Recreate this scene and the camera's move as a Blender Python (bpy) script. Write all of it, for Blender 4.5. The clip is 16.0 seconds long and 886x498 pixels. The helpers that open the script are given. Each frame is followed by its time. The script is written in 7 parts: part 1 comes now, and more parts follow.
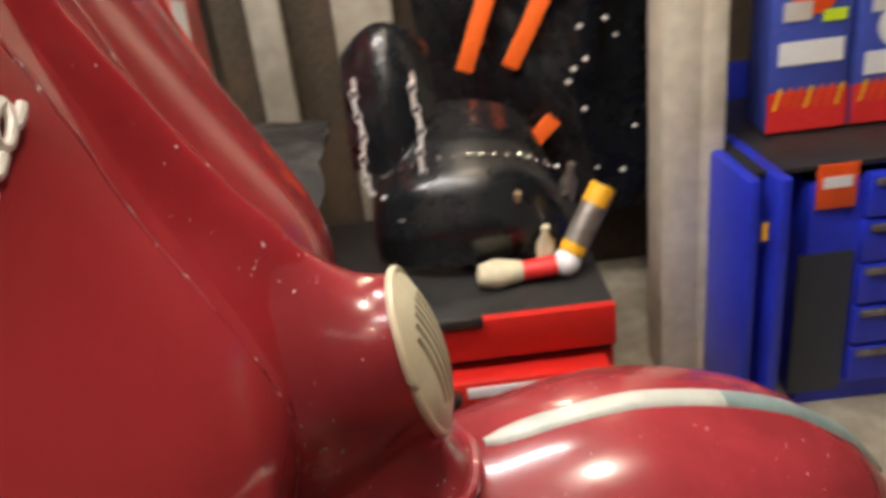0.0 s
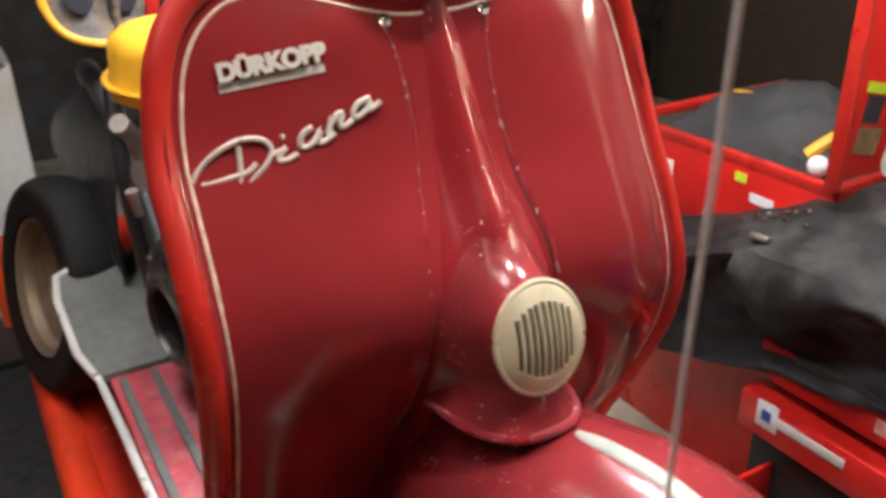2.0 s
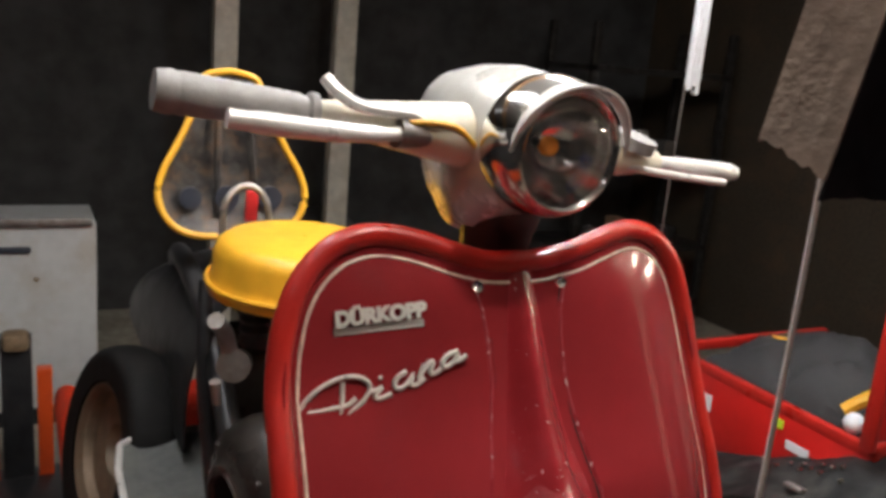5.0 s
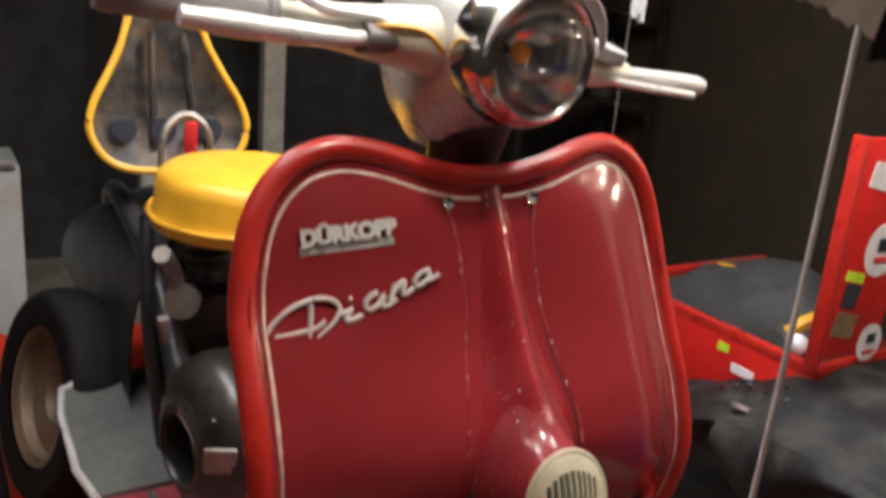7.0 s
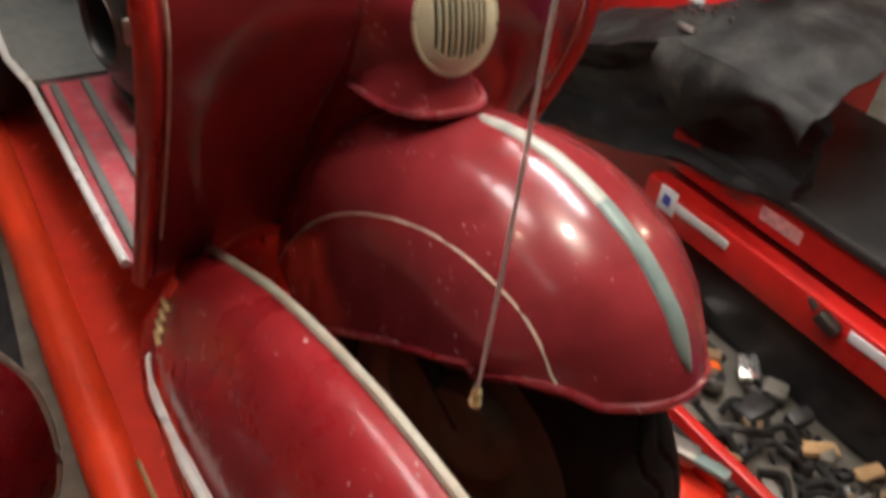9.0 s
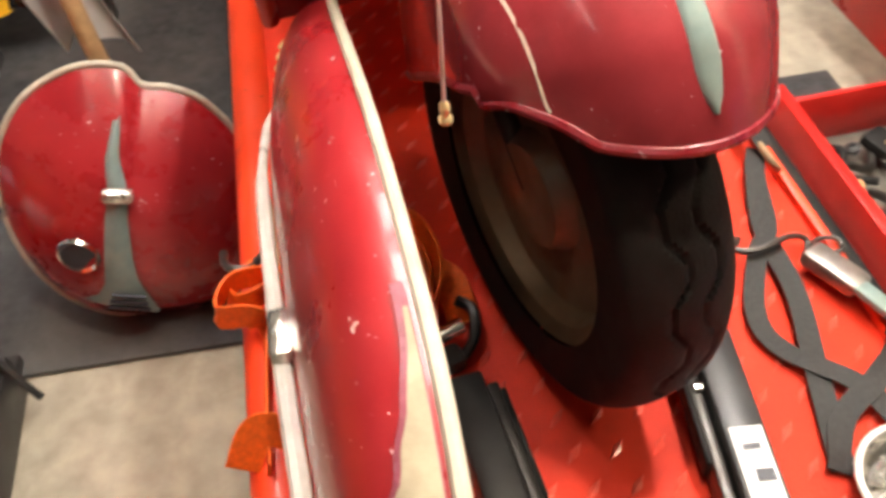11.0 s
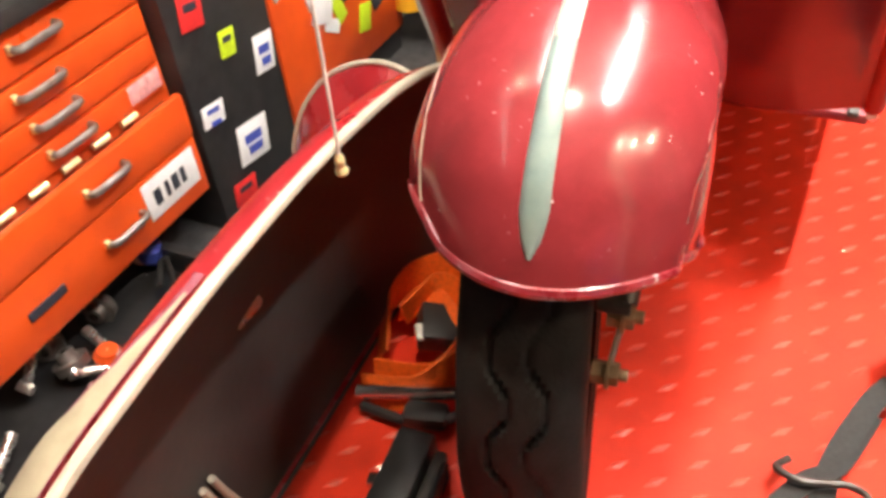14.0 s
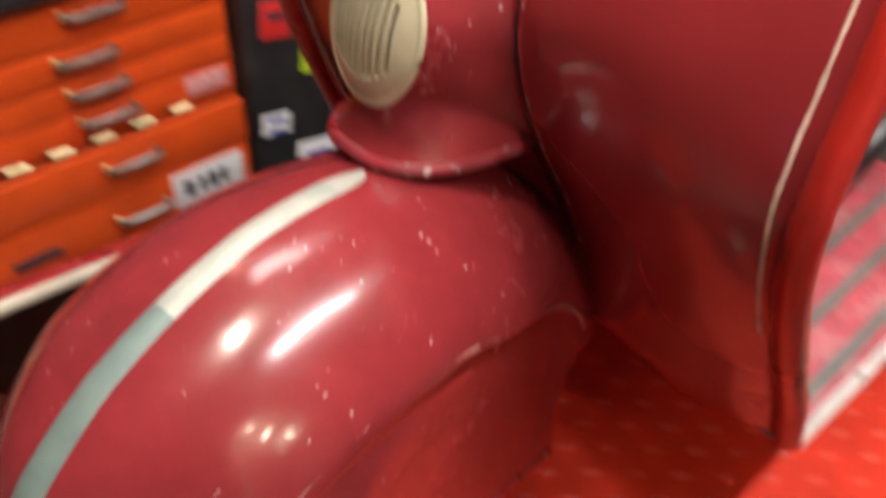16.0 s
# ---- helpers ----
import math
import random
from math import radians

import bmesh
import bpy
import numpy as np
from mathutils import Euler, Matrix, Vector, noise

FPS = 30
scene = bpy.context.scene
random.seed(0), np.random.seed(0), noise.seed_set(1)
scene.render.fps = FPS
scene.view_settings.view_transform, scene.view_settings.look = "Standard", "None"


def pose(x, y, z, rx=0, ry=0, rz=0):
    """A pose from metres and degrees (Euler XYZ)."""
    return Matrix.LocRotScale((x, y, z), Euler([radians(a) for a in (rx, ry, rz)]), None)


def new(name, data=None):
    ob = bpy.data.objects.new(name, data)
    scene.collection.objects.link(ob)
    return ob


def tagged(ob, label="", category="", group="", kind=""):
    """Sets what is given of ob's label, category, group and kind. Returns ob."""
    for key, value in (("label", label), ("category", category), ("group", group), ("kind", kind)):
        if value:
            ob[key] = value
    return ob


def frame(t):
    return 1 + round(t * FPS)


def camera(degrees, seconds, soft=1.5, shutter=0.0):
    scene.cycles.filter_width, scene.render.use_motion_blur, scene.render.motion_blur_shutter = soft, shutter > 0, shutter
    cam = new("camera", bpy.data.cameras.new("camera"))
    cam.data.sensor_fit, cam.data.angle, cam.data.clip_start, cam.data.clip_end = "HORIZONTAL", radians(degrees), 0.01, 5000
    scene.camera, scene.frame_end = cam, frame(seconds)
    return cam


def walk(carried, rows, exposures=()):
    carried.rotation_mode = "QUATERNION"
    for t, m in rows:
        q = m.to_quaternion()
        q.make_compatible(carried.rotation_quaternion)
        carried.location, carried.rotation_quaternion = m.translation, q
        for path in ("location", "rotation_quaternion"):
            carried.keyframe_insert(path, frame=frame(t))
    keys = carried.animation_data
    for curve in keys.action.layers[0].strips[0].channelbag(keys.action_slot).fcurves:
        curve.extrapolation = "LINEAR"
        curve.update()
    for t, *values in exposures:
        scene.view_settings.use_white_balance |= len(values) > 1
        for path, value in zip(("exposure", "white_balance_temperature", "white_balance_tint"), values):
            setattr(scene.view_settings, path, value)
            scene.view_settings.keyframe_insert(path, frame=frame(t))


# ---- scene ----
cam = camera(54.93, 16.0, 3.6, 0.5)
# the lift deck is z = DECK; rows: seconds, place over the deck, turn
DECK = 0.0
ROWS = [
    (0.0, -0.3544, -0.1706, 0.8139, 63.44, 6.24, -92.82),
    (0.3, -0.3454, -0.2166, 0.8194, 60.16, 5.73, -84.09),
    (0.5, -0.3508, -0.2652, 0.8193, 57.51, 4.93, -75.42),
    (0.8, -0.3670, -0.3023, 0.8263, 54.01, 3.69, -68.02),
    (1.0, -0.3674, -0.2971, 0.8319, 54.19, 3.13, -65.44),
    (1.2, -0.3766, -0.3145, 0.8495, 56.28, 2.36, -61.46),
    (1.5, -0.3881, -0.3846, 0.8775, 61.77, 2.18, -48.93),
    (1.8, -0.3704, -0.5172, 0.9025, 63.87, -0.09, -35.90),
    (2.0, -0.3306, -0.5888, 0.9133, 64.72, 0.88, -30.44),
    (2.2, -0.3201, -0.6085, 0.9253, 64.47, 0.38, -28.74),
    (2.5, -0.3248, -0.6487, 0.9519, 67.60, 0.10, -24.80),
    (3.0, -0.2518, -0.7959, 0.9955, 69.44, -2.41, -13.63),
    (3.5, -0.2302, -0.8529, 1.0037, 75.73, -1.77, -10.60),
    (4.0, -0.2867, -0.7866, 0.9972, 75.14, -2.96, -11.90),
    (4.2, -0.3414, -0.7442, 0.9982, 76.10, -3.76, -16.93),
    (6.4, -0.4238, -0.5986, 0.9867, 75.65, -5.33, -29.77),
    (7.0, -0.4135, -0.5988, 0.9632, 73.43, -4.76, -30.63),
    (7.5, -0.4130, -0.6384, 0.9191, 67.01, -5.41, -31.57),
    (8.0, -0.3946, -0.6684, 0.8806, 60.61, -5.55, -31.81),
    (8.5, -0.3874, -0.6861, 0.8772, 58.76, -5.13, -30.88),
    (9.0, -0.3740, -0.6969, 0.8514, 52.63, -5.91, -31.44),
    (9.5, -0.3616, -0.7084, 0.8194, 47.58, -6.37, -32.53),
    (10.0, -0.3146, -0.7284, 0.7821, 41.63, -4.46, -27.82),
    (10.2, -0.2875, -0.7472, 0.7782, 41.15, -2.40, -24.46),
    (12.3, 0.0008, -0.8327, 0.7198, 43.96, 7.38, 0.47),
    (12.5, 0.0115, -0.8163, 0.7220, 44.12, 7.36, 0.09),
    (13.0, 0.0979, -0.7892, 0.7174, 47.63, 10.58, 8.55),
    (13.5, 0.2095, -0.7849, 0.7297, 46.82, 8.27, 23.82),
    (14.0, 0.2026, -0.7833, 0.7570, 48.67, 4.81, 25.28),
    (14.5, 0.2897, -0.6829, 0.7343, 46.05, 5.61, 30.27),
    (15.0, 0.3279, -0.6398, 0.7599, 44.75, 1.91, 34.68),
    (15.2, 0.3207, -0.6448, 0.7764, 45.66, -1.66, 33.00),
    (15.5, 0.3167, -0.6037, 0.7853, 46.34, -4.37, 31.86),
    (15.7, 0.2830, -0.5203, 0.7752, 45.08, -7.03, 35.42),
    (16.0, 0.3409, -0.4291, 0.7952, 49.18, -2.27, 46.73),
]
walk(cam, [(t, pose(x, y, z + DECK, rx, ry, rz)) for t, x, y, z, rx, ry, rz in ROWS],
     [(0.0, -0.15, 6450, 10), (0.7, -0.30, 6300, 10), (1.5, 0.10, 6120, 10), (2.5, 0.10, 5950, 10), (3.0, -0.25, 5950, 10), (3.5, -0.45, 5950, 10), (6.5, -0.65, 5950, 10), (7.0, -0.45, 5950, 10), (8.0, -0.15, 6150, 10), (8.5, -0.08, 6250, 10), (9.0, -0.28, 6350, 10), (9.5, 0.2, 6450, 10), (10.0, 0.55, 6750, 10), (12.3, 0.92, 6720, 10), (13.0, 0.92, 6720, 10), (15.0, 0.92, 6600, 10), (15.5, 0.48, 6500, 10), (16.0, -0.23, 6400, 10)])

# ---- light ----
FLOOR = -0.5
world = bpy.data.worlds.new("world")
scene.world = world
world.use_nodes = True
world.node_tree.nodes["Background"].inputs[0].default_value = (0.55, 0.62, 0.75, 1)
world.node_tree.nodes["Background"].inputs[1].default_value = 0.03


FILL_STRIPS = [(-1.15, -0.7), (-1.1, 1.7)]   # unseen strip lights added as fill, x and y
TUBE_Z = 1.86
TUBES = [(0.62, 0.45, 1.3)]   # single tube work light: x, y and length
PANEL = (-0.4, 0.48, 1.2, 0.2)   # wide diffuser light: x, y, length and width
BULBS = [(1.15, -0.56, 1.6), (1.15, -0.42, 1.32), (1.15, -0.26, 1.08), (-0.75, -0.16, 1.8), (0.1, -0.4, 1.88)]   # bare bulbs; the last is unseen, added to brighten the leg shield


# ---- materials ----


def material(name, colour, rough=0.5, metal=0.0, grain=30.0, vary=0.15, bump=0.0, bump_scale=120.0, coat=0.0,
             stain=None, stain_scale=4.0, stain_amount=0.0, chips=None, chip_scale=60.0, chip_level=0.72, rough_vary=0.1, cluster=0.35):
    m = bpy.data.materials.new(name)
    m.use_nodes = True
    nt = m.node_tree
    nodes, links = nt.nodes, nt.links
    bsdf = nodes["Principled BSDF"]
    geo = nodes.new("ShaderNodeNewGeometry")
    n1 = nodes.new("ShaderNodeTexNoise")
    n1.inputs["Scale"].default_value, n1.inputs["Detail"].default_value = grain, 6
    links.new(geo.outputs["Position"], n1.inputs["Vector"])
    ramp = nodes.new("ShaderNodeMapRange")
    ramp.inputs["From Min"].default_value, ramp.inputs["From Max"].default_value = 0.3, 0.7
    ramp.inputs["To Min"].default_value, ramp.inputs["To Max"].default_value = 1 - vary, 1 + vary
    links.new(n1.outputs["Fac"], ramp.inputs["Value"])
    mul = nodes.new("ShaderNodeVectorMath")
    mul.operation = "SCALE"
    mul.inputs[0].default_value = colour
    links.new(ramp.outputs["Result"], mul.inputs["Scale"])
    out = mul.outputs["Vector"]
    n2 = nodes.new("ShaderNodeTexNoise")
    n2.inputs["Scale"].default_value, n2.inputs["Detail"].default_value = stain_scale, 8
    n2.inputs["Roughness"].default_value = 0.65
    links.new(geo.outputs["Position"], n2.inputs["Vector"])
    if stain:
        lv = nodes.new("ShaderNodeMapRange")
        lv.inputs["From Min"].default_value, lv.inputs["From Max"].default_value = 0.48, 0.68
        lv.inputs["To Max"].default_value = stain_amount
        links.new(n2.outputs["Fac"], lv.inputs["Value"])
        mix = nodes.new("ShaderNodeMix")
        mix.data_type = "RGBA"
        links.new(lv.outputs["Result"], mix.inputs[0])
        links.new(out, mix.inputs[6])
        mix.inputs[7].default_value = (*stain, 1)
        out = mix.outputs[2]
    if chips:
        n3 = nodes.new("ShaderNodeTexNoise")
        n3.inputs["Scale"].default_value, n3.inputs["Detail"].default_value = chip_scale, 3
        links.new(geo.outputs["Position"], n3.inputs["Vector"])
        both = nodes.new("ShaderNodeMath")
        both.operation = "MULTIPLY_ADD"
        links.new(n2.outputs["Fac"], both.inputs[0])
        both.inputs[1].default_value = cluster
        links.new(n3.outputs["Fac"], both.inputs[2])
        lv = nodes.new("ShaderNodeMapRange")
        lv.inputs["From Min"].default_value, lv.inputs["From Max"].default_value = chip_level, chip_level + 0.03
        links.new(both.outputs[0], lv.inputs["Value"])
        mix = nodes.new("ShaderNodeMix")
        mix.data_type = "RGBA"
        links.new(lv.outputs["Result"], mix.inputs[0])
        links.new(out, mix.inputs[6])
        mix.inputs[7].default_value = (*chips, 1)
        out = mix.outputs[2]
    links.new(out, bsdf.inputs["Base Color"])
    rr = nodes.new("ShaderNodeMapRange")
    rr.inputs["From Min"].default_value, rr.inputs["From Max"].default_value = 0.3, 0.7
    rr.inputs["To Min"].default_value, rr.inputs["To Max"].default_value = max(0.02, rough - rough_vary), min(1, rough + rough_vary)
    links.new(n2.outputs["Fac"], rr.inputs["Value"])
    links.new(rr.outputs["Result"], bsdf.inputs["Roughness"])
    bsdf.inputs["Metallic"].default_value = metal
    bsdf.inputs["Coat Weight"].default_value = coat
    bsdf.inputs["Coat Roughness"].default_value = 0.06
    if bump:
        nb = nodes.new("ShaderNodeTexNoise")
        nb.inputs["Scale"].default_value, nb.inputs["Detail"].default_value = bump_scale, 5
        links.new(geo.outputs["Position"], nb.inputs["Vector"])
        bp = nodes.new("ShaderNodeBump")
        bp.inputs["Strength"].default_value, bp.inputs["Distance"].default_value = bump, 0.004
        links.new(nb.outputs["Fac"], bp.inputs["Height"])
        links.new(bp.outputs["Normal"], bsdf.inputs["Normal"])
    return m


def glow(name, colour, strength):
    m = bpy.data.materials.new(name)
    m.use_nodes = True
    b = m.node_tree.nodes["Principled BSDF"]
    b.inputs["Base Color"].default_value = (*colour, 1)
    b.inputs["Emission Color"].default_value, b.inputs["Emission Strength"].default_value = (*colour, 1), strength
    return m


def glassy(name, colour, rough=0.03):
    m = bpy.data.materials.new(name)
    m.use_nodes = True
    b = m.node_tree.nodes["Principled BSDF"]
    b.inputs["Base Color"].default_value, b.inputs["Roughness"].default_value = (*colour, 1), rough
    b.inputs["Transmission Weight"].default_value, b.inputs["IOR"].default_value = 1.0, 1.45
    return m


M = {}
M["paint"] = material("crimson_paint", (0.258, 0.0225, 0.0265), 0.17, 0, 9, 0.1, 0.012, 300, 0.3, (0.36, 0.022, 0.03), 7, 0.35,
                      (0.6, 0.4, 0.4), 190, 1.13, 0.05, 0.6)
M["worn_paint"] = material("worn_crimson_paint", (0.25, 0.026, 0.032), 0.22, 0, 14, 0.14, 0.015, 260, 0.3, (0.35, 0.035, 0.045), 12, 0.5,
                           (0.62, 0.47, 0.47), 230, 1.09, 0.08, 0.7)
M["cover_paint"] = material("chipped_crimson_paint", (0.27, 0.017, 0.022), 0.18, 0, 14, 0.12, 0.02, 200, 0.3, (0.34, 0.03, 0.04), 10, 0.5,
                            (0.66, 0.52, 0.52), 150, 1.075, 0.08, 0.7)
M["lip_paint"] = material("chipped_lip_paint", (0.25, 0.018, 0.028), 0.3, 0, 30, 0.2, 0.05, 200, 0.2, (0.34, 0.1, 0.12), 26, 0.6, (0.55, 0.42, 0.42), 130, 0.9, 0.1, 0.5)
M["cowl_paint"] = material("scuffed_cowl_paint", (0.31, 0.015, 0.02), 0.28, 0, 12, 0.12, 0.02, 220, 0.3, (0.42, 0.035, 0.04), 9, 0.4,
                           (0.68, 0.5, 0.48), 125, 1.1, 0.1, 0.7)
M["rim_red"] = material("bright_red_edging", (0.48, 0.022, 0.014), 0.32, 0, 30, 0.12, 0.03, 200, 0.3, (0.4, 0.02, 0.02), 12, 0.4)
M["deck"] = material("red_deck_paint", (0.72, 0.04, 0.016), 0.6, 0, 18, 0.12, 0.12, 160, 0.0, (0.5, 0.05, 0.03), 5, 0.45,
                     (0.75, 0.3, 0.25), 90, 0.95, 0.1)
# paler than the deck: glints on the raised lozenges are in the colour
M["lozenge"] = material("glint_lozenge_paint", (0.76, 0.07, 0.04), 0.4, 0, 60, 0.2, 0.05, 200, 0.1, (0.78, 0.17, 0.12), 12, 0.6)
M["lever"] = material("bright_cast_alloy", (0.82, 0.81, 0.78), 0.33, 0.3, 50, 0.08, 0.05, 250, 0, (0.6, 0.57, 0.5), 20, 0.4)
M["lift_red"] = material("lift_red_paint", (0.88, 0.06, 0.014), 0.45, 0, 18, 0.15, 0.06, 160, 0.1, (0.6, 0.05, 0.018), 9, 0.5, (0.12, 0.06, 0.04), 70, 0.9)
M["void"] = material("slot_gap_black", (0.004, 0.004, 0.004), 0.8, 0, 50, 0.2)
M["cream"] = material("cream_paint", (0.62, 0.57, 0.4), 0.42, 0, 40, 0.1, 0.05, 200, 0.1, (0.45, 0.36, 0.22), 18, 0.5)
M["worn_line"] = material("worn_pink_line", (0.45, 0.24, 0.2), 0.45, 0, 80, 0.3, 0.05, 200, 0, (0.35, 0.1, 0.1), 30, 0.6)
M["scratch"] = material("bare_scratch", (0.5, 0.34, 0.27), 0.6, 0, 200, 0.3)
M["cream_line"] = material("cream_line", (0.72, 0.58, 0.47), 0.4, 0, 90, 0.25, 0, 1, 0, (0.4, 0.16, 0.14), 40, 0.5)
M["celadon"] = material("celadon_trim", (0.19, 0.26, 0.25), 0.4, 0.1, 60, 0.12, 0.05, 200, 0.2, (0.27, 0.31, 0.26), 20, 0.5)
M["bead"] = material("ivory_bead", (0.47, 0.43, 0.345), 0.45, 0, 50, 0.15, 0.05, 200, 0, (0.5, 0.4, 0.3), 20, 0.5)
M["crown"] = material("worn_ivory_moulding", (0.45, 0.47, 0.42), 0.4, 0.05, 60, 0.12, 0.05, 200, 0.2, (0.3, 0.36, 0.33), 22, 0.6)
M["badge"] = material("bright_badge_metal", (0.85, 0.83, 0.78), 0.34, 0.35, 60, 0.1, 0.05, 300, 0, (0.62, 0.58, 0.5), 60, 0.4)
M["seam"] = material("chipped_seam_paint", (0.26, 0.02, 0.028), 0.3, 0, 30, 0.2, 0.05, 200, 0.2, (0.4, 0.08, 0.09), 20, 0.5, (0.62, 0.48, 0.46), 150, 0.8)
M["chrome"] = material("chrome", (0.75, 0.74, 0.72), 0.14, 1, 40, 0.08, 0, 1, 0, (0.35, 0.3, 0.25), 30, 0.3, rough_vary=0.06)
M["alu"] = material("polished_aluminium", (0.72, 0.7, 0.66), 0.28, 0.9, 60, 0.12, 0.05, 300, 0, (0.5, 0.42, 0.25), 24, 0.35)
M["ivory"] = material("ivory_headset_paint", (0.74, 0.69, 0.56), 0.3, 0.05, 30, 0.08, 0.03, 200, 0.3, (0.62, 0.48, 0.2), 16, 0.5)
M["lamp_paint"] = material("silver_headset_paint", (0.78, 0.78, 0.74), 0.3, 0.35, 30, 0.08, 0.03, 200, 0.3, (0.5, 0.44, 0.34), 12, 0.3)
M["rubber"] = material("black_rubber", (0.012, 0.0115, 0.011), 0.66, 0, 50, 0.3, 0.2, 300, 0, (0.025, 0.023, 0.02), 12, 0.5)
M["grip"] = material("grey_rubber_grip", (0.28, 0.27, 0.26), 0.5, 0, 60, 0.15, 0.1, 300, 0, (0.2, 0.19, 0.18), 25, 0.5)
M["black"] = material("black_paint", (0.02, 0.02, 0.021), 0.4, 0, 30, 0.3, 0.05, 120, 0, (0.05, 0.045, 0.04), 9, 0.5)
M["gloss_black"] = material("black_gloss_vinyl", (0.008, 0.009, 0.011), 0.27, 0, 30, 0.2, 0.1, 240, 0.2, (0.02, 0.02, 0.02), 10, 0.3)
M["steel"] = material("dull_steel", (0.32, 0.3, 0.28), 0.42, 0.85, 40, 0.25, 0.1, 160, 0, (0.16, 0.1, 0.06), 14, 0.5)
M["housing"] = material("oily_cast_housing", (0.05, 0.043, 0.038), 0.3, 0.35, 30, 0.3, 0.1, 120, 0.1, (0.025, 0.02, 0.017), 14, 0.6)
M["well"] = material("inlet_shade_black", (0.008, 0.008, 0.008), 0.8, 0, 30, 0.2)
M["dark_steel"] = material("oily_dark_steel", (0.07, 0.065, 0.06), 0.38, 0.7, 30, 0.3, 0.12, 120, 0, (0.03, 0.025, 0.02), 12, 0.6)
M["rust"] = material("rusty_steel", (0.28, 0.19, 0.11), 0.6, 0.4, 50, 0.3, 0.2, 200, 0, (0.4, 0.3, 0.18), 30, 0.5)
M["rim_metal"] = material("tan_wheel_rim", (0.25, 0.19, 0.13), 0.5, 0.3, 30, 0.2, 0.06, 160, 0, (0.24, 0.15, 0.09), 16, 0.6)
M["brass"] = material("brass", (0.9, 0.78, 0.42), 0.3, 0.35, 50, 0.1)
M["cord"] = material("white_braided_cord", (0.9, 0.87, 0.84), 0.7, 0, 500, 0.15)
M["yellow"] = material("yellow_vinyl", (0.8, 0.42, 0.02), 0.42, 0, 20, 0.1, 0.08, 300, 0.1, (0.6, 0.28, 0.02), 9, 0.35)
M["pan"] = material("grey_seat_pan", (0.045, 0.042, 0.04), 0.35, 0.5, 40, 0.6, 0.2, 60, 0, (0.14, 0.08, 0.04), 22, 0.7)
M["mat_red"] = material("worn_red_footboard", (0.42, 0.06, 0.08), 0.5, 0, 30, 0.2, 0.1, 160, 0, (0.5, 0.25, 0.25), 22, 0.6)
M["mat_grey"] = material("grey_rubber_mat", (0.13, 0.135, 0.125), 0.6, 0, 60, 0.15, 0.1, 300)
M["cowl_in"] = material("dark_grey_primer", (0.035, 0.034, 0.032), 0.55, 0, 10, 0.3, 0.1, 100, 0, (0.07, 0.066, 0.06), 5, 0.5)
M["primer"] = material("buff_filler", (0.34, 0.29, 0.2), 0.75, 0, 30, 0.2, 0.08, 200, 0, (0.26, 0.2, 0.15), 18, 0.6)
M["purple_primer"] = material("purple_primer", (0.22, 0.045, 0.07), 0.55, 0, 60, 0.3, 0.05, 200, 0, (0.32, 0.13, 0.17), 40, 0.7)
M["orange_strap"] = material("orange_webbing", (0.9, 0.14, 0.01), 0.65, 0, 200, 0.15, 0.3, 600)
M["black_strap"] = material("black_webbing", (0.035, 0.034, 0.034), 0.65, 0, 200, 0.2, 0.3, 600)
M["orange_box"] = material("orange_chest_paint", (0.72, 0.085, 0.012), 0.36, 0, 8, 0.1, 0.03, 160, 0.15, (0.5, 0.05, 0.012), 6, 0.4)
M["red_box"] = material("red_chest_paint", (0.6, 0.018, 0.014), 0.35, 0, 8, 0.1, 0.03, 160, 0.15, (0.35, 0.012, 0.01), 6, 0.5)
M["blue_box"] = material("blue_chest_paint", (0.02, 0.035, 0.52), 0.35, 0, 8, 0.1, 0.03, 160, 0.15, (0.015, 0.02, 0.25), 6, 0.5)
M["leather"] = material("worn_grey_leather", (0.012, 0.0118, 0.0115), 0.62, 0, 40, 0.4, 0.5, 70, 0, (0.1, 0.094, 0.085), 9, 0.6)
M["bag_black"] = material("dull_black_leather", (0.012, 0.0125, 0.014), 0.5, 0, 30, 0.3, 0.3, 90, 0, (0.03, 0.03, 0.03), 10, 0.4)
M["tray_grey"] = material("dusty_grey_paint", (0.16, 0.145, 0.12), 0.6, 0.2, 20, 0.25, 0.1, 90, 0, (0.07, 0.06, 0.05), 8, 0.6)
M["concrete"] = material("stained_concrete", (0.36, 0.32, 0.25), 0.8, 0, 18, 0.2, 0.25, 50, 0, (0.12, 0.1, 0.07), 2.2, 0.7)
M["floor_mat"] = material("rubber_mat_and_shade", (0.05, 0.05, 0.052), 0.75, 0, 40, 0.3, 0.3, 90, 0, (0.12, 0.11, 0.1), 3, 0.6)
M["pale_boards"] = material("bounce_boards", (0.22, 0.215, 0.2), 0.75, 0, 8, 0.15, 0.15, 40, 0, (0.34, 0.31, 0.26), 2, 0.5)
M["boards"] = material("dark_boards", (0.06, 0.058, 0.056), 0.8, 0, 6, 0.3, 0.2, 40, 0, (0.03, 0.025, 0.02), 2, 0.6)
M["brown_boards"] = material("brown_chipboard", (0.05, 0.036, 0.022), 0.75, 0, 60, 0.3, 0.2, 90, 0, (0.1, 0.06, 0.032), 4, 0.6)
M["post"] = material("whitewashed_timber", (0.62, 0.57, 0.47), 0.65, 0, 25, 0.12, 0.15, 60, 0, (0.42, 0.36, 0.26), 8, 0.5)
M["old_board"] = material("grey_old_board", (0.3, 0.275, 0.225), 0.7, 0, 20, 0.15, 0.15, 60, 0, (0.16, 0.13, 0.09), 6, 0.5)
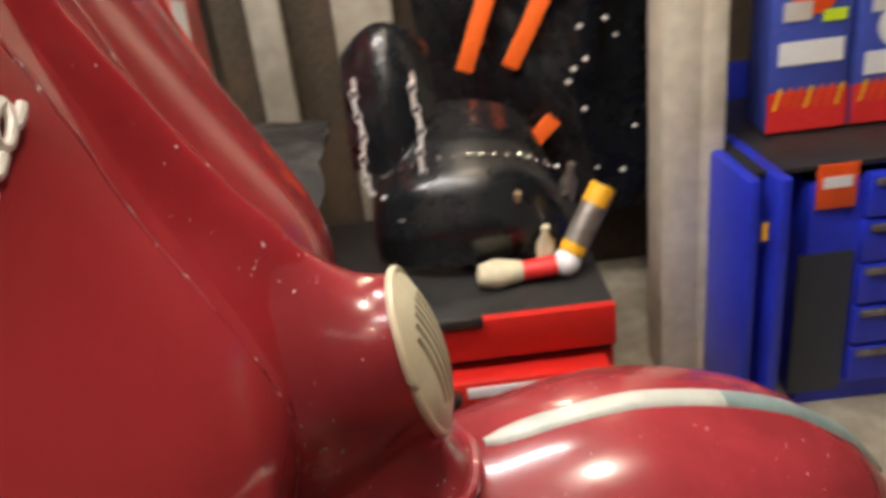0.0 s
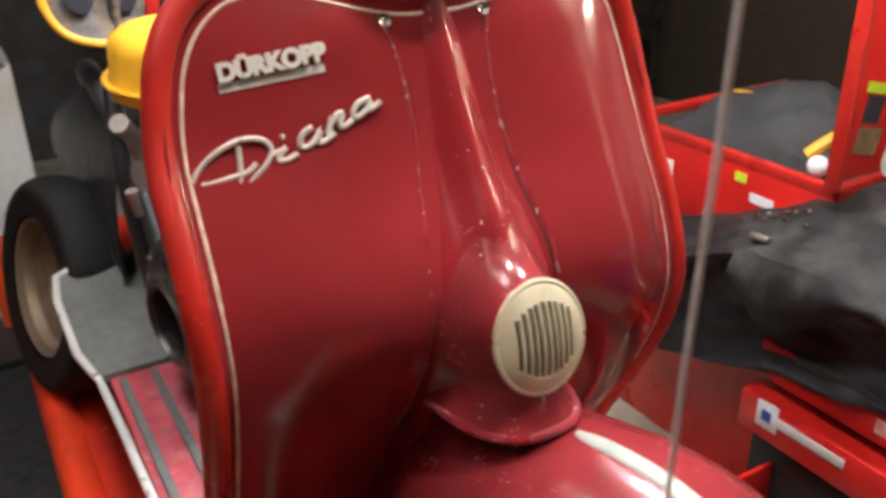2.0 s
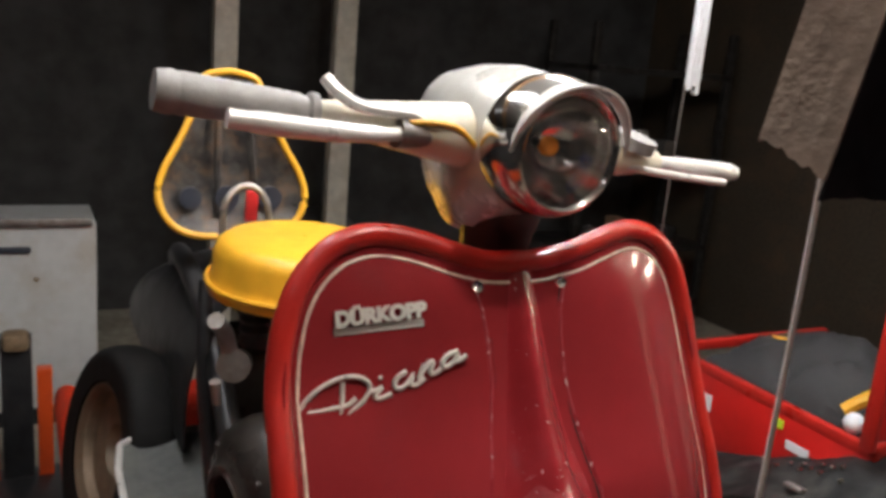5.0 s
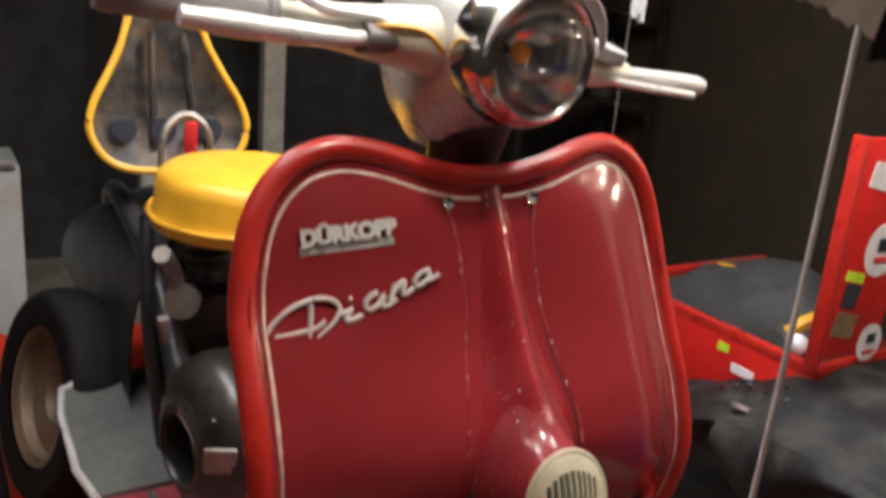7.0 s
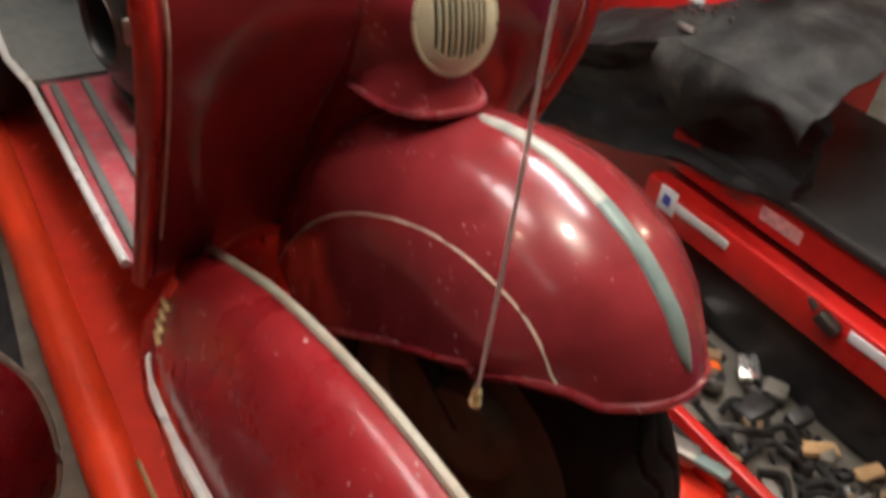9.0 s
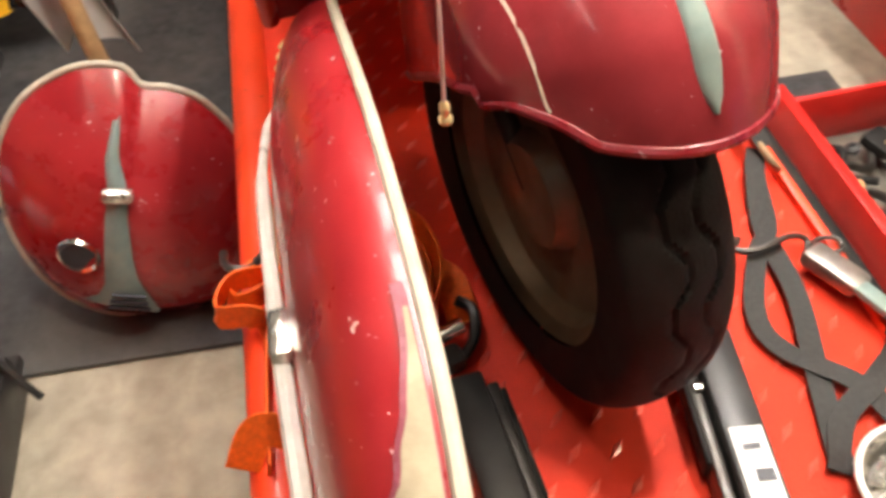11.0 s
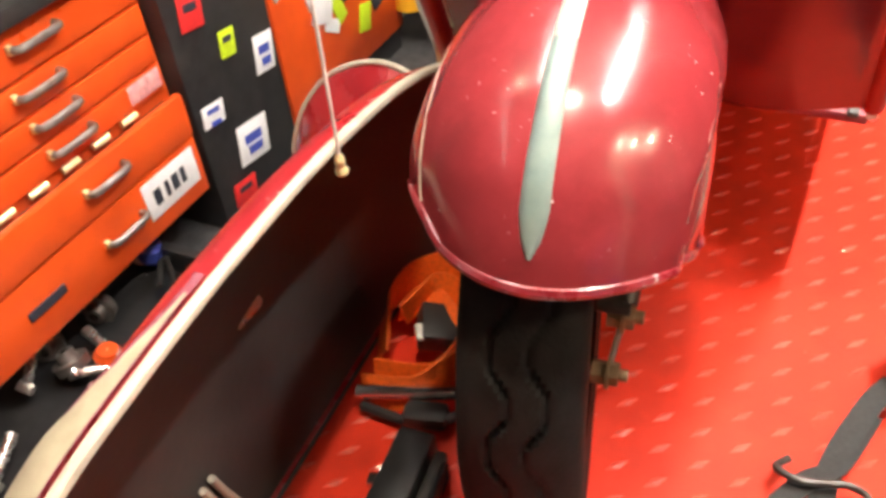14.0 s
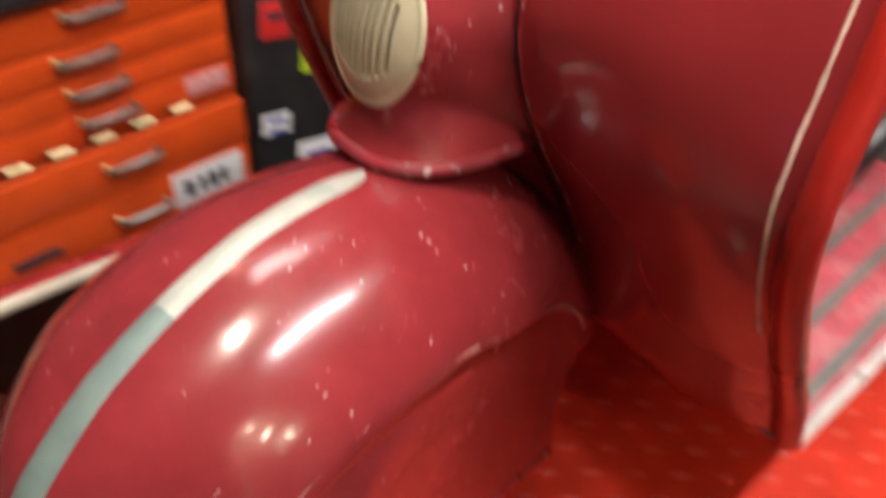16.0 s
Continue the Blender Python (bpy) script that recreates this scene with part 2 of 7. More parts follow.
M["wood"] = material("raw_wood", (0.45, 0.28, 0.13), 0.65, 0, 30, 0.2, 0.15, 90, 0, (0.25, 0.13, 0.06), 10, 0.5)
M["white"] = material("off_white_enamel", (0.62, 0.62, 0.6), 0.4, 0, 20, 0.06, 0.02, 160, 0.1, (0.42, 0.33, 0.2), 4, 0.4)
M["label"] = material("white_label", (0.78, 0.79, 0.8), 0.5, 0, 90, 0.05)
M["ink_and_recess"] = material("dark_ink_and_recess", (0.03, 0.035, 0.05), 0.5, 0, 90, 0.1)
M["blue_ink"] = material("blue_ink", (0.05, 0.08, 0.4), 0.5, 0, 90, 0.1)
M["red_ink"] = material("red_ink", (0.7, 0.03, 0.03), 0.5, 0, 90, 0.1)
M["lime"] = material("lime_plastic", (0.55, 0.75, 0.03), 0.4, 0, 90, 0.1)
M["card"] = material("brown_cardboard", (0.42, 0.28, 0.14), 0.75, 0, 40, 0.12, 0.1, 120)
M["blue_plastic"] = material("blue_plastic_crate", (0.012, 0.03, 0.07), 0.45, 0, 20, 0.15)
M["flap"] = material("torn_brown_fabric", (0.36, 0.27, 0.21), 0.8, 0, 60, 0.25, 0.3, 200, 0, (0.2, 0.15, 0.12), 20, 0.5)
M["flap_shade"] = material("dark_cloth", (0.02, 0.02, 0.023), 0.8, 0, 60, 0.3, 0.08, 260)
M["glass"] = glassy("lamp_glass", (1, 1, 1))
M["amber"] = material("amber_bulb", (0.9, 0.3, 0.03), 0.2, 0, 50, 0.05)
M["strip"] = glow("lit_fill_strip", (1.0, 0.97, 0.92), 8.0)
M["dim_fill_strip"] = glow("dim_lit_fill_strip", (1.0, 0.97, 0.92), 2.5)
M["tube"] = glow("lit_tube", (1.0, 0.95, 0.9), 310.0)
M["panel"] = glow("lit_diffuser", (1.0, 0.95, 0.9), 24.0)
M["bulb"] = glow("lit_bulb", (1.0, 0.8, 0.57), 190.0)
M["fill_bulb"] = glow("lit_fill_bulb", (1.0, 0.86, 0.7), 700.0)
M["bag"] = material("pink_plastic_bag", (0.7, 0.35, 0.35), 0.25, 0, 60, 0.3, 0.4, 120)
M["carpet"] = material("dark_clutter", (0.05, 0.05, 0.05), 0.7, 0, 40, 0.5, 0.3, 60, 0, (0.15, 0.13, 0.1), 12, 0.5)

for key, level in (("rubber", 0.2), ("flap_shade", 0.05), ("boards", 0.2), ("black_strap", 0.25), ("floor_mat", 0.25), ("leather", 0.3), ("deck", 0.2), ("lozenge", 0.35)):
    M[key].node_tree.nodes["Principled BSDF"].inputs["Specular IOR Level"].default_value = level

# ---- mesh helpers ----


def thing(name, at, label, category, group="", kind=""):
    ob = new(name)
    ob.location = at
    ob.empty_display_size = 0.05
    return tagged(ob, label, category, group, kind)


def part(name, bm, mat, parent, label="", smooth=True):
    bmesh.ops.recalc_face_normals(bm, faces=bm.faces)
    me = bpy.data.meshes.new(name)
    if smooth:
        for fc in bm.faces:
            fc.smooth = True
        for e in bm.edges:
            if len(e.link_faces) == 2 and e.calc_face_angle(0) > 0.7:
                e.smooth = False
    bm.to_mesh(me)
    bm.free()
    me.materials.append(mat)
    ob = new(name, me)
    if parent is not None:
        top = Matrix.Translation(parent.location) if parent.type == "EMPTY" else parent.matrix_parent_inverse.inverted()
        ob.parent = parent
        if parent.type == "EMPTY":
            ob.matrix_parent_inverse = top.inverted()
    return tagged(ob, label) if label else ob


def solo(name, bm, mat, label, category, group="", kind="", smooth=True):
    return tagged(part(name, bm, mat, None, "", smooth), label, category, group, kind)


def box(bm, c, s, rot=(0, 0, 0), bevel=0.003):
    r = bmesh.ops.create_cube(bm, size=1.0, matrix=Matrix.Translation(c) @ pose(0, 0, 0, *rot) @ Matrix.Diagonal((*s, 1)))
    if bevel:
        es = list({e for v in r["verts"] for e in v.link_edges})
        bmesh.ops.bevel(bm, geom=es, offset=min(bevel, min(s) * 0.45), segments=2, affect="EDGES", profile=0.5)
    return bm


def B(*a, **k):
    return box(bmesh.new(), *a, **k)


def rod(bm, p0, p1, r0, r1=None, seg=16, caps=True):
    p0, p1 = Vector(p0), Vector(p1)
    d = p1 - p0
    q = d.to_track_quat("Z", "Y").to_matrix().to_4x4()
    bmesh.ops.create_cone(bm, cap_ends=caps, segments=seg, radius1=r0, radius2=r0 if r1 is None else r1, depth=d.length,
                          matrix=Matrix.Translation((p0 + p1) / 2) @ q)
    return bm


def sheet(bm, fn, nu, nv, close_u=False):
    vs = [[bm.verts.new(fn(i / (nu if close_u else nu - 1), j / (nv - 1))) for j in range(nv)] for i in range(nu)]
    for i in range(nu if close_u else nu - 1):
        for j in range(nv - 1):
            a, b = vs[i], vs[(i + 1) % nu]
            bm.faces.new((a[j], b[j], b[j + 1], a[j + 1]))
    return bm


def spline(pts, n):
    """n points on a smooth curve through pts."""
    p = np.array(pts, float)
    out = []
    for k in range(n):
        u = k / (n - 1) * (len(p) - 1)
        i = min(int(u), len(p) - 2)
        w = u - i
        a, b, c, d = p[max(i - 1, 0)], p[i], p[i + 1], p[min(i + 2, len(p) - 1)]
        out.append(0.5 * (2 * b + (c - a) * w + (2 * a - 5 * b + 4 * c - d) * w * w + (3 * b - a - 3 * c + d) * w ** 3))
    return out


def tube(bm, pts, r, seg=10, n=0, closed=False):
    pts = [Vector(p) for p in (spline(pts, n) if n else pts)]
    rings = []
    up = Vector((0.13, 0.21, 0.97))
    for k, p in enumerate(pts):
        a = pts[k - 1] if (k or closed) else p
        b = pts[(k + 1) % len(pts)] if (k < len(pts) - 1 or closed) else p
        t = (b - a).normalized()
        s = t.cross(up).normalized()
        w = s.cross(t)
        rk = r[min(k * len(r) // len(pts), len(r) - 1)] if isinstance(r, (list, tuple)) else r
        rings.append([bm.verts.new(p + rk * (math.cos(2 * math.pi * q / seg) * s + math.sin(2 * math.pi * q / seg) * w)) for q in range(seg)])
    m = len(rings)
    for k in range(m if closed else m - 1):
        a, b = rings[k], rings[(k + 1) % m]
        for q in range(seg):
            bm.faces.new((a[q], a[(q + 1) % seg], b[(q + 1) % seg], b[q]))
    if not closed:
        bm.faces.new(rings[0][::-1])
        bm.faces.new(rings[-1])
    return bm


def ribbon(bm, pts, width, thick=0.002, side=None, n=0):
    """A strap along pts; side: which way its width lies."""
    pts = [Vector(p) for p in (spline(pts, n) if n else pts)]
    prev = None
    for k, p in enumerate(pts):
        t = (pts[min(k + 1, len(pts) - 1)] - pts[max(k - 1, 0)]).normalized()
        s = Vector(side) if side is not None else t.cross(Vector((0, 0, 1)))
        s = (s - t * s.dot(t)).normalized()
        w = s.cross(t).normalized()
        h, q = width / 2, thick / 2
        ring = [bm.verts.new(p + s * a + w * b) for a, b in ((-h, -q), (h, -q), (h, q), (-h, q))]
        if prev:
            for i in range(4):
                bm.faces.new((prev[i], prev[(i + 1) % 4], ring[(i + 1) % 4], ring[i]))
        else:
            bm.faces.new(ring[::-1])
        prev = ring
    bm.faces.new(prev)
    return bm


def lathe(bm, profile, at, axis, seg=48, ends=False):
    """profile: (along, radius) pairs turned about the axis through at."""
    q = Vector(axis).normalized().to_track_quat("Z", "Y").to_matrix()
    at = Vector(at)
    rings = [[bm.verts.new(at + q @ Vector((r * math.cos(2 * math.pi * k / seg), r * math.sin(2 * math.pi * k / seg), h))) for k in range(seg)] for h, r in profile]
    for a, b in zip(rings, rings[1:]):
        for k in range(seg):
            bm.faces.new((a[k], a[(k + 1) % seg], b[(k + 1) % seg], b[k]))
    if ends:
        bm.faces.new(rings[0][::-1])
        bm.faces.new(rings[-1])
    return bm


def thicken(bm, d):
    """Gives an open sheet a back at distance d."""
    bmesh.ops.recalc_face_normals(bm, faces=bm.faces)
    bmesh.ops.solidify(bm, geom=bm.faces[:], thickness=d)
    return bm


def lerp_table(table, z):
    return float(np.interp(z, [a for a, b in table], [b for a, b in table]))


def smooth01(v):
    v = max(0.0, min(1.0, v))
    return v * v * (3 - 2 * v)


def text_mesh(word, size, mat, name, parent, m, shear=0.0, depth=0.003, label="", squash=1.0, fat=0.0):
    cu = bpy.data.curves.new(name, "FONT")
    cu.body, cu.size, cu.shear, cu.extrude, cu.offset = word, size, shear, depth, fat
    cu.align_x = "LEFT"
    tmp = bpy.data.objects.new("tmp_text", cu)
    me = bpy.data.meshes.new_from_object(tmp)
    bpy.data.objects.remove(tmp)
    me.transform(m @ Matrix.Diagonal((squash, 1, 1, 1)))
    me.name = name
    me.materials.clear()
    me.materials.append(mat)
    ob = new(name, me)
    ob.parent = parent
    ob.matrix_parent_inverse = Matrix.Translation(parent.location).inverted()
    return tagged(ob, label) if label else ob


# ---- the lift ----
DECK_L, DECK_R, DECK_BACK, DECK_FRONT = -0.322, 0.352, 1.75, -1.15
lift = thing("motorcycle_lift", (0, 0.3, FLOOR), "red painted steel motorcycle lift table with chequer plate deck", "lift table")
part("deck", B((0.015, (DECK_BACK + DECK_FRONT) / 2, -0.02), (DECK_R - DECK_L, DECK_BACK - DECK_FRONT, 0.04), bevel=0.004), M["deck"], lift)
bm = bmesh.new()
# left side rail: a folded channel with a rounded top
sheet(bm, lambda u, v: (DECK_L - 0.004 + 0.031 - 0.033 * math.cos(math.pi * u), DECK_FRONT + v * (DECK_BACK - DECK_FRONT), -0.045 + 0.062 * math.sin(math.pi * u) ** 0.6), 12, 2)
part("side_rail", thicken(bm, 0.004), M["lift_red"], lift)
bm = bmesh.new()
box(bm, (DECK_R - 0.004, (DECK_BACK + DECK_FRONT) / 2, 0.004), (0.012, DECK_BACK - DECK_FRONT, 0.016))
part("side_lip", bm, M["lift_red"], lift)
# black strip added for the shade beside the lift
part("edge_strip", B((DECK_R + 0.012, -0.55, -0.006), (0.018, 1.15, 0.02)), M["rubber"], lift, "black strip standing in for shade along the lift edge")
for sx in (DECK_L + 0.03, DECK_R - 0.03):
    part("side_skirt", B((sx, 0.3, -0.07), (0.03, 2.8, 0.06)), M["lift_red"], lift)
for sx in (-0.2, 0.23):
    bm = bmesh.new()
    box(bm, (sx, 0.3, -0.28), (0.04, 1.2, 0.06), (22, 0, 0))
    part("scissor_arm", bm, M["lift_red"], lift)
    bm = bmesh.new()
    box(bm, (sx + 0.05, 0.3, -0.28), (0.04, 1.2, 0.06), (-22, 0, 0))
    part("scissor_arm", bm, M["lift_red"], lift)
    part("base_beam", B((sx, 0.3, FLOOR + 0.03), (0.06, 1.6, 0.06)), M["lift_red"], lift)
# raised lozenges of the plate
verts, faces = [], []
rnd = random.Random(4)
ca, sa = math.cos(radians(46)), math.sin(radians(46))
for i in range(-40, 60):
    for j in range(-60, 60):
        p, q = 0.05 * i + (0.025 if j % 2 else 0.0), 0.033 * j
        x, y = p * ca - q * sa, 0.3 + p * sa + q * ca
        if not (DECK_L + 0.085 < x < DECK_R - 0.03 and DECK_FRONT + 0.03 < y < DECK_BACK - 0.03):
            continue
        k = len(verts)
        for px, py, pz in ((-0.0145, 0, 0), (0, -0.0046, 0), (0.0145, 0, 0), (0, 0.0046, 0), (-0.008, 0, 0.0017), (0.008, 0, 0.0017)):
            verts.append((x + px * ca - py * sa, y + px * sa + py * ca, pz + 0.0002))
        faces += [(k, k + 1, k + 4), (k + 1, k + 5, k + 4), (k + 1, k + 2, k + 5), (k + 2, k + 3, k + 5), (k + 3, k + 4, k + 5), (k + 3, k, k + 4)]
me = bpy.data.meshes.new("chequer_pattern")
me.from_pydata(verts, [], faces)
me.materials.append(M["lozenge"])
ob = new("chequer_pattern", me)
ob.parent = lift
ob.matrix_parent_inverse = Matrix.Translation(lift.location).inverted()
tagged(ob, kind="stuff")

# ---- the scooter ----
scooter = thing("motor_scooter", (0, 0.3, 0), "vintage crimson motor scooter with cream pinstripes and yellow seat, partly stripped", "scooter")

W_LEFT = [(0.2, 0.24), (0.25, 0.243), (0.32, 0.243), (0.4, 0.24), (0.48, 0.236), (0.54, 0.233), (0.6, 0.23), (0.66, 0.224), (0.72, 0.219), (0.78, 0.214), (0.85, 0.212)]
W_RIGHT = [(0.2, 0.225), (0.24, 0.226), (0.4, 0.2245), (0.6, 0.223), (0.72, 0.221), (0.85, 0.22)]
EDGE_MID = [(0.22, 0.1), (0.25, 0.07), (0.3, 0.035), (0.38, 0.003), (0.44, -0.025), (0.5, -0.06), (0.55, -0.082), (0.59, -0.089),
            (0.62, -0.08), (0.65, -0.063), (0.69, -0.04), (0.75, -0.015), (0.8, 0.006), (0.85, 0.045)]
EDGE_LEFT = [(0.2, 0.09), (0.24, 0.067), (0.32, 0.02), (0.4, -0.028), (0.48, -0.062), (0.54, -0.078), (0.6, -0.07), (0.66, -0.042), (0.72, -0.012), (0.76, 0.006), (0.8, 0.024), (0.85, 0.05)]
WRAP_LEFT = [(0.2, 0.012), (0.25, 0.017), (0.32, 0.025), (0.4, 0.028), (0.48, 0.022), (0.54, 0.026), (0.6, 0.034), (0.66, 0.03), (0.72, 0.022), (0.78, 0.012), (0.85, 0.002)]
EDGE_RIGHT = [(0.2, 0.08), (0.24, 0.059), (0.32, 0.024), (0.4, -0.01), (0.48, -0.041), (0.54, -0.058), (0.58, -0.0625), (0.62, -0.056), (0.66, -0.037), (0.72, 0.0), (0.76, 0.015), (0.8, 0.028), (0.85, 0.05)]
TOP_RIGHT = [(0, 0.815), (0.12, 0.816), (0.25, 0.822), (0.4, 0.832), (0.5, 0.8365), (0.58, 0.838), (0.66, 0.836), (0.76, 0.828), (0.86, 0.81), (0.93, 0.785), (0.975, 0.75), (1, 0.71)]
TOP_LEFT = [(0, 0.815), (0.14, 0.816), (0.3, 0.822), (0.45, 0.831), (0.57, 0.837), (0.66, 0.839), (0.74, 0.836), (0.82, 0.828), (0.9, 0.811), (0.95, 0.788), (0.985, 0.752), (1, 0.712)]
ZLOW = 0.232


def fine(table):
    return [(float(p), float(q)) for p, q in spline(table, 160)]


TOPS = {-1: fine(TOP_RIGHT), 1: fine(TOP_LEFT)}
WIDE = {-1: fine(W_RIGHT), 1: fine(W_LEFT)}
EDGES = {-1: fine(EDGE_RIGHT), 0: fine(EDGE_MID), 1: fine(EDGE_LEFT)}


def shield_edge(z):
    return lerp_table(EDGES[0], z)


def shield_base(x, z):
    """The panels without their turned-up borders."""
    sd = 1 if x > 0 else -1
    w = lerp_table(WIDE[sd], z)
    k = smooth01((abs(x) - 0.03) / (w - 0.03))
    wrap = lerp_table(WRAP_LEFT, z) * max(0.0, (x - 0.135) / (w - 0.135)) ** 1.8
    mid, side = lerp_table(EDGES[0], z), lerp_table(EDGES[sd], z)
    return mid + (side - mid) * k + wrap - (0.01 if sd > 0 else 0.003) * math.sin(math.pi * min(1, max(0, (abs(x) - 0.045) / (w - 0.045))))


def shield_y(x, z):
    """The front face of the leg shield's panels."""
    sd = 1 if x > 0 else -1
    w = lerp_table(WIDE[sd], z)
    u = min(abs(x) / w, 1.0)
    flange = -0.009 * smooth01((u - 0.93) / 0.07)
    near = -0.008 * smooth01((z - lerp_table(TOPS[sd], u) + 0.018) / 0.018)
    return shield_base(x, z) - 0.004 + flange + near


def shield_point(u, v):
    uu = 2 * u - 1
    sd = 1 if uu > 0 else -1
    zt = lerp_table(TOPS[sd], abs(uu))
    low = ZLOW + 0.024 * smooth01((uu - 0.3) / 0.7)
    z = low + v * (zt - low)
    x = uu * lerp_table(WIDE[sd], z)
    return x, shield_y(x, z), z


bm = sheet(bmesh.new(), shield_point, 97, 90)
part("leg_shield", thicken(bm, -0.0035), M["paint"], scooter, "crimson leg shield panel with fine scratches")

rim = []
for sd in (-1, 1):
    low = ZLOW + (0.024 if sd > 0 else 0.0)
    arm = [(lerp_table(WIDE[sd], low + (0.71 - low) * k / 40), low + (0.71 - low) * k / 40) for k in range(40)]
    arm += [(p * lerp_table(WIDE[sd], q), q) for p, q in TOPS[sd][::-1]]
    rim += [(-x, z) for x, z in arm[:-1]] if sd < 0 else arm[::-1]
pts = [(x, shield_base(x, z) - 0.0105, z) for x, z in rim]
RIM_R = 0.0105
bm = tube(bmesh.new(), pts, RIM_R, 14)
part("shield_edging", bm, M["rim_red"], scooter, "bright red rolled edging")


def inset(d):
    """A line inside the edging, over both panels."""
    out = []
    for k in range(1, len(rim) - 1):
        (x0, z0), (x1, z1) = rim[max(0, k - 3)], rim[min(len(rim) - 1, k + 3)]
        tx, tz = x1 - x0, z1 - z0
        n = math.hypot(tx, tz)
        xx, zz = rim[k][0] + d * tz / n, rim[k][1] - d * tx / n
        out.append((xx, shield_y(xx, zz) - 0.0028, zz))
    return out


pts = inset(0.0175)
part("pinstripe", tube(bmesh.new(), [p for p in pts if p[2] > (0.3 if p[0] < 0 else 0.42)], 0.0021, 6), M["cream_line"], scooter, "thin cream pinstripe")

# centre cover with the ridge, and the horn pod that grows out of it
SEAM = [(0.23, 0.075), (0.45, 0.072), (0.5, 0.066), (0.567, 0.06), (0.62, 0.0575), (0.65, 0.05), (0.674, 0.0455), (0.715, 0.0385), (0.75, 0.0385), (0.775, 0.041), (0.8, 0.049), (0.815, 0.056)]
POD_X, LIP_Z = 0.0044, 0.506
HC = Vector((POD_X, -0.1515, 0.581))
HN = Vector((-0.05, -math.cos(radians(13)), math.sin(radians(13)))).normalized()
HU = Vector((1, -0.05, 0)).normalized()
HV = HU.cross(HN).normalized()
HV = HV if HV.z > 0 else -HV
RX, RZ = 0.0378, 0.043


def cover_y(x, z):
    s = lerp_table(SEAM, z)
    u = min(1.0, abs(x - 0.004) / s)
    base = shield_edge(z) - 0.0085 + 0.004 * smooth01((u - 0.6) / 0.4)
    amp = lerp_table([(0.5, 0.03), (0.6, 0.03), (0.66, 0.027), (0.7, 0.02), (0.75, 0.012), (0.79, 0.006), (0.82, 0.002)], z)
    wid = lerp_table([(0.6, 0.034), (0.66, 0.025), (0.72, 0.018), (0.8, 0.014)], z)
    q = (x - POD_X) / wid
    flute = 0.003 * math.exp(-((abs(x - POD_X) - wid * 1.3) / 0.009) ** 2) * smooth01((z - 0.62) / 0.06)
    return base - amp * math.exp(-q * q * 1.3) + flute


def cover_point(u, v):
    ztop = 0.813
    z = 0.27 + (ztop - 0.27) * v
    s = lerp_table(SEAM, z)
    x = (2 * u - 1) * s + 0.004
    edge = smooth01((abs(2 * u - 1) - 0.94) / 0.06)
    y = min(cover_y(x, z), shield_y(x, z) - 0.002)
    return x, y + 0.003 * edge, z


part("centre_cover", sheet(bmesh.new(), cover_point, 61, 120), M["cover_paint"], scooter, "worn crimson centre cover with a rounded ridge")


def pod_foot(a):
    """Where the pod meets the cover, by the angle round the horn (0 is the scooter's left)."""
    c, s = math.cos(a), math.sin(a)
    if s > -0.25:
        k = smooth01((s + 0.25) / 1.25)
        x = POD_X + c * (0.064 - 0.034 * smooth01(s))
        z = 0.553 + 0.135 * k
        return Vector((x, cover_y(x, z) + 0.003, z))
    sg = 1 if c > 0 else -1
    q = (math.atan2(-s, abs(c)) - 0.2527) / (math.pi / 2 - 0.2527)
    corner = Vector((POD_X + sg * 0.055, cover_y(POD_X + sg * 0.055, 0.5) - 0.004, LIP_Z - 0.007))
    if q < 0.4:
        x, z = POD_X + sg * (0.064 - 0.009 * q / 0.4), 0.553 + (LIP_Z - 0.007 - 0.553) * q / 0.4
        return Vector((x, cover_y(x, z) + 0.003 - 0.007 * q / 0.4, z))
    w = (q - 0.4) / 0.6
    ang = w * math.pi / 2
    return Vector((POD_X + sg * 0.055 * math.cos(ang) ** 0.8, corner.y + (-0.172 - corner.y) * math.sin(ang) ** 0.8, LIP_Z - 0.007 + 0.009 * w))


def pod_point(u, v):
    a = 2 * math.pi * u
    rimp = HC + HU * RX * 0.985 * math.cos(a) + HV * RZ * 0.985 * math.sin(a)
    foot = pod_foot(a)
    out = HU * math.cos(a) + HV * math.sin(a)
    low = smooth01((-math.sin(a) - 0.2) / 0.5)
    deep = max(0.012, (rimp - foot).dot(HN))
    c1 = rimp - HN * deep * (0.55 - 0.25 * low) + out * 0.003
    x2, z2 = foot.x + (POD_X - foot.x) * 0.3, foot.z + (HC.z - foot.z) * 0.22
    c2 = Vector((x2, cover_y(x2, z2) - 0.001, z2)).lerp(foot - HN * 0.011 + Vector((0, 0, 0.009)), low)
    w = 1 - v
    return rimp * w ** 3 + c1 * 3 * v * w * w + c2 * 3 * v * v * w + foot * v ** 3


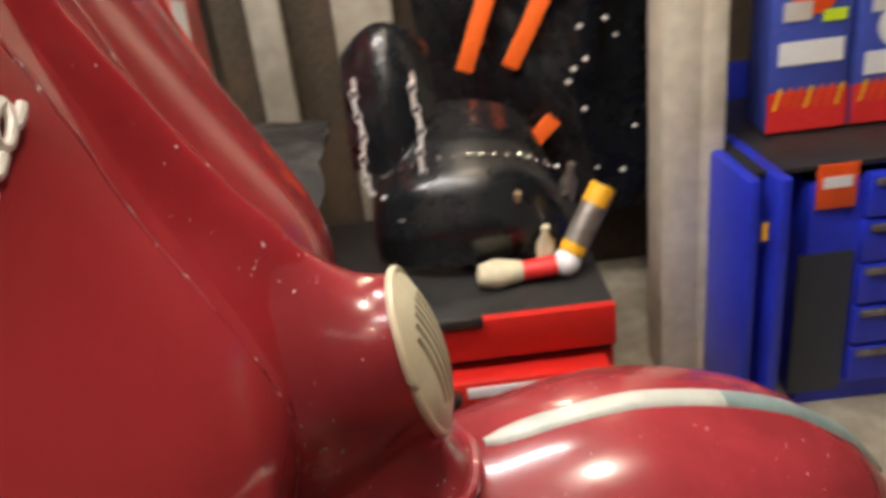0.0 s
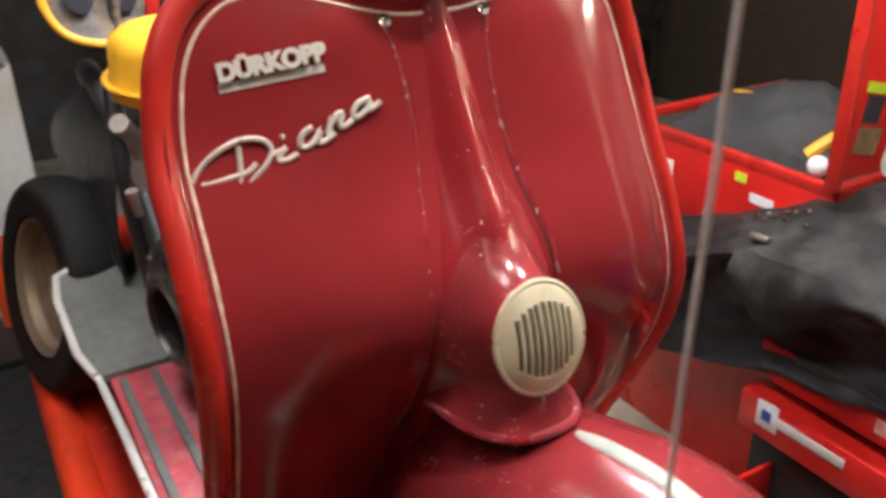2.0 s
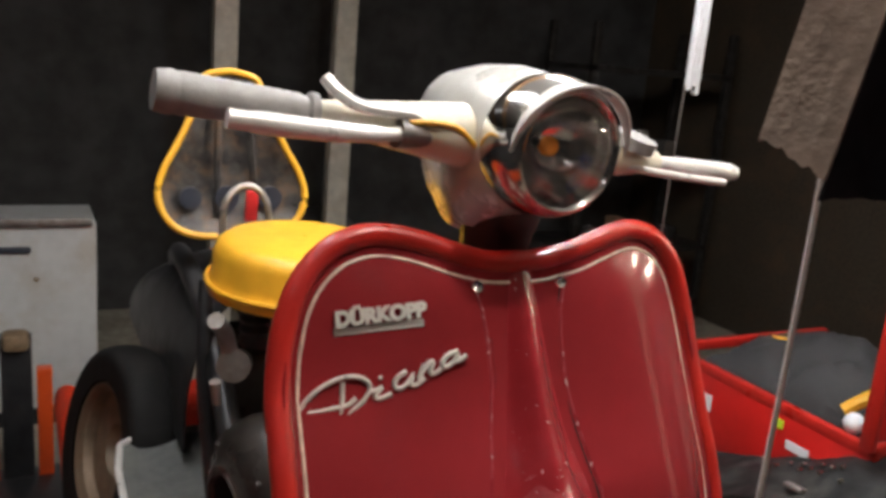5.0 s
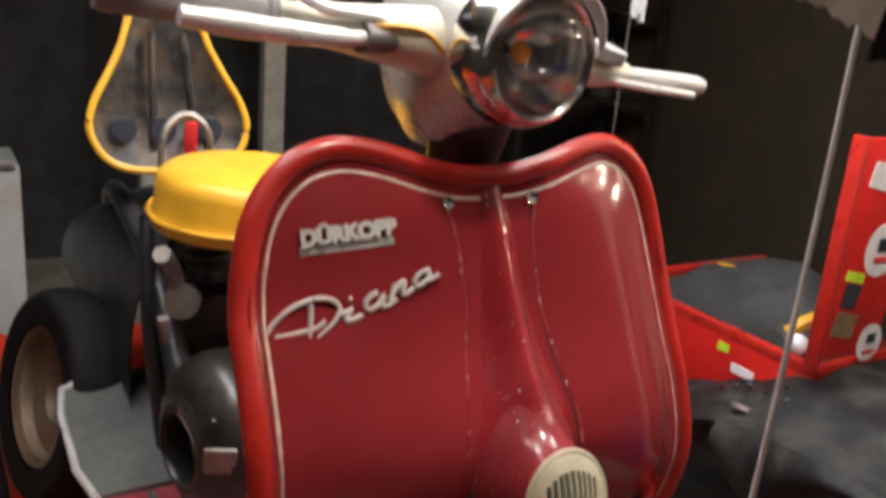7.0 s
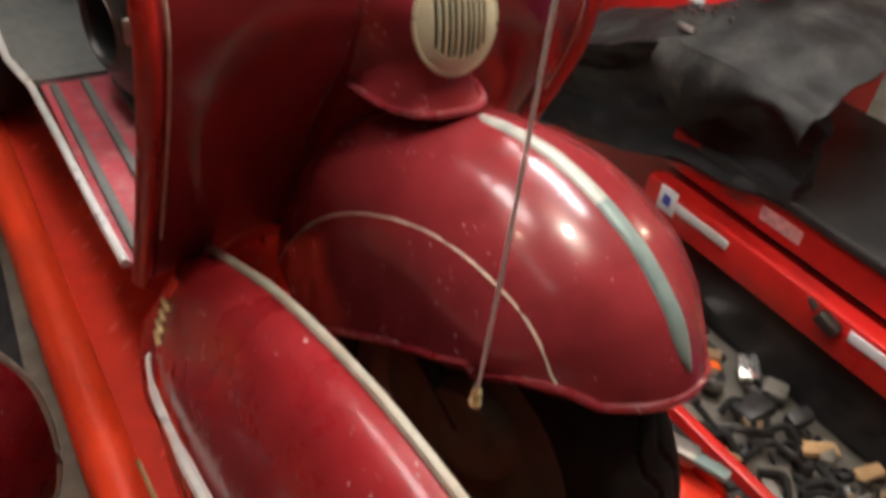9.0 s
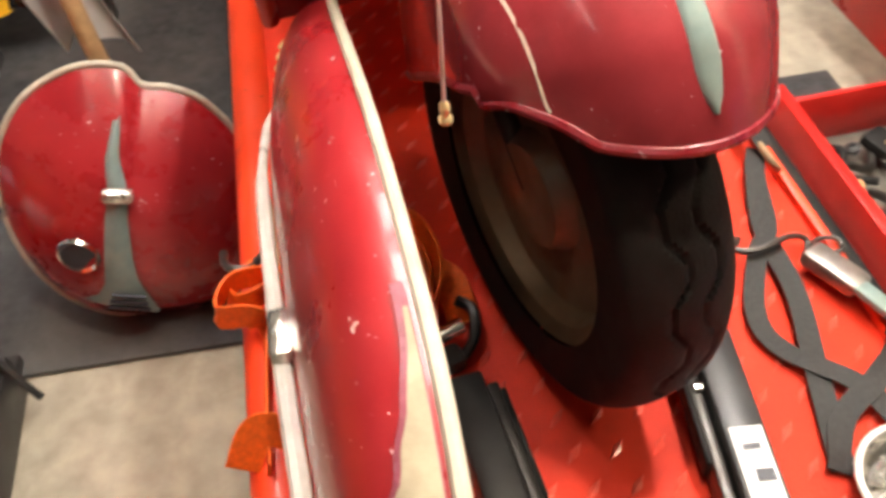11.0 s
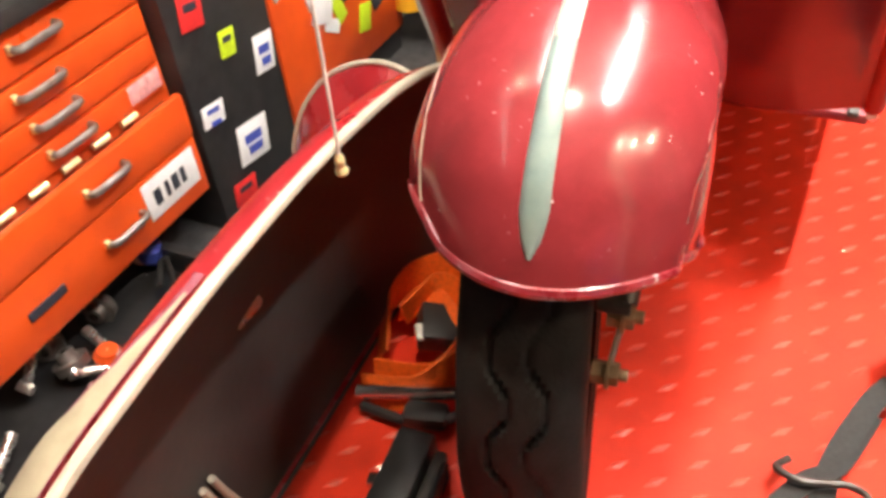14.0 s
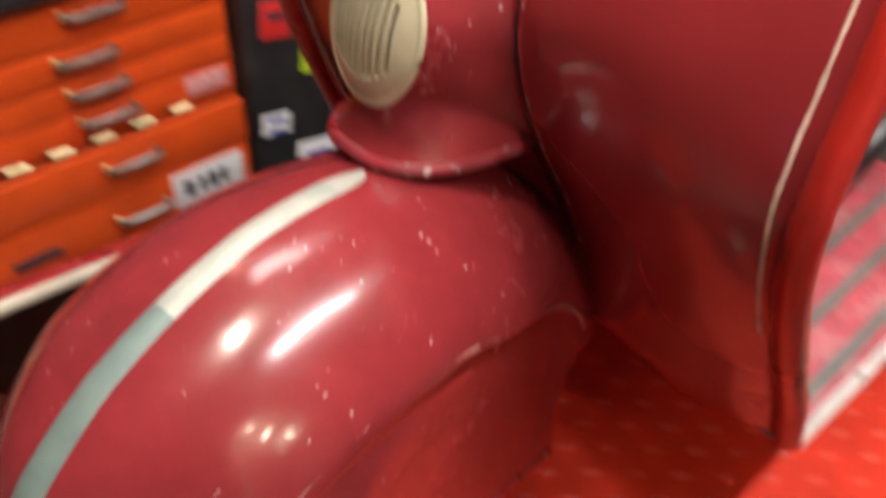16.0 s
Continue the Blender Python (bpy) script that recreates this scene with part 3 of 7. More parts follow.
part("horn_pod", sheet(bmesh.new(), pod_point, 72, 20, True), M["worn_paint"], scooter, "worn crimson horn pod flowing out of the cover")
lip = [pod_foot(-math.pi / 2 + (-0.79 + 1.58 * k / 30)) for k in range(31)]
part("pod_lip", tube(bmesh.new(), lip, 0.0038, 8), M["lip_paint"], scooter, "chipped flared lip of the horn pod")
for sx in (-1, 1):
    pts = []
    for k in range(50):
        z = 0.4 + 0.405 * k / 49
        x = sx * lerp_table(SEAM, z) + 0.004
        pts.append((x, min(cover_y(x, z), shield_y(x, z) - 0.002) - 0.0004, z))
    part("cover_seam", tube(bmesh.new(), pts, 0.002, 6), M["seam"], scooter, "chipped folded seam of the cover")
    part("seam_gap", tube(bmesh.new(), [(x - sx * 0.0036, min(y, cover_y(x - sx * 0.0036, z)) + 0.0004, z) for x, y, z in pts], 0.0018, 6), M["void"], scooter, "dark gap along the seam")
    bm = bmesh.new()
    lathe(bm, [(0, 0.0005), (0.0015, 0.003), (0.002, 0.005), (0, 0.0062)], (sx * 0.044 + 0.004, cover_y(sx * 0.044 + 0.004, 0.796) - 0.003, 0.796), (0, -1, 0.4), 16)
    part("screw", bm, M["chrome"], scooter, "bright domed screw")

# horn grille: an oval dish with upright slots
def dome(a, b):
    return HC + HU * a * RX + HV * b * RZ + HN * (0.011 * max(0, 1 - (a * a + b * b)) ** 0.8 + 0.001)


bm = bmesh.new()
slots = [-0.58 + 0.145 * k for k in range(9)]


def in_slot(a, b):
    for s in slots:
        if abs(a - s) < 0.04 and abs(b) < 0.86 * math.sqrt(max(0, 0.62 - s * s)):
            return True
    return False


N = 120
grid = {}
for i in range(N + 1):
    for j in range(N + 1):
        a, b = -1 + 2 * i / N, -1 + 2 * j / N
        rr = math.hypot(a, b)
        if rr <= 1.012:
            f = min(1.0, 1.0 / rr) if rr > 0 else 1
            p = dome(a * f, b * f)
            if in_slot(a, b):
                p = p - HN * 0.006
            grid[i, j] = bm.verts.new(p)
for i in range(N):
    for j in range(N):
        q = [grid.get(k) for k in ((i, j), (i + 1, j), (i + 1, j + 1), (i, j + 1))]
        if all(q):
            bm.faces.new(q)
grille = part("horn_grille", bm, M["cream"], scooter, "oval cream horn grille with upright slots")
# black sheets put the shade inside the slots into the colour
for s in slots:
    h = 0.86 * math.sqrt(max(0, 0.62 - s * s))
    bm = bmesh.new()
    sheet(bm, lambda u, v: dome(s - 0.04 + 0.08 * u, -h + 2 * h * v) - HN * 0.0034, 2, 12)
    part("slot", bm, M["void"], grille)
pts = [HC + HU * RX * 1.01 * math.cos(2 * math.pi * k / 64) + HV * RZ * 1.01 * math.sin(2 * math.pi * k / 64) for k in range(64)]
part("grille_rim", tube(bmesh.new(), pts, 0.0024, 8, closed=True), M["cream"], grille)


# badges: raised letters that follow the panel
def badge(word, name, p0, p1, size, shear, squash, label, fat=0.0):
    p0, p1 = Vector(p0), Vector(p1)
    ax = (p1 - p0).normalized()
    nrm = Vector((0, -1, 0.45)).normalized()
    nrm = (nrm - ax * nrm.dot(ax)).normalized()
    upv = nrm.cross(ax)
    m = Matrix((ax, upv, nrm)).transposed().to_4x4()
    m.translation = p0 + nrm * 0.004
    return text_mesh(word, size, M["badge"], name, scooter, m, shear, 0.0018, label, squash, fat)


DL, DR = Vector((-0.17, shield_y(-0.17, 0.765) - 0.0035, 0.759)), Vector((-0.091, shield_y(-0.091, 0.772) - 0.0035, 0.768))
badge("D\u00dcRKOPP", "maker_badge", DL + Vector((0.001, 0, 0.006)), DR + Vector((0, 0, 0.006)), 0.0175, 0.05, 0.98, "chrome capital letter badge reading D\u00dcRKOPP", 0.0011)
part("badge_bar", ribbon(bmesh.new(), [DL + Vector((0, -0.001, 0.002)), DR + Vector((-0.003, -0.001, 0.001))], 0.0062, 0.003, side=(0, 0.4, 1)), M["badge"], scooter, "chrome underline of the badge")
IL, IR = Vector((-0.203, -0.014, 0.698)), Vector((-0.059, -0.025, 0.741))
# the script: a long looped D and small letters, as bent wire
axs = (IR - IL)
nrm = Vector((0.0, -1, 0.42)).normalized()
upv = Vector((0, 0.35, 1)).normalized()


strokes = [
    [(0.068, -0.0009), (0.016, -0.0002), (0.031, 0.0073), (0.117, 0.0145), (0.221, 0.0172), (0.314, 0.0153), (0.385, 0.0091), (0.410, 0.0009), (0.375, -0.0065), (0.314, -0.0110), (0.258, -0.0143), (0.218, -0.0151)],
    [(0.016, -0.0002), (0.105, -0.0029), (0.197, -0.0049), (0.274, -0.0062), (0.326, -0.0030)],
    [(0.255, 0.0137), (0.247, 0.0020), (0.237, -0.0084), (0.220, -0.0149)],
    [(0.406, -0.0014), (0.459, -0.0027), (0.483, -0.0016), (0.446, -0.0053), (0.437, -0.0084), (0.478, -0.0104), (0.535, -0.0096)],
    [(0.629, 0.0039), (0.574, 0.0018), (0.554, -0.0043), (0.587, -0.0081), (0.636, -0.0055), (0.670, 0.0000), (0.648, -0.0080), (0.688, -0.0095), (0.737, -0.0069)],
    [(0.700, -0.0066), (0.720, -0.0002), (0.739, 0.0048)],
    [(0.717, -0.0017), (0.766, 0.0044), (0.793, 0.0035), (0.771, -0.0023), (0.788, -0.0058), (0.840, -0.0040)],
    [(0.948, 0.0060), (0.882, 0.0055), (0.847, 0.0001), (0.872, -0.0037), (0.929, -0.0009), (0.953, 0.0040), (0.929, -0.0019), (0.966, -0.0019), (1.000, 0.0000)],
]
for letter, numbers in (("D", (0, 1, 2)), ("i", (3,)), ("a", (4,)), ("n", (5, 6)), ("a", (7,))):
    bm = bmesh.new()
    for k in numbers:
        tube(bm, [IL + axs * float(a) + upv * float(b) + nrm * 0.005 for a, b in spline(strokes[k], 60 if k == 0 else 30)], 0.0021 if k < 3 else 0.0023, 8)
    part("script_letter", bm, M["badge"], scooter, "chrome letter %s of the script badge Diana" % letter)
bm = bmesh.new()
bmesh.ops.create_icosphere(bm, subdivisions=2, radius=0.002, matrix=Matrix.Translation(IL + axs * 0.474 + upv * 0.0065 + nrm * 0.005))
part("script_dot", bm, M["badge"], scooter)

# front mudguard, turned a little to the scooter's left
HEAD = radians(8.4)
FWD, LEFT = Vector((math.sin(HEAD), -math.cos(HEAD), 0)), Vector((math.cos(HEAD), math.sin(HEAD), 0))
HUB = Vector((0.037, -0.27, 0.21))
CS, CZ, RAD, HALF = -0.06, 0.2, 0.314, 0.104


def steer(s, t, z):
    return Vector((HUB.x, HUB.y, 0)) + FWD * s + LEFT * t + Vector((0, 0, z))


def guard_radius(th):
    return RAD * lerp_table([(25, 0.9), (38, 0.935), (44, 0.966), (52, 0.996), (62, 1.008), (80, 0.995), (95, 0.962), (110, 0.95), (140, 0.95), (190, 0.95)], th)


def guard_low(s):
    """Height of the lower edge of the skirts."""
    return lerp_table([(-0.4, 0.09), (-0.25, 0.13), (-0.13, 0.2), (-0.01, 0.3), (0.09, 0.375), (0.14, 0.4), (0.2, 0.405)], s)


PIN_RIGHT = [(-0.345, 0.17), (-0.3, 0.234), (-0.248, 0.312), (-0.188, 0.372), (-0.13, 0.415), (-0.068, 0.443), (-0.019, 0.453), (0.02, 0.453), (0.051, 0.447), (0.086, 0.431), (0.111, 0.402)]
PIN_LEFT = [(-0.345, 0.17), (-0.3, 0.25), (-0.223, 0.354), (-0.1, 0.426), (-0.04, 0.445), (0.004, 0.45), (0.04, 0.445), (0.067, 0.436), (0.088, 0.418), (0.103, 0.37)]
PINS = {-1: [tuple(map(float, p)) for p in spline(PIN_RIGHT, 60)], 1: [tuple(map(float, p)) for p in spline(PIN_LEFT, 60)]}


def pin_height(s, sgn=1):
    return lerp_table(PINS[sgn], s) if s > -0.34 else -1.0


LOW_RIGHT = [tuple(map(float, p)) for p in spline([(-0.4, 0.12), (-0.25, 0.19), (-0.13, 0.275), (-0.06, 0.322), (0.0, 0.358), (0.04, 0.378), (0.07, 0.387), (0.12, 0.391), (0.2, 0.39)], 40)]   # lower edge of the right skirt


def guard_point(th, v, off=0.0):
    """th: degrees round the hub; v from -1 to 1 across."""
    sgn, a = (1, v) if v >= 0 else (-1, -v)
    r = guard_radius(th) + off
    ct, st = math.cos(radians(th)), math.sin(radians(th))
    half = HALF * lerp_table([(30, 0.93), (45, 0.98), (70, 1.0), (110, 0.9), (140, 0.8), (190, 0.75)], th)
    ca = min(a / 0.62, 1.0)
    ang = ca * math.pi / 2
    half *= 1.0 + 0.03
    t = half * math.sin(ang)
    rr = r - 0.098 * (1 - math.cos(ang))
    s, z = CS + rr * ct, CZ + rr * st
    # the nose is rounded in plan
    s -= 0.045 * min(1, t / HALF) ** 2 * smooth01((66 - th) / 29)
    z += 0.012 * min(1, t / HALF) ** 2 * smooth01((52 - th) / 20)
    if a > 0.62:
        low = guard_low(s) if v > 0 else lerp_table(LOW_RIGHT, s)
        w = (a - 0.62) / 0.38
        z2 = min(z, low)
        z = z + (z2 - z) * w
    if v < 0:
        floor_z = lerp_table(LOW_RIGHT, s) - 0.03 * smooth01((s - 0.11) / 0.06)
        z = z if z > floor_z else floor_z + (z - floor_z) * 0.3
    d = pin_height(s, sgn) - z
    if d > 0 and a > 0.3 and s < (0.14 if v > 0 else 0.16):
        t -= 0.010 * smooth01(d / 0.022) * smooth01((0.14 - s) / 0.05) if v > 0 else -0.007 * min(1.0, d / 0.085) * smooth01((s + 0.35) / 0.2) * smooth01((0.16 - s) / 0.06)
    if v < 0:
        # the lip sweeps up at this corner
        up = lerp_table([(0, 0.0), (0.03, 0.003), (0.059, 0.01), (0.0875, 0.02), (0.113, 0.033), (0.13, 0.034), (0.15, 0.03)], t)
        z += 0.6 * up * smooth01((s - 0.02) / 0.08) * (1 - smooth01((z - 0.38) / 0.085))
    return steer(s, sgn * (t + (off if a > 0.5 else 0)), z)


TH0, TH1 = 40.0, 172.0
bm = bmesh.new()
sheet(bm, lambda u, v: guard_point(TH0 + (TH1 - TH0) * u, -1 + 2 * v), 90, 81)
part("front_mudguard", thicken(bm, -0.003), M["worn_paint"], scooter, "crimson front mudguard, chipped and scratched")
pts = [guard_point(TH0 + (TH1 - TH0) * k / 60, -1) for k in range(60, 9, -1)] + [guard_point(TH0, -1 + 2 * k / 60) for k in range(11, 61)] + [guard_point(TH0 + (TH1 - TH0) * k / 60, 1) for k in range(1, 61)]
part("mudguard_bead", tube(bmesh.new(), pts, 0.0052, 8), M["lip_paint"], scooter, "chipped rolled bead of the mudguard")
# the moulding on the crown
bm = bmesh.new()


def trim_point(u, v):
    th = 96.0 + (43.8 - 96.0) * u
    wid = 0.0084 * lerp_table([(0, 0.35), (0.03, 0.75), (0.08, 0.95), (0.5, 1.0), (0.75, 1.1), (0.9, 1.15), (0.96, 0.8), (1, 0.06)], u)
    w = -1 + 2 * v
    p = guard_point(th, 0.0)
    p2 = guard_point(th + 0.5, 0.0)
    tang = (p2 - p).normalized()
    nn = LEFT.cross(tang).normalized()
    nn = nn if nn.z > 0 else -nn
    return p + LEFT * w * wid + nn * (0.0005 + 0.0045 * math.sqrt(max(0, 1 - w * w)))


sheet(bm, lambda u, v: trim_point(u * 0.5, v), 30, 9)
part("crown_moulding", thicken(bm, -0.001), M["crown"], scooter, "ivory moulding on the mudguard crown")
part("moulding_front", thicken(sheet(bmesh.new(), lambda u, v: trim_point(0.5 + u * 0.5, v), 30, 9), -0.001), M["celadon"], scooter, "moulding end in dull grey-green")
LINES = {-1: [(171, 0.46), (149, 0.55), (126, 0.56), (108, 0.52), (92, 0.47), (81, 0.44), (72, 0.412), (64, 0.396), (55, 0.385), (48, 0.372), (43.5, 0.36)],
         1: [(160, 0.5), (137, 0.53), (118, 0.532), (100, 0.507), (86, 0.47), (76, 0.44), (67.5, 0.42), (61, 0.408), (54, 0.4), (47.5, 0.397), (41.5, 0.395)]}
for sgn in (-1, 1):
    pts = []
    for th, a in spline(LINES[sgn], 90):
        p = guard_point(th, sgn * a)
        nrm = (guard_point(th + 0.4, sgn * a) - p).cross(guard_point(th, sgn * (a + 0.006)) - p).normalized()
        nrm = nrm if nrm.dot(LEFT * sgn + Vector((0, 0, 0.3))) > 0 else -nrm
        pts.append(p + nrm * 0.0012)
    sm = [sum((pts[min(max(i + d, 0), len(pts) - 1)] for d in (-3, -2, -1, 0, 1, 2, 3)), Vector()) / 7 for i in range(len(pts))]
    part("mudguard_pinstripe", tube(bmesh.new(), sm, 0.0025 if sgn < 0 else 0.0019, 6), M["cream_line" if sgn < 0 else "worn_line"], scooter, "cream pinstripe" if sgn < 0 else "worn pinkish pinstripe")

# old scratches and chips in the guard's paint


def guard_mark(path, wide, label):
    bm = bmesh.new()
    prev = None
    for th, v in spline(path, 14):
        p = guard_point(th, v)
        nn = (guard_point(th + 0.6, v) - p).cross(guard_point(th, v + 0.01) - p).normalized()
        nn = nn if nn.z > 0 else -nn
        side = (guard_point(th + 0.6, v + 0.004) - p).cross(nn).normalized() * wide * (0.6 + 0.6 * abs(noise.noise((th * 3, v * 40, 1.7))))
        ring = [bm.verts.new(p + side + nn * 0.0004), bm.verts.new(p - side + nn * 0.0004)]
        if prev:
            bm.faces.new((prev[0], prev[1], ring[1], ring[0]))
        prev = ring
    part("scratch", thicken(bm, 0.0003), M["scratch"], scooter, label)


for path, wide in (([(96, -0.1), (98, -0.175), (102, -0.25)], 0.0016), ([(96, 0.175), (97, 0.2), (98, 0.225)], 0.0014), ([(94, 0.275), (93.5, 0.31), (94, 0.35)], 0.0011),
                   ([(84, -0.07), (83, -0.085)], 0.001), ([(68, 0.12), (66.5, 0.13)], 0.0012), ([(44.6, 0.19), (43.4, 0.205)], 0.0012), ([(60, -0.22), (59, -0.24)], 0.0011),
                   ([(86, 0.32), (85, 0.33)], 0.0009), ([(62, 0.25), (61, 0.27)], 0.0011), ([(46, -0.05), (47, -0.07)], 0.0011), ([(52, 0.3), (50, 0.31)], 0.0008), ([(70, -0.3), (67, -0.31)], 0.0008)):
    guard_mark(path, wide, "pale bare scratch in the paint")

# front wheel
TURN = radians(14)
AX, AFWD = Vector((math.cos(TURN), math.sin(TURN), 0)), Vector((math.sin(TURN), -math.cos(TURN), 0))
AXLE = HUB + Vector((-0.026, 0.005, 0))
TYRE_R, TYRE_W = 0.21, 0.047


def groove(ang, t):
    """Depth of the zigzag tread cut."""
    k = ang / (2 * math.pi) * 16
    tri = 2 * abs(k - math.floor(k) - 0.5)
    d = 0.0
    for off in (-0.014, 0.014):
        c = off + 0.007 * max(-1, min(1, 4 * (tri - 0.5)))
        d = max(d, 1 - abs(t - c) / 0.0022)
    return 0.006 * max(0, min(1, d * 1.6))


def tyre_point(u, v, hub, ax, fw, R, W, tread=True):
    a = 2 * math.pi * u
    b = -2.3 + 4.6 * v
    t = W * math.sin(b) if abs(b) < math.pi / 2 else W * (1 - 0.12 * (abs(b) - math.pi / 2)) * (1 if b > 0 else -1)
    r = R - 0.03 * (1 - math.cos(min(abs(b), math.pi / 2)) ** 0.75) - max(0, abs(b) - math.pi / 2) * 0.055
    if tread and abs(t) < W * 0.93:
        r -= groove(a, t)
    return hub + ax * t + fw * (r * math.cos(a)) + Vector((0, 0, 1)) * (r * math.sin(a))


wheel = part("front_wheel", sheet(bmesh.new(), lambda u, v: tyre_point(u, v, AXLE, AX, AFWD, TYRE_R, TYRE_W), 264, 60, True), M["rubber"], scooter, "black tyre with zigzag tread")
wheel.name = "tyre"
bm = bmesh.new()
lathe(bm, [(-0.036, 0.135), (-0.038, 0.142), (-0.034, 0.143), (-0.03, 0.128), (-0.012, 0.12), (-0.01, 0.06), (-0.028, 0.05), (-0.03, 0.0), ], AXLE, AX, 48)
lathe(bm, [(0.036, 0.135), (0.038, 0.142), (0.034, 0.143), (0.03, 0.128), (0.012, 0.12), (0.01, 0.06), (0.028, 0.05), (0.03, 0.0), ], AXLE, AX, 48)
part("wheel_rim", bm, M["rim_metal"], scooter, "tan painted steel wheel rim")
for sgn in (-1, 1):
    bm = bmesh.new()
    rod(bm, steer(-0.17, sgn * 0.05, 0.33), steer(-0.012, sgn * 0.046, 0.212), 0.012, 0.01)
    rod(bm, steer(-0.012, sgn * 0.05, 0.21), steer(-0.012, sgn * 0.02, 0.21), 0.009)
    part("trailing_link", bm, M["dark_steel"], scooter)
N1, N2 = Vector((0.082, -0.247, 0.193)), Vector((0.081, -0.288, 0.158))
for c, r in ((N1, 0.0125), (N2, 0.011)):
    bm = bmesh.new()
    rod(bm, c - LEFT * 0.018, c + LEFT * 0.006, r, r, 6)
    rod(bm, c, c + LEFT * 0.014, r * 0.55, r * 0.5, 12)
    rod(bm, c - LEFT * 0.005, c - LEFT * 0.002, r * 1.35, r * 1.35, 20)
    part("axle_nut", bm, M["rust"], scooter, "greasy hexagonal nut on a threaded stud")
part("brake_lever", rod(bmesh.new(), N1 - LEFT * 0.004, N2 - LEFT * 0.004, 0.003), M["steel"], scooter)
bm = bmesh.new()
rod(bm, (0.012, 0.07, 0.87), (0.016, 0.02, 0.66), 0.028, 0.03, 20)
part("steering_column", bm, M["dark_steel"], scooter)

# footboards
for sgn in (-1, 1):
    X = lambda a: sgn * a + 0.005
    bm = B((X(0.145), 0.32, 0.226), (0.185, 0.47, 0.012))
    fb = part("footboard", bm, M["mat_red"], scooter, "worn red footboard with dark rubber strips")
    for k in range(4):
        x0 = 0.222 - 0.043 * k
        part("rubber_strip", B((X(x0), 0.3 + 0.0 * k, 0.236), (0.012, 0.45, 0.008)), M["mat_grey"], fb)
    bm = tube(bmesh.new(), [(X(0.24), 0.085, 0.233), (X(0.2435), 0.2, 0.234), (X(0.247), 0.4, 0.235), (X(0.251), 0.55, 0.236)], 0.006, 8)
    part("edge_trim", bm, M["lever"], fb, "aluminium edge trim")
    # raised rear pad
    outline = [(0.08, 0.54), (0.255, 0.54), (0.268, 0.6), (0.272, 0.72), (0.262, 0.79), (0.23, 0.815), (0.17, 0.82), (0.08, 0.82)]
    bm = bmesh.new()
    top = [bm.verts.new((X(a), b, 0.24 + 0.05 * smooth01((b - 0.54) / 0.25))) for a, b in outline]
    bm.faces.new(top)
    r = bmesh.ops.extrude_face_region(bm, geom=bm.faces[:])
    for v in r["geom"]:
        if isinstance(v, bmesh.types.BMVert):
            v.co.z -= 0.012
    fp = part("rear_foot_pad", bm, M["mat_grey"], scooter, "grey rubber rear foot pad", smooth=False)
    part("pad_trim", tube(bmesh.new(), [(X(a), b, 0.243 + 0.05 * smooth01((b - 0.54) / 0.25)) for a, b in outline[1:]], 0.006, 8), M["lever"], fp, "bright aluminium trim")
bm = bmesh.new()
sheet(bm, lambda u, v: (0.005 + 0.075 * math.cos(math.pi * u), 0.1 + 0.5 * v, 0.2 + (0.12 - 0.04 * math.sin(v * 3.1)) * math.sin(math.pi * u)), 20, 12)
part("floor_tunnel", thicken(bm, 0.003), M["paint"], scooter)

# engine, frame and rear
FAN, FAN_AXIS = Vector((-0.13, 0.41, 0.37)), Vector((1, 0.2, 0)).normalized()
bm = bmesh.new()
lathe(bm, [(-0.03, 0.047), (-0.036, 0.053), (-0.035, 0.06), (-0.028, 0.066), (-0.025, 0.072), (-0.022, 0.084), (-0.012, 0.102), (0.01, 0.114), (0.03, 0.118), (0.08, 0.115), (0.12, 0.1)], FAN, FAN_AXIS, 48)
fan = part("fan_housing", bm, M["housing"], scooter, "oily brown-black fan housing with a deep round inlet")
# near-black well: the shade inside is put into its colour
part("inlet", lathe(bmesh.new(), [(-0.03, 0.047), (-0.012, 0.044), (0.02, 0.042), (0.024, 0.002)], FAN, FAN_AXIS, 40), M["well"], fan, "inlet well, blackened for the shade inside")
part("inlet_ring", lathe(bmesh.new(), [(-0.028, 0.0475), (-0.0375, 0.0495), (-0.0375, 0.053), (-0.032, 0.0545)], FAN, FAN_AXIS, 40), M["dark_steel"], fan, "oily steel inlet ring")
side = FAN_AXIS.cross(Vector((0, 0, 1))).normalized()
for k in range(4):
    a = radians(45 + 90 * k)
    c = FAN + side * (0.09 * math.cos(a)) + Vector((0, 0, 0.09 * math.sin(a))) - FAN_AXIS * 0.016
    part("screw", rod(bmesh.new(), c, c - FAN_AXIS * 0.006, 0.005, 0.005, 10), M["dark_steel"], fan)
c = FAN + side * 0.088 + Vector((0, 0, 0.022)) - FAN_AXIS * 0.022
part("clip_plate", B(tuple(c), (0.008, 0.04, 0.034), (0, 0, 65), bevel=0.003), M["steel"], fan, "bright steel clip plate")
for k in range(9):
    bm = B((-0.02, 0.62 + 0.02 * k, 0.4), (0.2, 0.006, 0.19), bevel=0.002)
    part("cooling_fin", bm, M["dark_steel"], scooter)
part("engine_block", B((0.0, 0.7, 0.33), (0.19, 0.36, 0.2), bevel=0.03), M["dark_steel"], scooter, "oil-dark engine block")
part("carburettor", tube(bmesh.new(), [(-0.17, 0.46, 0.62), (-0.15, 0.49, 0.59), (-0.14, 0.5, 0.55)], 0.012, 12, 12), M["steel"], scooter, "dull carburettor pipe")
bm = bmesh.new()
rod(bm, (-0.14, 0.48, 0.545), (-0.12, 0.53, 0.53), 0.024, 0.02)
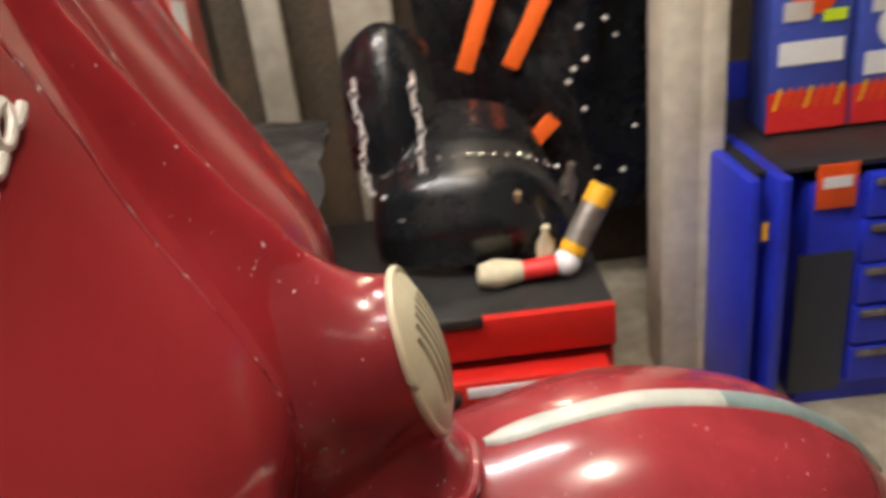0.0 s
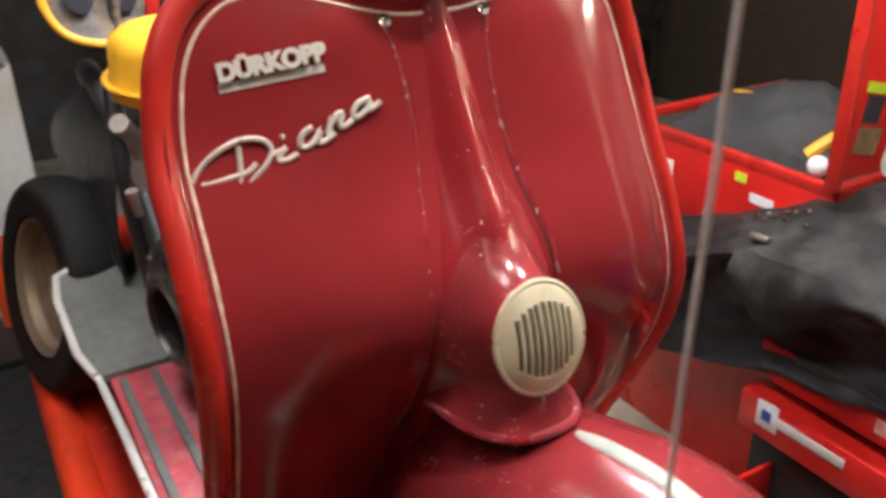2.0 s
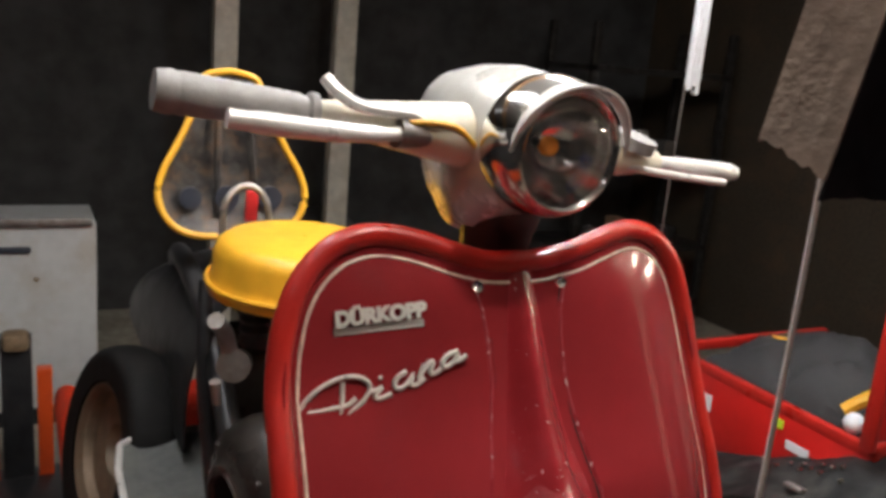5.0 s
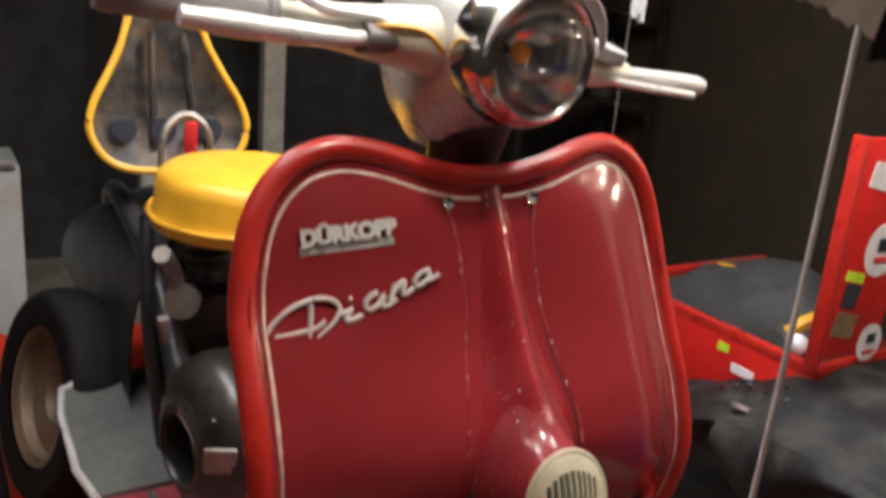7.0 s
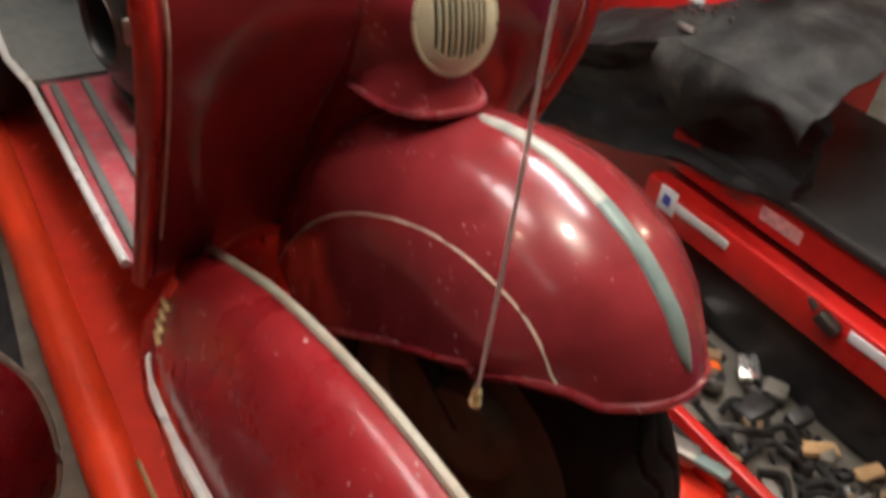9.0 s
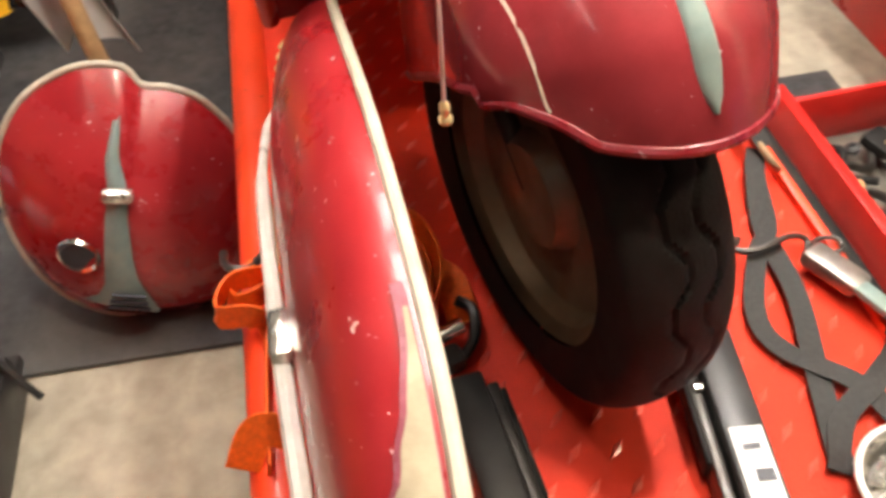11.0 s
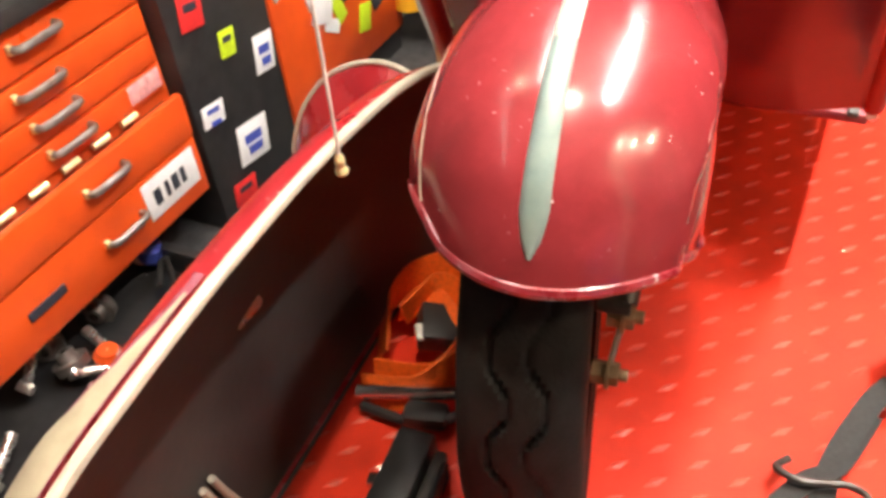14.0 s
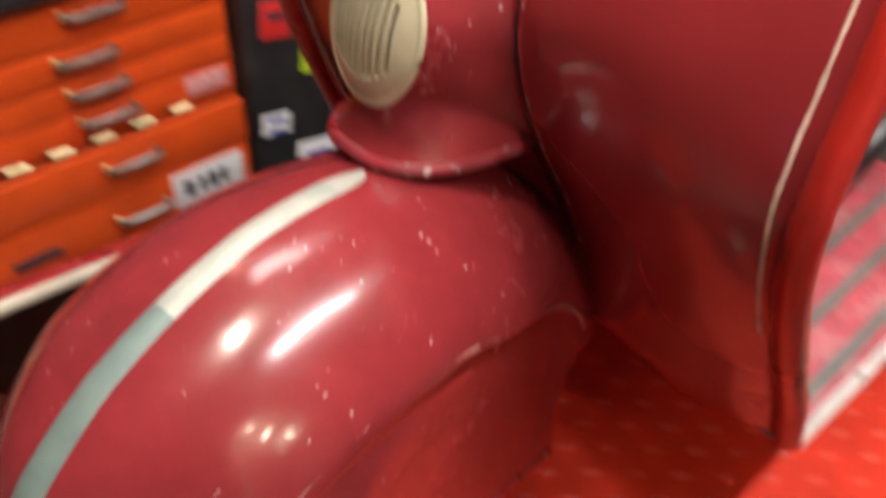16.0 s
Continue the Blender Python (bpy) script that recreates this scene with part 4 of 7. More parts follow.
rod(bm, (-0.17, 0.455, 0.535), (-0.165, 0.46, 0.5), 0.008, 0.006)
part("carburettor_body", bm, M["steel"], scooter)
for sx in (-0.12, 0.13):
    bm = tube(bmesh.new(), [(sx * 0.5, 0.18, 0.25), (sx, 0.45, 0.35), (sx, 0.75, 0.52), (sx * 0.9, 1.1, 0.55), (sx * 0.6, 1.35, 0.45)], 0.02, 10, 30)
    part("frame_tube", bm, M["black"], scooter)
    bm = tube(bmesh.new(), [(sx * 1.1, 0.62, 0.25), (sx * 1.2, 0.66, 0.45), (sx * 1.1, 0.72, 0.6)], 0.012, 10, 20)
    part("seat_strut", bm, M["black"], scooter)
bm = bmesh.new()
sheet(bm, lambda u, v: (0.005 + 0.17 * math.cos(math.pi * u), 0.72 + 0.75 * v, 0.3 + (0.3 - 0.16 * v * v) * math.sin(math.pi * u) ** 0.7), 24, 20)
part("rear_body", thicken(bm, 0.004), M["black"], scooter, "dark rear body shell without its side cowls")
REAR_HUB = Vector((0.005, 1.0, 0.21))
part("tyre", sheet(bmesh.new(), lambda u, v: tyre_point(u, v, REAR_HUB, Vector((1, 0, 0)), Vector((0, -1, 0)), TYRE_R, TYRE_W, False), 64, 24, True), M["rubber"], scooter, "black rear tyre")
bm = bmesh.new()
for sg in (-1, 1):
    lathe(bm, [(sg * 0.036, 0.135), (sg * 0.038, 0.143), (sg * 0.03, 0.128), (sg * 0.012, 0.11), (sg * 0.02, 0.0)], REAR_HUB, (1, 0, 0), 32)
part("wheel_rim", bm, M["rim_metal"], scooter)

# front saddle: a yellow drum-like seat on a lower rim
SC = Vector((-0.02, 0.56, 0.0))


def seat_ring(u, z, k):
    a = 2 * math.pi * u
    r = 1 + 0.12 * math.cos(a * 1.0)
    return SC + Vector((0.132 * k * math.cos(a), 0.145 * k * math.sin(a) * (1.0 + 0.12 * (math.sin(a) > 0)), z))


PROF = [(0.625, 0.9), (0.627, 1.05), (0.637, 1.07), (0.645, 1.03), (0.655, 1.0), (0.682, 0.99), (0.696, 0.95), (0.704, 0.86), (0.709, 0.6), (0.71, 0.02)]
bm = bmesh.new()
sheet(bm, lambda u, v: seat_ring(u, PROF[round(v * (len(PROF) - 1))][0], PROF[round(v * (len(PROF) - 1))][1]), 48, len(PROF), True)
seat = part("saddle", bm, M["yellow"], scooter, "yellow vinyl saddle with a piped lower edge")
part("piping", tube(bmesh.new(), [seat_ring(k / 48, 0.642, 1.06) for k in range(48)], 0.004, 8, closed=True), M["yellow"], seat)
for sx in (-0.08, 0.05):
    bm = bmesh.new()
    lathe(bm, [(0.0, 0.03)] + [(0.008 * k, 0.03 if k % 2 else 0.026) for k in range(1, 11)], (sx, 0.58, 0.54), (0, 0, 1), 20)
    part("seat_spring", bm, M["black"], scooter)

# rear saddle, tipped up so that its pan shows
PEAR = [(0, 0.63), (0.07, 0.633), (0.115, 0.655), (0.135, 0.7), (0.125, 0.745), (0.1, 0.79), (0.075, 0.84), (0.06, 0.885), (0.045, 0.915), (0, 0.925)]
PEARS = [tuple(map(float, p)) for p in spline(PEAR, 40)]


def pear(k, u):
    a, z = PEARS[k] if k < 40 else PEARS[79 - k]
    s = 1 if k < 40 else -1
    zc = 0.75
    return Vector((-0.045 + s * a * u, 0.9 + (zc + (z - zc) * u - 0.63) * 0.25, zc + (z - zc) * u))


bm = bmesh.new()
sheet(bm, lambda u, v: pear(round(u * 79) % 80, v) + Vector((0, 0.02 * (1 - v * v), 0)), 80, 10)
pan = part("tipped_rear_saddle", bm, M["pan"], scooter, "tipped-up rear saddle showing its scratched steel pan")
part("saddle_edge", tube(bmesh.new(), [pear(k, 1.0) for k in range(80) if k not in (40, 79)], 0.0065, 8, closed=True), M["yellow"], pan, "yellow vinyl edge of the saddle")
bm = bmesh.new()
sheet(bm, lambda u, v: pear(round(u * 79) % 80, math.sin(v * math.pi / 2)) + Vector((0, 0.01 + 0.055 * math.cos(v * math.pi / 2), 0)), 80, 10)
part("saddle_cushion", bm, M["yellow"], pan)
# solid dark discs imitate the shade in the pan's holes
for cx, cz, r in ((-0.125, 0.7, 0.02), (-0.06, 0.7, 0.022), (0.02, 0.7, 0.022)):
    bm = bmesh.new()
    rod(bm, (cx, 0.912, cz), (cx, 0.905, cz), r, r, 20)
    part("pan_hole", bm, M["ink_and_recess"], pan)
for sx in (-0.075, -0.01):
    part("pan_rib", tube(bmesh.new(), [(sx, 0.91, 0.67), (sx, 0.925, 0.75), (sx * 0.8 - 0.01, 0.95, 0.86)], 0.007, 8, 12), M["pan"], pan)
bm = B((-0.02, 0.885, 0.69), (0.022, 0.01, 0.06), (10, 0, 0))
part("red_tag", bm, M["red_ink"], pan, "small red tag")
part("grab_loop", tube(bmesh.new(), [(-0.1, 0.74, 0.6), (-0.1, 0.75, 0.71), (-0.075, 0.76, 0.745), (-0.045, 0.76, 0.745), (-0.025, 0.75, 0.71), (-0.025, 0.74, 0.62)], 0.006, 8, 30), M["steel"], scooter, "steel grab loop behind the saddle")

# handlebar and headlamp
LC = Vector((0.012, -0.045, 0.922))
LAX = Vector((0.05, -1, -0.06)).normalized()
bm = bmesh.new()
lathe(bm, [(-0.23, 0.006), (-0.22, 0.03), (-0.19, 0.046), (-0.14, 0.057), (-0.09, 0.062), (-0.05, 0.0605), (-0.025, 0.0585), (-0.02, 0.0575)], LC, LAX, 48)
for v in bm.verts:
    d = (v.co - LC).dot(-LAX)
    if v.co.z < 0.93:
        v.co.z -= 0.05 * smooth01((d - 0.04) / 0.08) * smooth01((0.93 - v.co.z) / 0.05)
head = part("headset", bm, M["lamp_paint"], scooter, "silver grey headset casing, lit from above")
bm = bmesh.new()
lathe(bm, [(-0.045, 0.0605), (-0.03, 0.0625), (-0.012, 0.06), (0.0, 0.0545), (0.004, 0.05), (0.001, 0.0465), (-0.004, 0.0455)], LC, LAX, 48)
part("lamp_rim", bm, M["chrome"], head, "chrome headlamp rim")
bm = bmesh.new()
lathe(bm, [(-0.05, 0.004), (-0.046, 0.016), (-0.035, 0.03), (-0.018, 0.041), (-0.004, 0.0465)], LC, LAX, 48)
part("reflector", bm, M["chrome"], head, "mirror reflector")
bm = bmesh.new()
lathe(bm, [(-0.002, 0.0465), (0.004, 0.04), (0.0085, 0.025), (0.0105, 0.01), (0.011, 0.0005)], LC, LAX, 48)
lens = part("lamp_lens", thicken(bm, -0.0015), M["glass"], head, "clear domed headlamp glass")
lens.visible_shadow = False
bm = bmesh.new()
bmesh.ops.create_icosphere(bm, subdivisions=3, radius=0.009, matrix=Matrix.Translation(LC - LAX * 0.03))
part("lamp_bulb", bm, M["amber"], head)
bm = bmesh.new()
sheet(bm, lambda u, v: LC + LAX * (0.0 + 0.022 * v * math.sin(math.pi * u)) + Vector((math.cos(math.pi * u) * (0.058 + 0.001 * v), 0, math.sin(math.pi * u) * (0.058 + 0.001 * v))), 30, 6)
part("lamp_visor", thicken(bm, 0.002), M["lever"], head, "chrome eyebrow visor")
RB, LB = Vector((-0.311, 0.03, 0.951)), Vector((0.302, 0.042, 0.893))
RI, LI = Vector((-0.05, 0.035, 0.925)), Vector((0.06, 0.04, 0.915))
for end, inner, sg in ((RB, RI, -1), (LB, LI, 1)):
    d = (inner - end).normalized()
    mid = end + d * 0.12
    bm = bmesh.new()
    if sg < 0:
        prof = [(0.0, 0.001), (0.0, 0.0155), (0.012, 0.0175), (0.016, 0.016)] + [(0.018 + 0.004 * k, 0.0165 - 0.0001 * k + (0.0006 if k % 2 else 0.0)) for k in range(24)] + [(0.118, 0.012), (0.12, 0.0165), (0.126, 0.0165), (0.127, 0.01)]
        lathe(bm, prof, end, d, 24)
        part("grip", bm, M["grip"], scooter, "ribbed grey rubber grip")
    else:
        prof = [(0.0, 0.001), (0.002, 0.007), (0.01, 0.0095), (0.03, 0.0098), (0.07, 0.0085), (0.11, 0.007), (0.13, 0.009), (0.14, 0.011)]
        lathe(bm, prof, end + d * 0.01, d, 24)
        part("bare_bar", bm, M["lever"], scooter, "bare bright handlebar end without its grip")
    L = (inner - end).length
    bm = bmesh.new()
    sheet(bm, lambda u, v: end + d * (0.125 + (L - 0.125) * v) + Vector((0, (0.012 + 0.02 * v) * math.cos(2 * math.pi * u), (0.011 + 0.018 * v) * math.sin(2 * math.pi * u))), 20, 8, True)
    part("bar_casing", bm, M["ivory"], scooter, "cast bar casing with yellowed paint")
    off = Vector((0, -0.045, -0.01)) if sg < 0 else Vector((0, -0.02, -0.01))
    p0, p1 = end + d * 0.06 + off, end + d * 0.2 + off * 0.5
    bm = bmesh.new()
    pts = spline([end + d * 0.045 + off, end + d * 0.09 + off, end + d * 0.15 + off * 0.85, end + d * 0.19 + off * 0.55, end + d * 0.205 + off * 0.3], 20)
    tube(bm, pts, [0.0075, 0.0088, 0.0085, 0.0075, 0.006, 0.0065, 0.008] if sg < 0 else 0.004, 10)
    part("brake_lever" if sg < 0 else "clutch_lever", bm, M["lever"], scooter, "polished aluminium hand lever")
    bm = bmesh.new()
    rod(bm, end + d * 0.19 + off * 0.45, end + d * 0.225 + off * 0.3, 0.013, 0.011)
    part("lever_clamp", bm, M["steel"], scooter)
    if sg < 0:
        bm = bmesh.new()
        tube(bm, [end + d * 0.13 + Vector((0, -0.01, 0.03)), end + d * 0.14 + Vector((0, -0.018, 0.02)), end + d * 0.16 + Vector((0, -0.022, 0.012)), end + d * 0.2 + Vector((0, -0.022, 0.012)), end + d * 0.215 + Vector((0, -0.02, 0.006))], 0.0055, 8, 20)
        part("twist_lock", bm, M["lever"], scooter, "bright bent thumb lever")
        part("cable", tube(bmesh.new(), [end + d * 0.2 + Vector((0, -0.025, 0.006)), end + d * 0.24 + Vector((0, -0.028, 0.008)), RI + Vector((0, -0.03, -0.006))], 0.0028, 6, 16), M["yellow"], scooter, "yellowed control cable")
    else:
        bm = bmesh.new()
        lathe(bm, [(-0.006, 0.001), (-0.006, 0.022), (0.006, 0.022), (0.006, 0.001)], end + d * 0.165 + Vector((0, -0.012, 0.018)), (0.2, -0.3, 1), 20)
        part("switch_disc", bm, M["grip"], scooter, "round handlebar switch")
bm = bmesh.new()
lathe(bm, [(0, 0.045), (0.05, 0.036), (0.1, 0.03)], (0.012, 0.05, 0.885), (0, 0.2, -1), 24)
part("steering_neck", bm, M["black"], scooter)

# ---- the room ----
ROOM = (-2.6, 3.4, -2.6, 4.0)
X0, X1, Y0, Y1 = ROOM
CEIL = 2.0
solo("floor", B(((X0 + X1) / 2, (Y0 + Y1) / 2, FLOOR - 0.05), (X1 - X0 + 0.4, Y1 - Y0 + 0.4, 0.1), bevel=0), M["concrete"], "stained bare concrete garage floor", "floor", kind="structure")
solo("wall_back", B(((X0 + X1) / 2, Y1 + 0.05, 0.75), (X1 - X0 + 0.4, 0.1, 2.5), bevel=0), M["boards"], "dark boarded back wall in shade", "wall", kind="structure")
# unseen wall behind the camera, dark to keep bounced light low
solo("wall_front", B(((X0 + X1) / 2, Y0 - 0.05, 0.75), (X1 - X0 + 0.4, 0.1, 2.5), bevel=0), M["boards"], "unseen dark boarded wall, toned to cut bounce light", "wall", kind="structure")
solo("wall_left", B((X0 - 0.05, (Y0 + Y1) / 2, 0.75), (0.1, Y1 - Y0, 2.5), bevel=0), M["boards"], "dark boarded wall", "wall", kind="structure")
solo("wall_right", B((X1 + 0.05, (Y0 + Y1) / 2, 0.75), (0.1, Y1 - Y0, 2.5), bevel=0), M["brown_boards"], "brown chipboard wall behind hanging gear", "wall", kind="structure")
# unseen ceiling; its tone sets how much light bounces down
solo("ceiling", B(((X0 + X1) / 2, (Y0 + Y1) / 2, CEIL + 0.05), (X1 - X0 + 0.4, Y1 - Y0 + 0.4, 0.1), bevel=0), M["pale_boards"], "unseen timber ceiling, toned to bounce fill light", "ceiling", kind="structure")
for k, yy in enumerate((1.2, 2.6)):
    solo("ceiling_beam", B((0.4, yy, CEIL - 0.1), (5.9, 0.08, 0.2)), M["wood"], "rough timber ceiling beam", "beam", "ceiling beams", kind="structure")

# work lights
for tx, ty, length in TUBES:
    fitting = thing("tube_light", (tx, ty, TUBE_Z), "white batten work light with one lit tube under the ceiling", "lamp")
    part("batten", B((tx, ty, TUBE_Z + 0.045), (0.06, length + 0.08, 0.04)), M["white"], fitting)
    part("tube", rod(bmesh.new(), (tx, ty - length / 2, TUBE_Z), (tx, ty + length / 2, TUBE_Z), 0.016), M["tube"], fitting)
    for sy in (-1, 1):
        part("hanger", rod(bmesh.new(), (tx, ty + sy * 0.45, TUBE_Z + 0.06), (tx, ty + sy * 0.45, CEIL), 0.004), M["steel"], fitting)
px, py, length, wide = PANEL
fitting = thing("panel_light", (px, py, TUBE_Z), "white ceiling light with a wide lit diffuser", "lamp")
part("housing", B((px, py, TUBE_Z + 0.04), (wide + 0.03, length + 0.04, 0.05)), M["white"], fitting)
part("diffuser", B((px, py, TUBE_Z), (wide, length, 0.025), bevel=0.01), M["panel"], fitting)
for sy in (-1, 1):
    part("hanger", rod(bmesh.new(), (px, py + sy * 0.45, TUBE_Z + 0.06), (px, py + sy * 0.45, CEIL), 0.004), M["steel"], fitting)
# unseen strips added to lift the left side and the back
for sx, sy in FILL_STRIPS:
    strip = thing("strip_light", (sx, sy, CEIL - 0.06), "unseen ceiling strip light with one lit tube, added as fill", "lamp", "ceiling strip lights")
    part("batten", B((sx, sy, CEIL - 0.02), (0.07, 1.24, 0.04)), M["white"], strip)
    part("tube", rod(bmesh.new(), (sx, sy - 0.58, CEIL - 0.06), (sx, sy + 0.58, CEIL - 0.06), 0.014), M["strip" if sy < 0 else "dim_fill_strip"], strip)
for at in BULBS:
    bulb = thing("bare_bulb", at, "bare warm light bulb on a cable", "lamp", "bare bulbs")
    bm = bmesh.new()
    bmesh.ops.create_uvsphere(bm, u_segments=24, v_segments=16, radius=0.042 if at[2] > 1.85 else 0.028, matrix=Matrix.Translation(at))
    # the highest bulb is the added fill, larger and stronger
    part("bulb", bm, M["fill_bulb" if at[2] > 1.85 else "bulb"], bulb)
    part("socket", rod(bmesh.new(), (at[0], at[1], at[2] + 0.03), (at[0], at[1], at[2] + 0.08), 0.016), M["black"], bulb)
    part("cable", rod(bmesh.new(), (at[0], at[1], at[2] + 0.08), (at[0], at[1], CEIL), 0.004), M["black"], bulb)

# pull cord with its brass end, and the cloth round it
cord = thing("pull_cord", (-0.1, -0.381, 0.407), "white braided pull cord with a brass end", "cord")
part("cord", tube(bmesh.new(), [(-0.085, -0.38, CEIL), (-0.09, -0.38, 1.3), (-0.091, -0.381, 0.9), (-0.0955, -0.3805, 0.7), (-0.097, -0.381, 0.55), (-0.1, -0.381, 0.415)], 0.0014, 8, 60), M["cord"], cord)
bm = bmesh.new()
lathe(bm, [(-0.009, 0.001), (-0.009, 0.0045), (-0.006, 0.0048), (-0.003, 0.003), (0, 0.0038), (0.005, 0.0034), (0.008, 0.0016)], (-0.1, -0.381, 0.412), (0, 0, 1), 16)
part("cord_end", bm, M["brass"], cord, "brass bell-shaped cord end")

# ---- things on the lift ----
# the loose right-hand cowl standing on its lower edge beside the wheel
CE = [(-0.2, 0.12, 0.12), (-0.163, 0.06, 0.235), (-0.155, 0.04, 0.258), (-0.157, -0.04, 0.3), (-0.155, -0.17, 0.352), (-0.147, -0.32, 0.378), (-0.142, -0.45, 0.381), (-0.14, -0.56, 0.372),
      (-0.145, -0.66, 0.345), (-0.155, -0.74, 0.28), (-0.17, -0.78, 0.18), (-0.18, -0.78, 0.06)]
CES = [Vector(tuple(map(float, p))) for p in spline(CE, 60)]


def cowl_face(u, v):
    k = u * 59
    i = min(int(k), 58)
    e = CES[i].lerp(CES[i + 1], k - i)
    bulge = 0.104 * math.sin(math.pi * (0.04 + 0.92 * u)) ** 0.5
    a = v * math.pi * 0.76
    x = e.x - bulge * math.sin(a) ** 0.8
    z = 0.004 + (e.z - 0.004) * (0.5 + 0.5 * math.cos(v * math.pi))
    y = e.y + (-0.3 - e.y) * 0.12 * math.sin(v * math.pi * 0.5) ** 2
    return Vector((x, y, z))


cowl = thing("side_cowl", (-0.2, -0.3, 0), "crimson scooter side cowl standing on edge, ivory beading, filler patch", "cowl", "loose cowls")
shell = part("shell", thicken(sheet(bmesh.new(), cowl_face, 70, 40), 0.0025), M["cowl_paint"], cowl)
inner = bmesh.new()
sheet(inner, lambda u, v: cowl_face(u, v) + Vector((0.0045, 0, -0.003 * (1 - v))), 70, 40)
part("inner_face", inner, M["cowl_in"], cowl, "dark grey unpainted inside")
part("beading", tube(bmesh.new(), [p + Vector((0.001, 0, 0.001)) for p in CES], 0.0052, 8), M["bead"], cowl, "ivory edge beading")


def patch_width(u):
    wide = lerp_table([(0.6, 0.008), (0.63, 0.02), (0.66, 0.06), (0.7, 0.13), (0.75, 0.2), (0.82, 0.28), (0.88, 0.24), (0.94, 0.05)], u)
    return wide * (1 + 0.13 * math.sin(83 * u) + 0.1 * math.sin(211 * u + 1))


bm = bmesh.new()
sheet(bm, lambda u, v: cowl_face(0.59 + 0.35 * u, 0.006 + patch_width(0.59 + 0.35 * u) * v) + Vector((-0.0046, -0.001, 0.0042)), 60, 12)
part("filler_patch", bm, M["primer"], cowl, "buff filler patch")
bm = bmesh.new()
sheet(bm, lambda u, v: cowl_face(0.575 + 0.38 * u, 0.006 + (0.014 + 1.1 * patch_width(0.575 + 0.38 * u)) * v) + Vector((-0.0038, -0.001, 0.0034)), 60, 12)
part("primer_fringe", bm, M["purple_primer"], cowl, "purple primer fringe round the filler")
bm = tube(bmesh.new(), [cowl_face(u, 0.47) + Vector((-0.009, 0, 0)) for u in [0.15 + 0.7 * k / 30 for k in range(31)]], [0.003, 0.005, 0.007, 0.008, 0.008, 0.007, 0.005], 8)
part("side_moulding", bm, M["lever"], cowl, "dull metal side moulding")
part("moulding_knob", B(tuple(cowl_face(0.5, 0.46) + Vector((-0.006, 0, 0))), (0.022, 0.05, 0.03), bevel=0.008), M["alu"], cowl)
for k in range(7):
    bm = tube(bmesh.new(), [cowl_face(0.595 + 0.013 * k - 0.003 * q, 0.66 + 0.04 * q) + Vector((0.011, 0, 0.002)) for q in range(5)], 0.0042, 8, 12)
    part("louvre_rib", bm, M["bead"], cowl, "buff louvre rib seen from inside")
bm = bmesh.new()
for k in range(4):
    for q in range(4):
        p = cowl_face(0.2 + 0.012 * k, 0.27 + 0.035 * q) + Vector((-0.003, 0, 0))
        bmesh.ops.create_icosphere(bm, subdivisions=1, radius=0.004, matrix=Matrix.Translation(p))
part("mesh_badge", bm, M["brass"], cowl, "small gilt mesh badge")

# wheel clamp jaws
for x0, x1, xa, xb, lab in ((-0.095, -0.06, -0.118, -0.075, "black steel wheel clamp jaw with a yellow and blue sticker"), (0.109, 0.143, 0.115, 0.163, "black steel wheel clamp jaw with a white label")):
    jaw = thing("wheel_clamp", ((x0 + xa) / 2, -0.5, 0), lab, "wheel clamp", "wheel clamp jaws")
    cxm = (x0 + x1 + xa + xb) / 4
    bm = B((cxm, -0.5, 0.026), (0.04, 0.32, 0.05), (0, 0, 0), bevel=0.004)
    part("jaw", bm, M["black"], jaw)
    part("jaw_plate", B((cxm + (0.028 if cxm < 0 else -0.028), -0.5, 0.02), (0.012, 0.3, 0.036)), M["dark_steel"], jaw)
    part("pad", B((cxm + (0.036 if cxm < 0 else -0.036), -0.42, 0.024), (0.006, 0.12, 0.03)), M["rubber"], jaw)
    if cxm > 0:
        part("label", B((cxm, -0.52, 0.0526), (0.03, 0.13, 0.001), bevel=0), M["label"], jaw, "white label with unreadable bars")
        for k in range(4):
            part("label_bar", B((cxm + 0.004 * (k % 2), -0.475 - 0.028 * k, 0.0536), (0.016, 0.012 if k % 2 else 0.006, 0.0008), bevel=0), M["ink_and_recess"], jaw)
    else:
        part("sticker", B((cxm, -0.56, 0.0526), (0.024, 0.05, 0.001), bevel=0), M["label"], jaw)
        part("sticker_bar", B((cxm, -0.55, 0.0536), (0.014, 0.016, 0.0008), bevel=0), M["blue_ink"], jaw)
    bm = bmesh.new()
    rod(bm, (cxm - 0.03, -0.4, 0.034), (cxm - 0.018, -0.4, 0.034), 0.008, 0.008, 12)
    part("bolt", bm, M["chrome"], jaw, "bright bolt head")
    jaw.rotation_euler = (0, 0, radians(5 if cxm < 0 else -7))

# orange ratchet strap heaped beside the wheel
strap = thing("ratchet_strap", (-0.14, -0.2, 0), "orange ratchet strap heaped with its black buckle", "strap")
bm = bmesh.new()
ribbon(bm, [(-0.2, -0.24, 0.02), (-0.215, -0.19, 0.045), (-0.2, -0.15, 0.06), (-0.16, -0.13, 0.07), (-0.115, -0.15, 0.065), (-0.1, -0.21, 0.05), (-0.125, -0.26, 0.03), (-0.19, -0.275, 0.025)], 0.045, 0.003, (0.25, 0.35, 1), 60)
ribbon(bm, [(-0.19, -0.2, 0.05), (-0.165, -0.155, 0.06), (-0.125, -0.175, 0.06), (-0.115, -0.23, 0.045), (-0.14, -0.28, 0.025), (-0.2, -0.29, 0.012)], 0.04, 0.003, (0.3, 0.5, 1), 40)
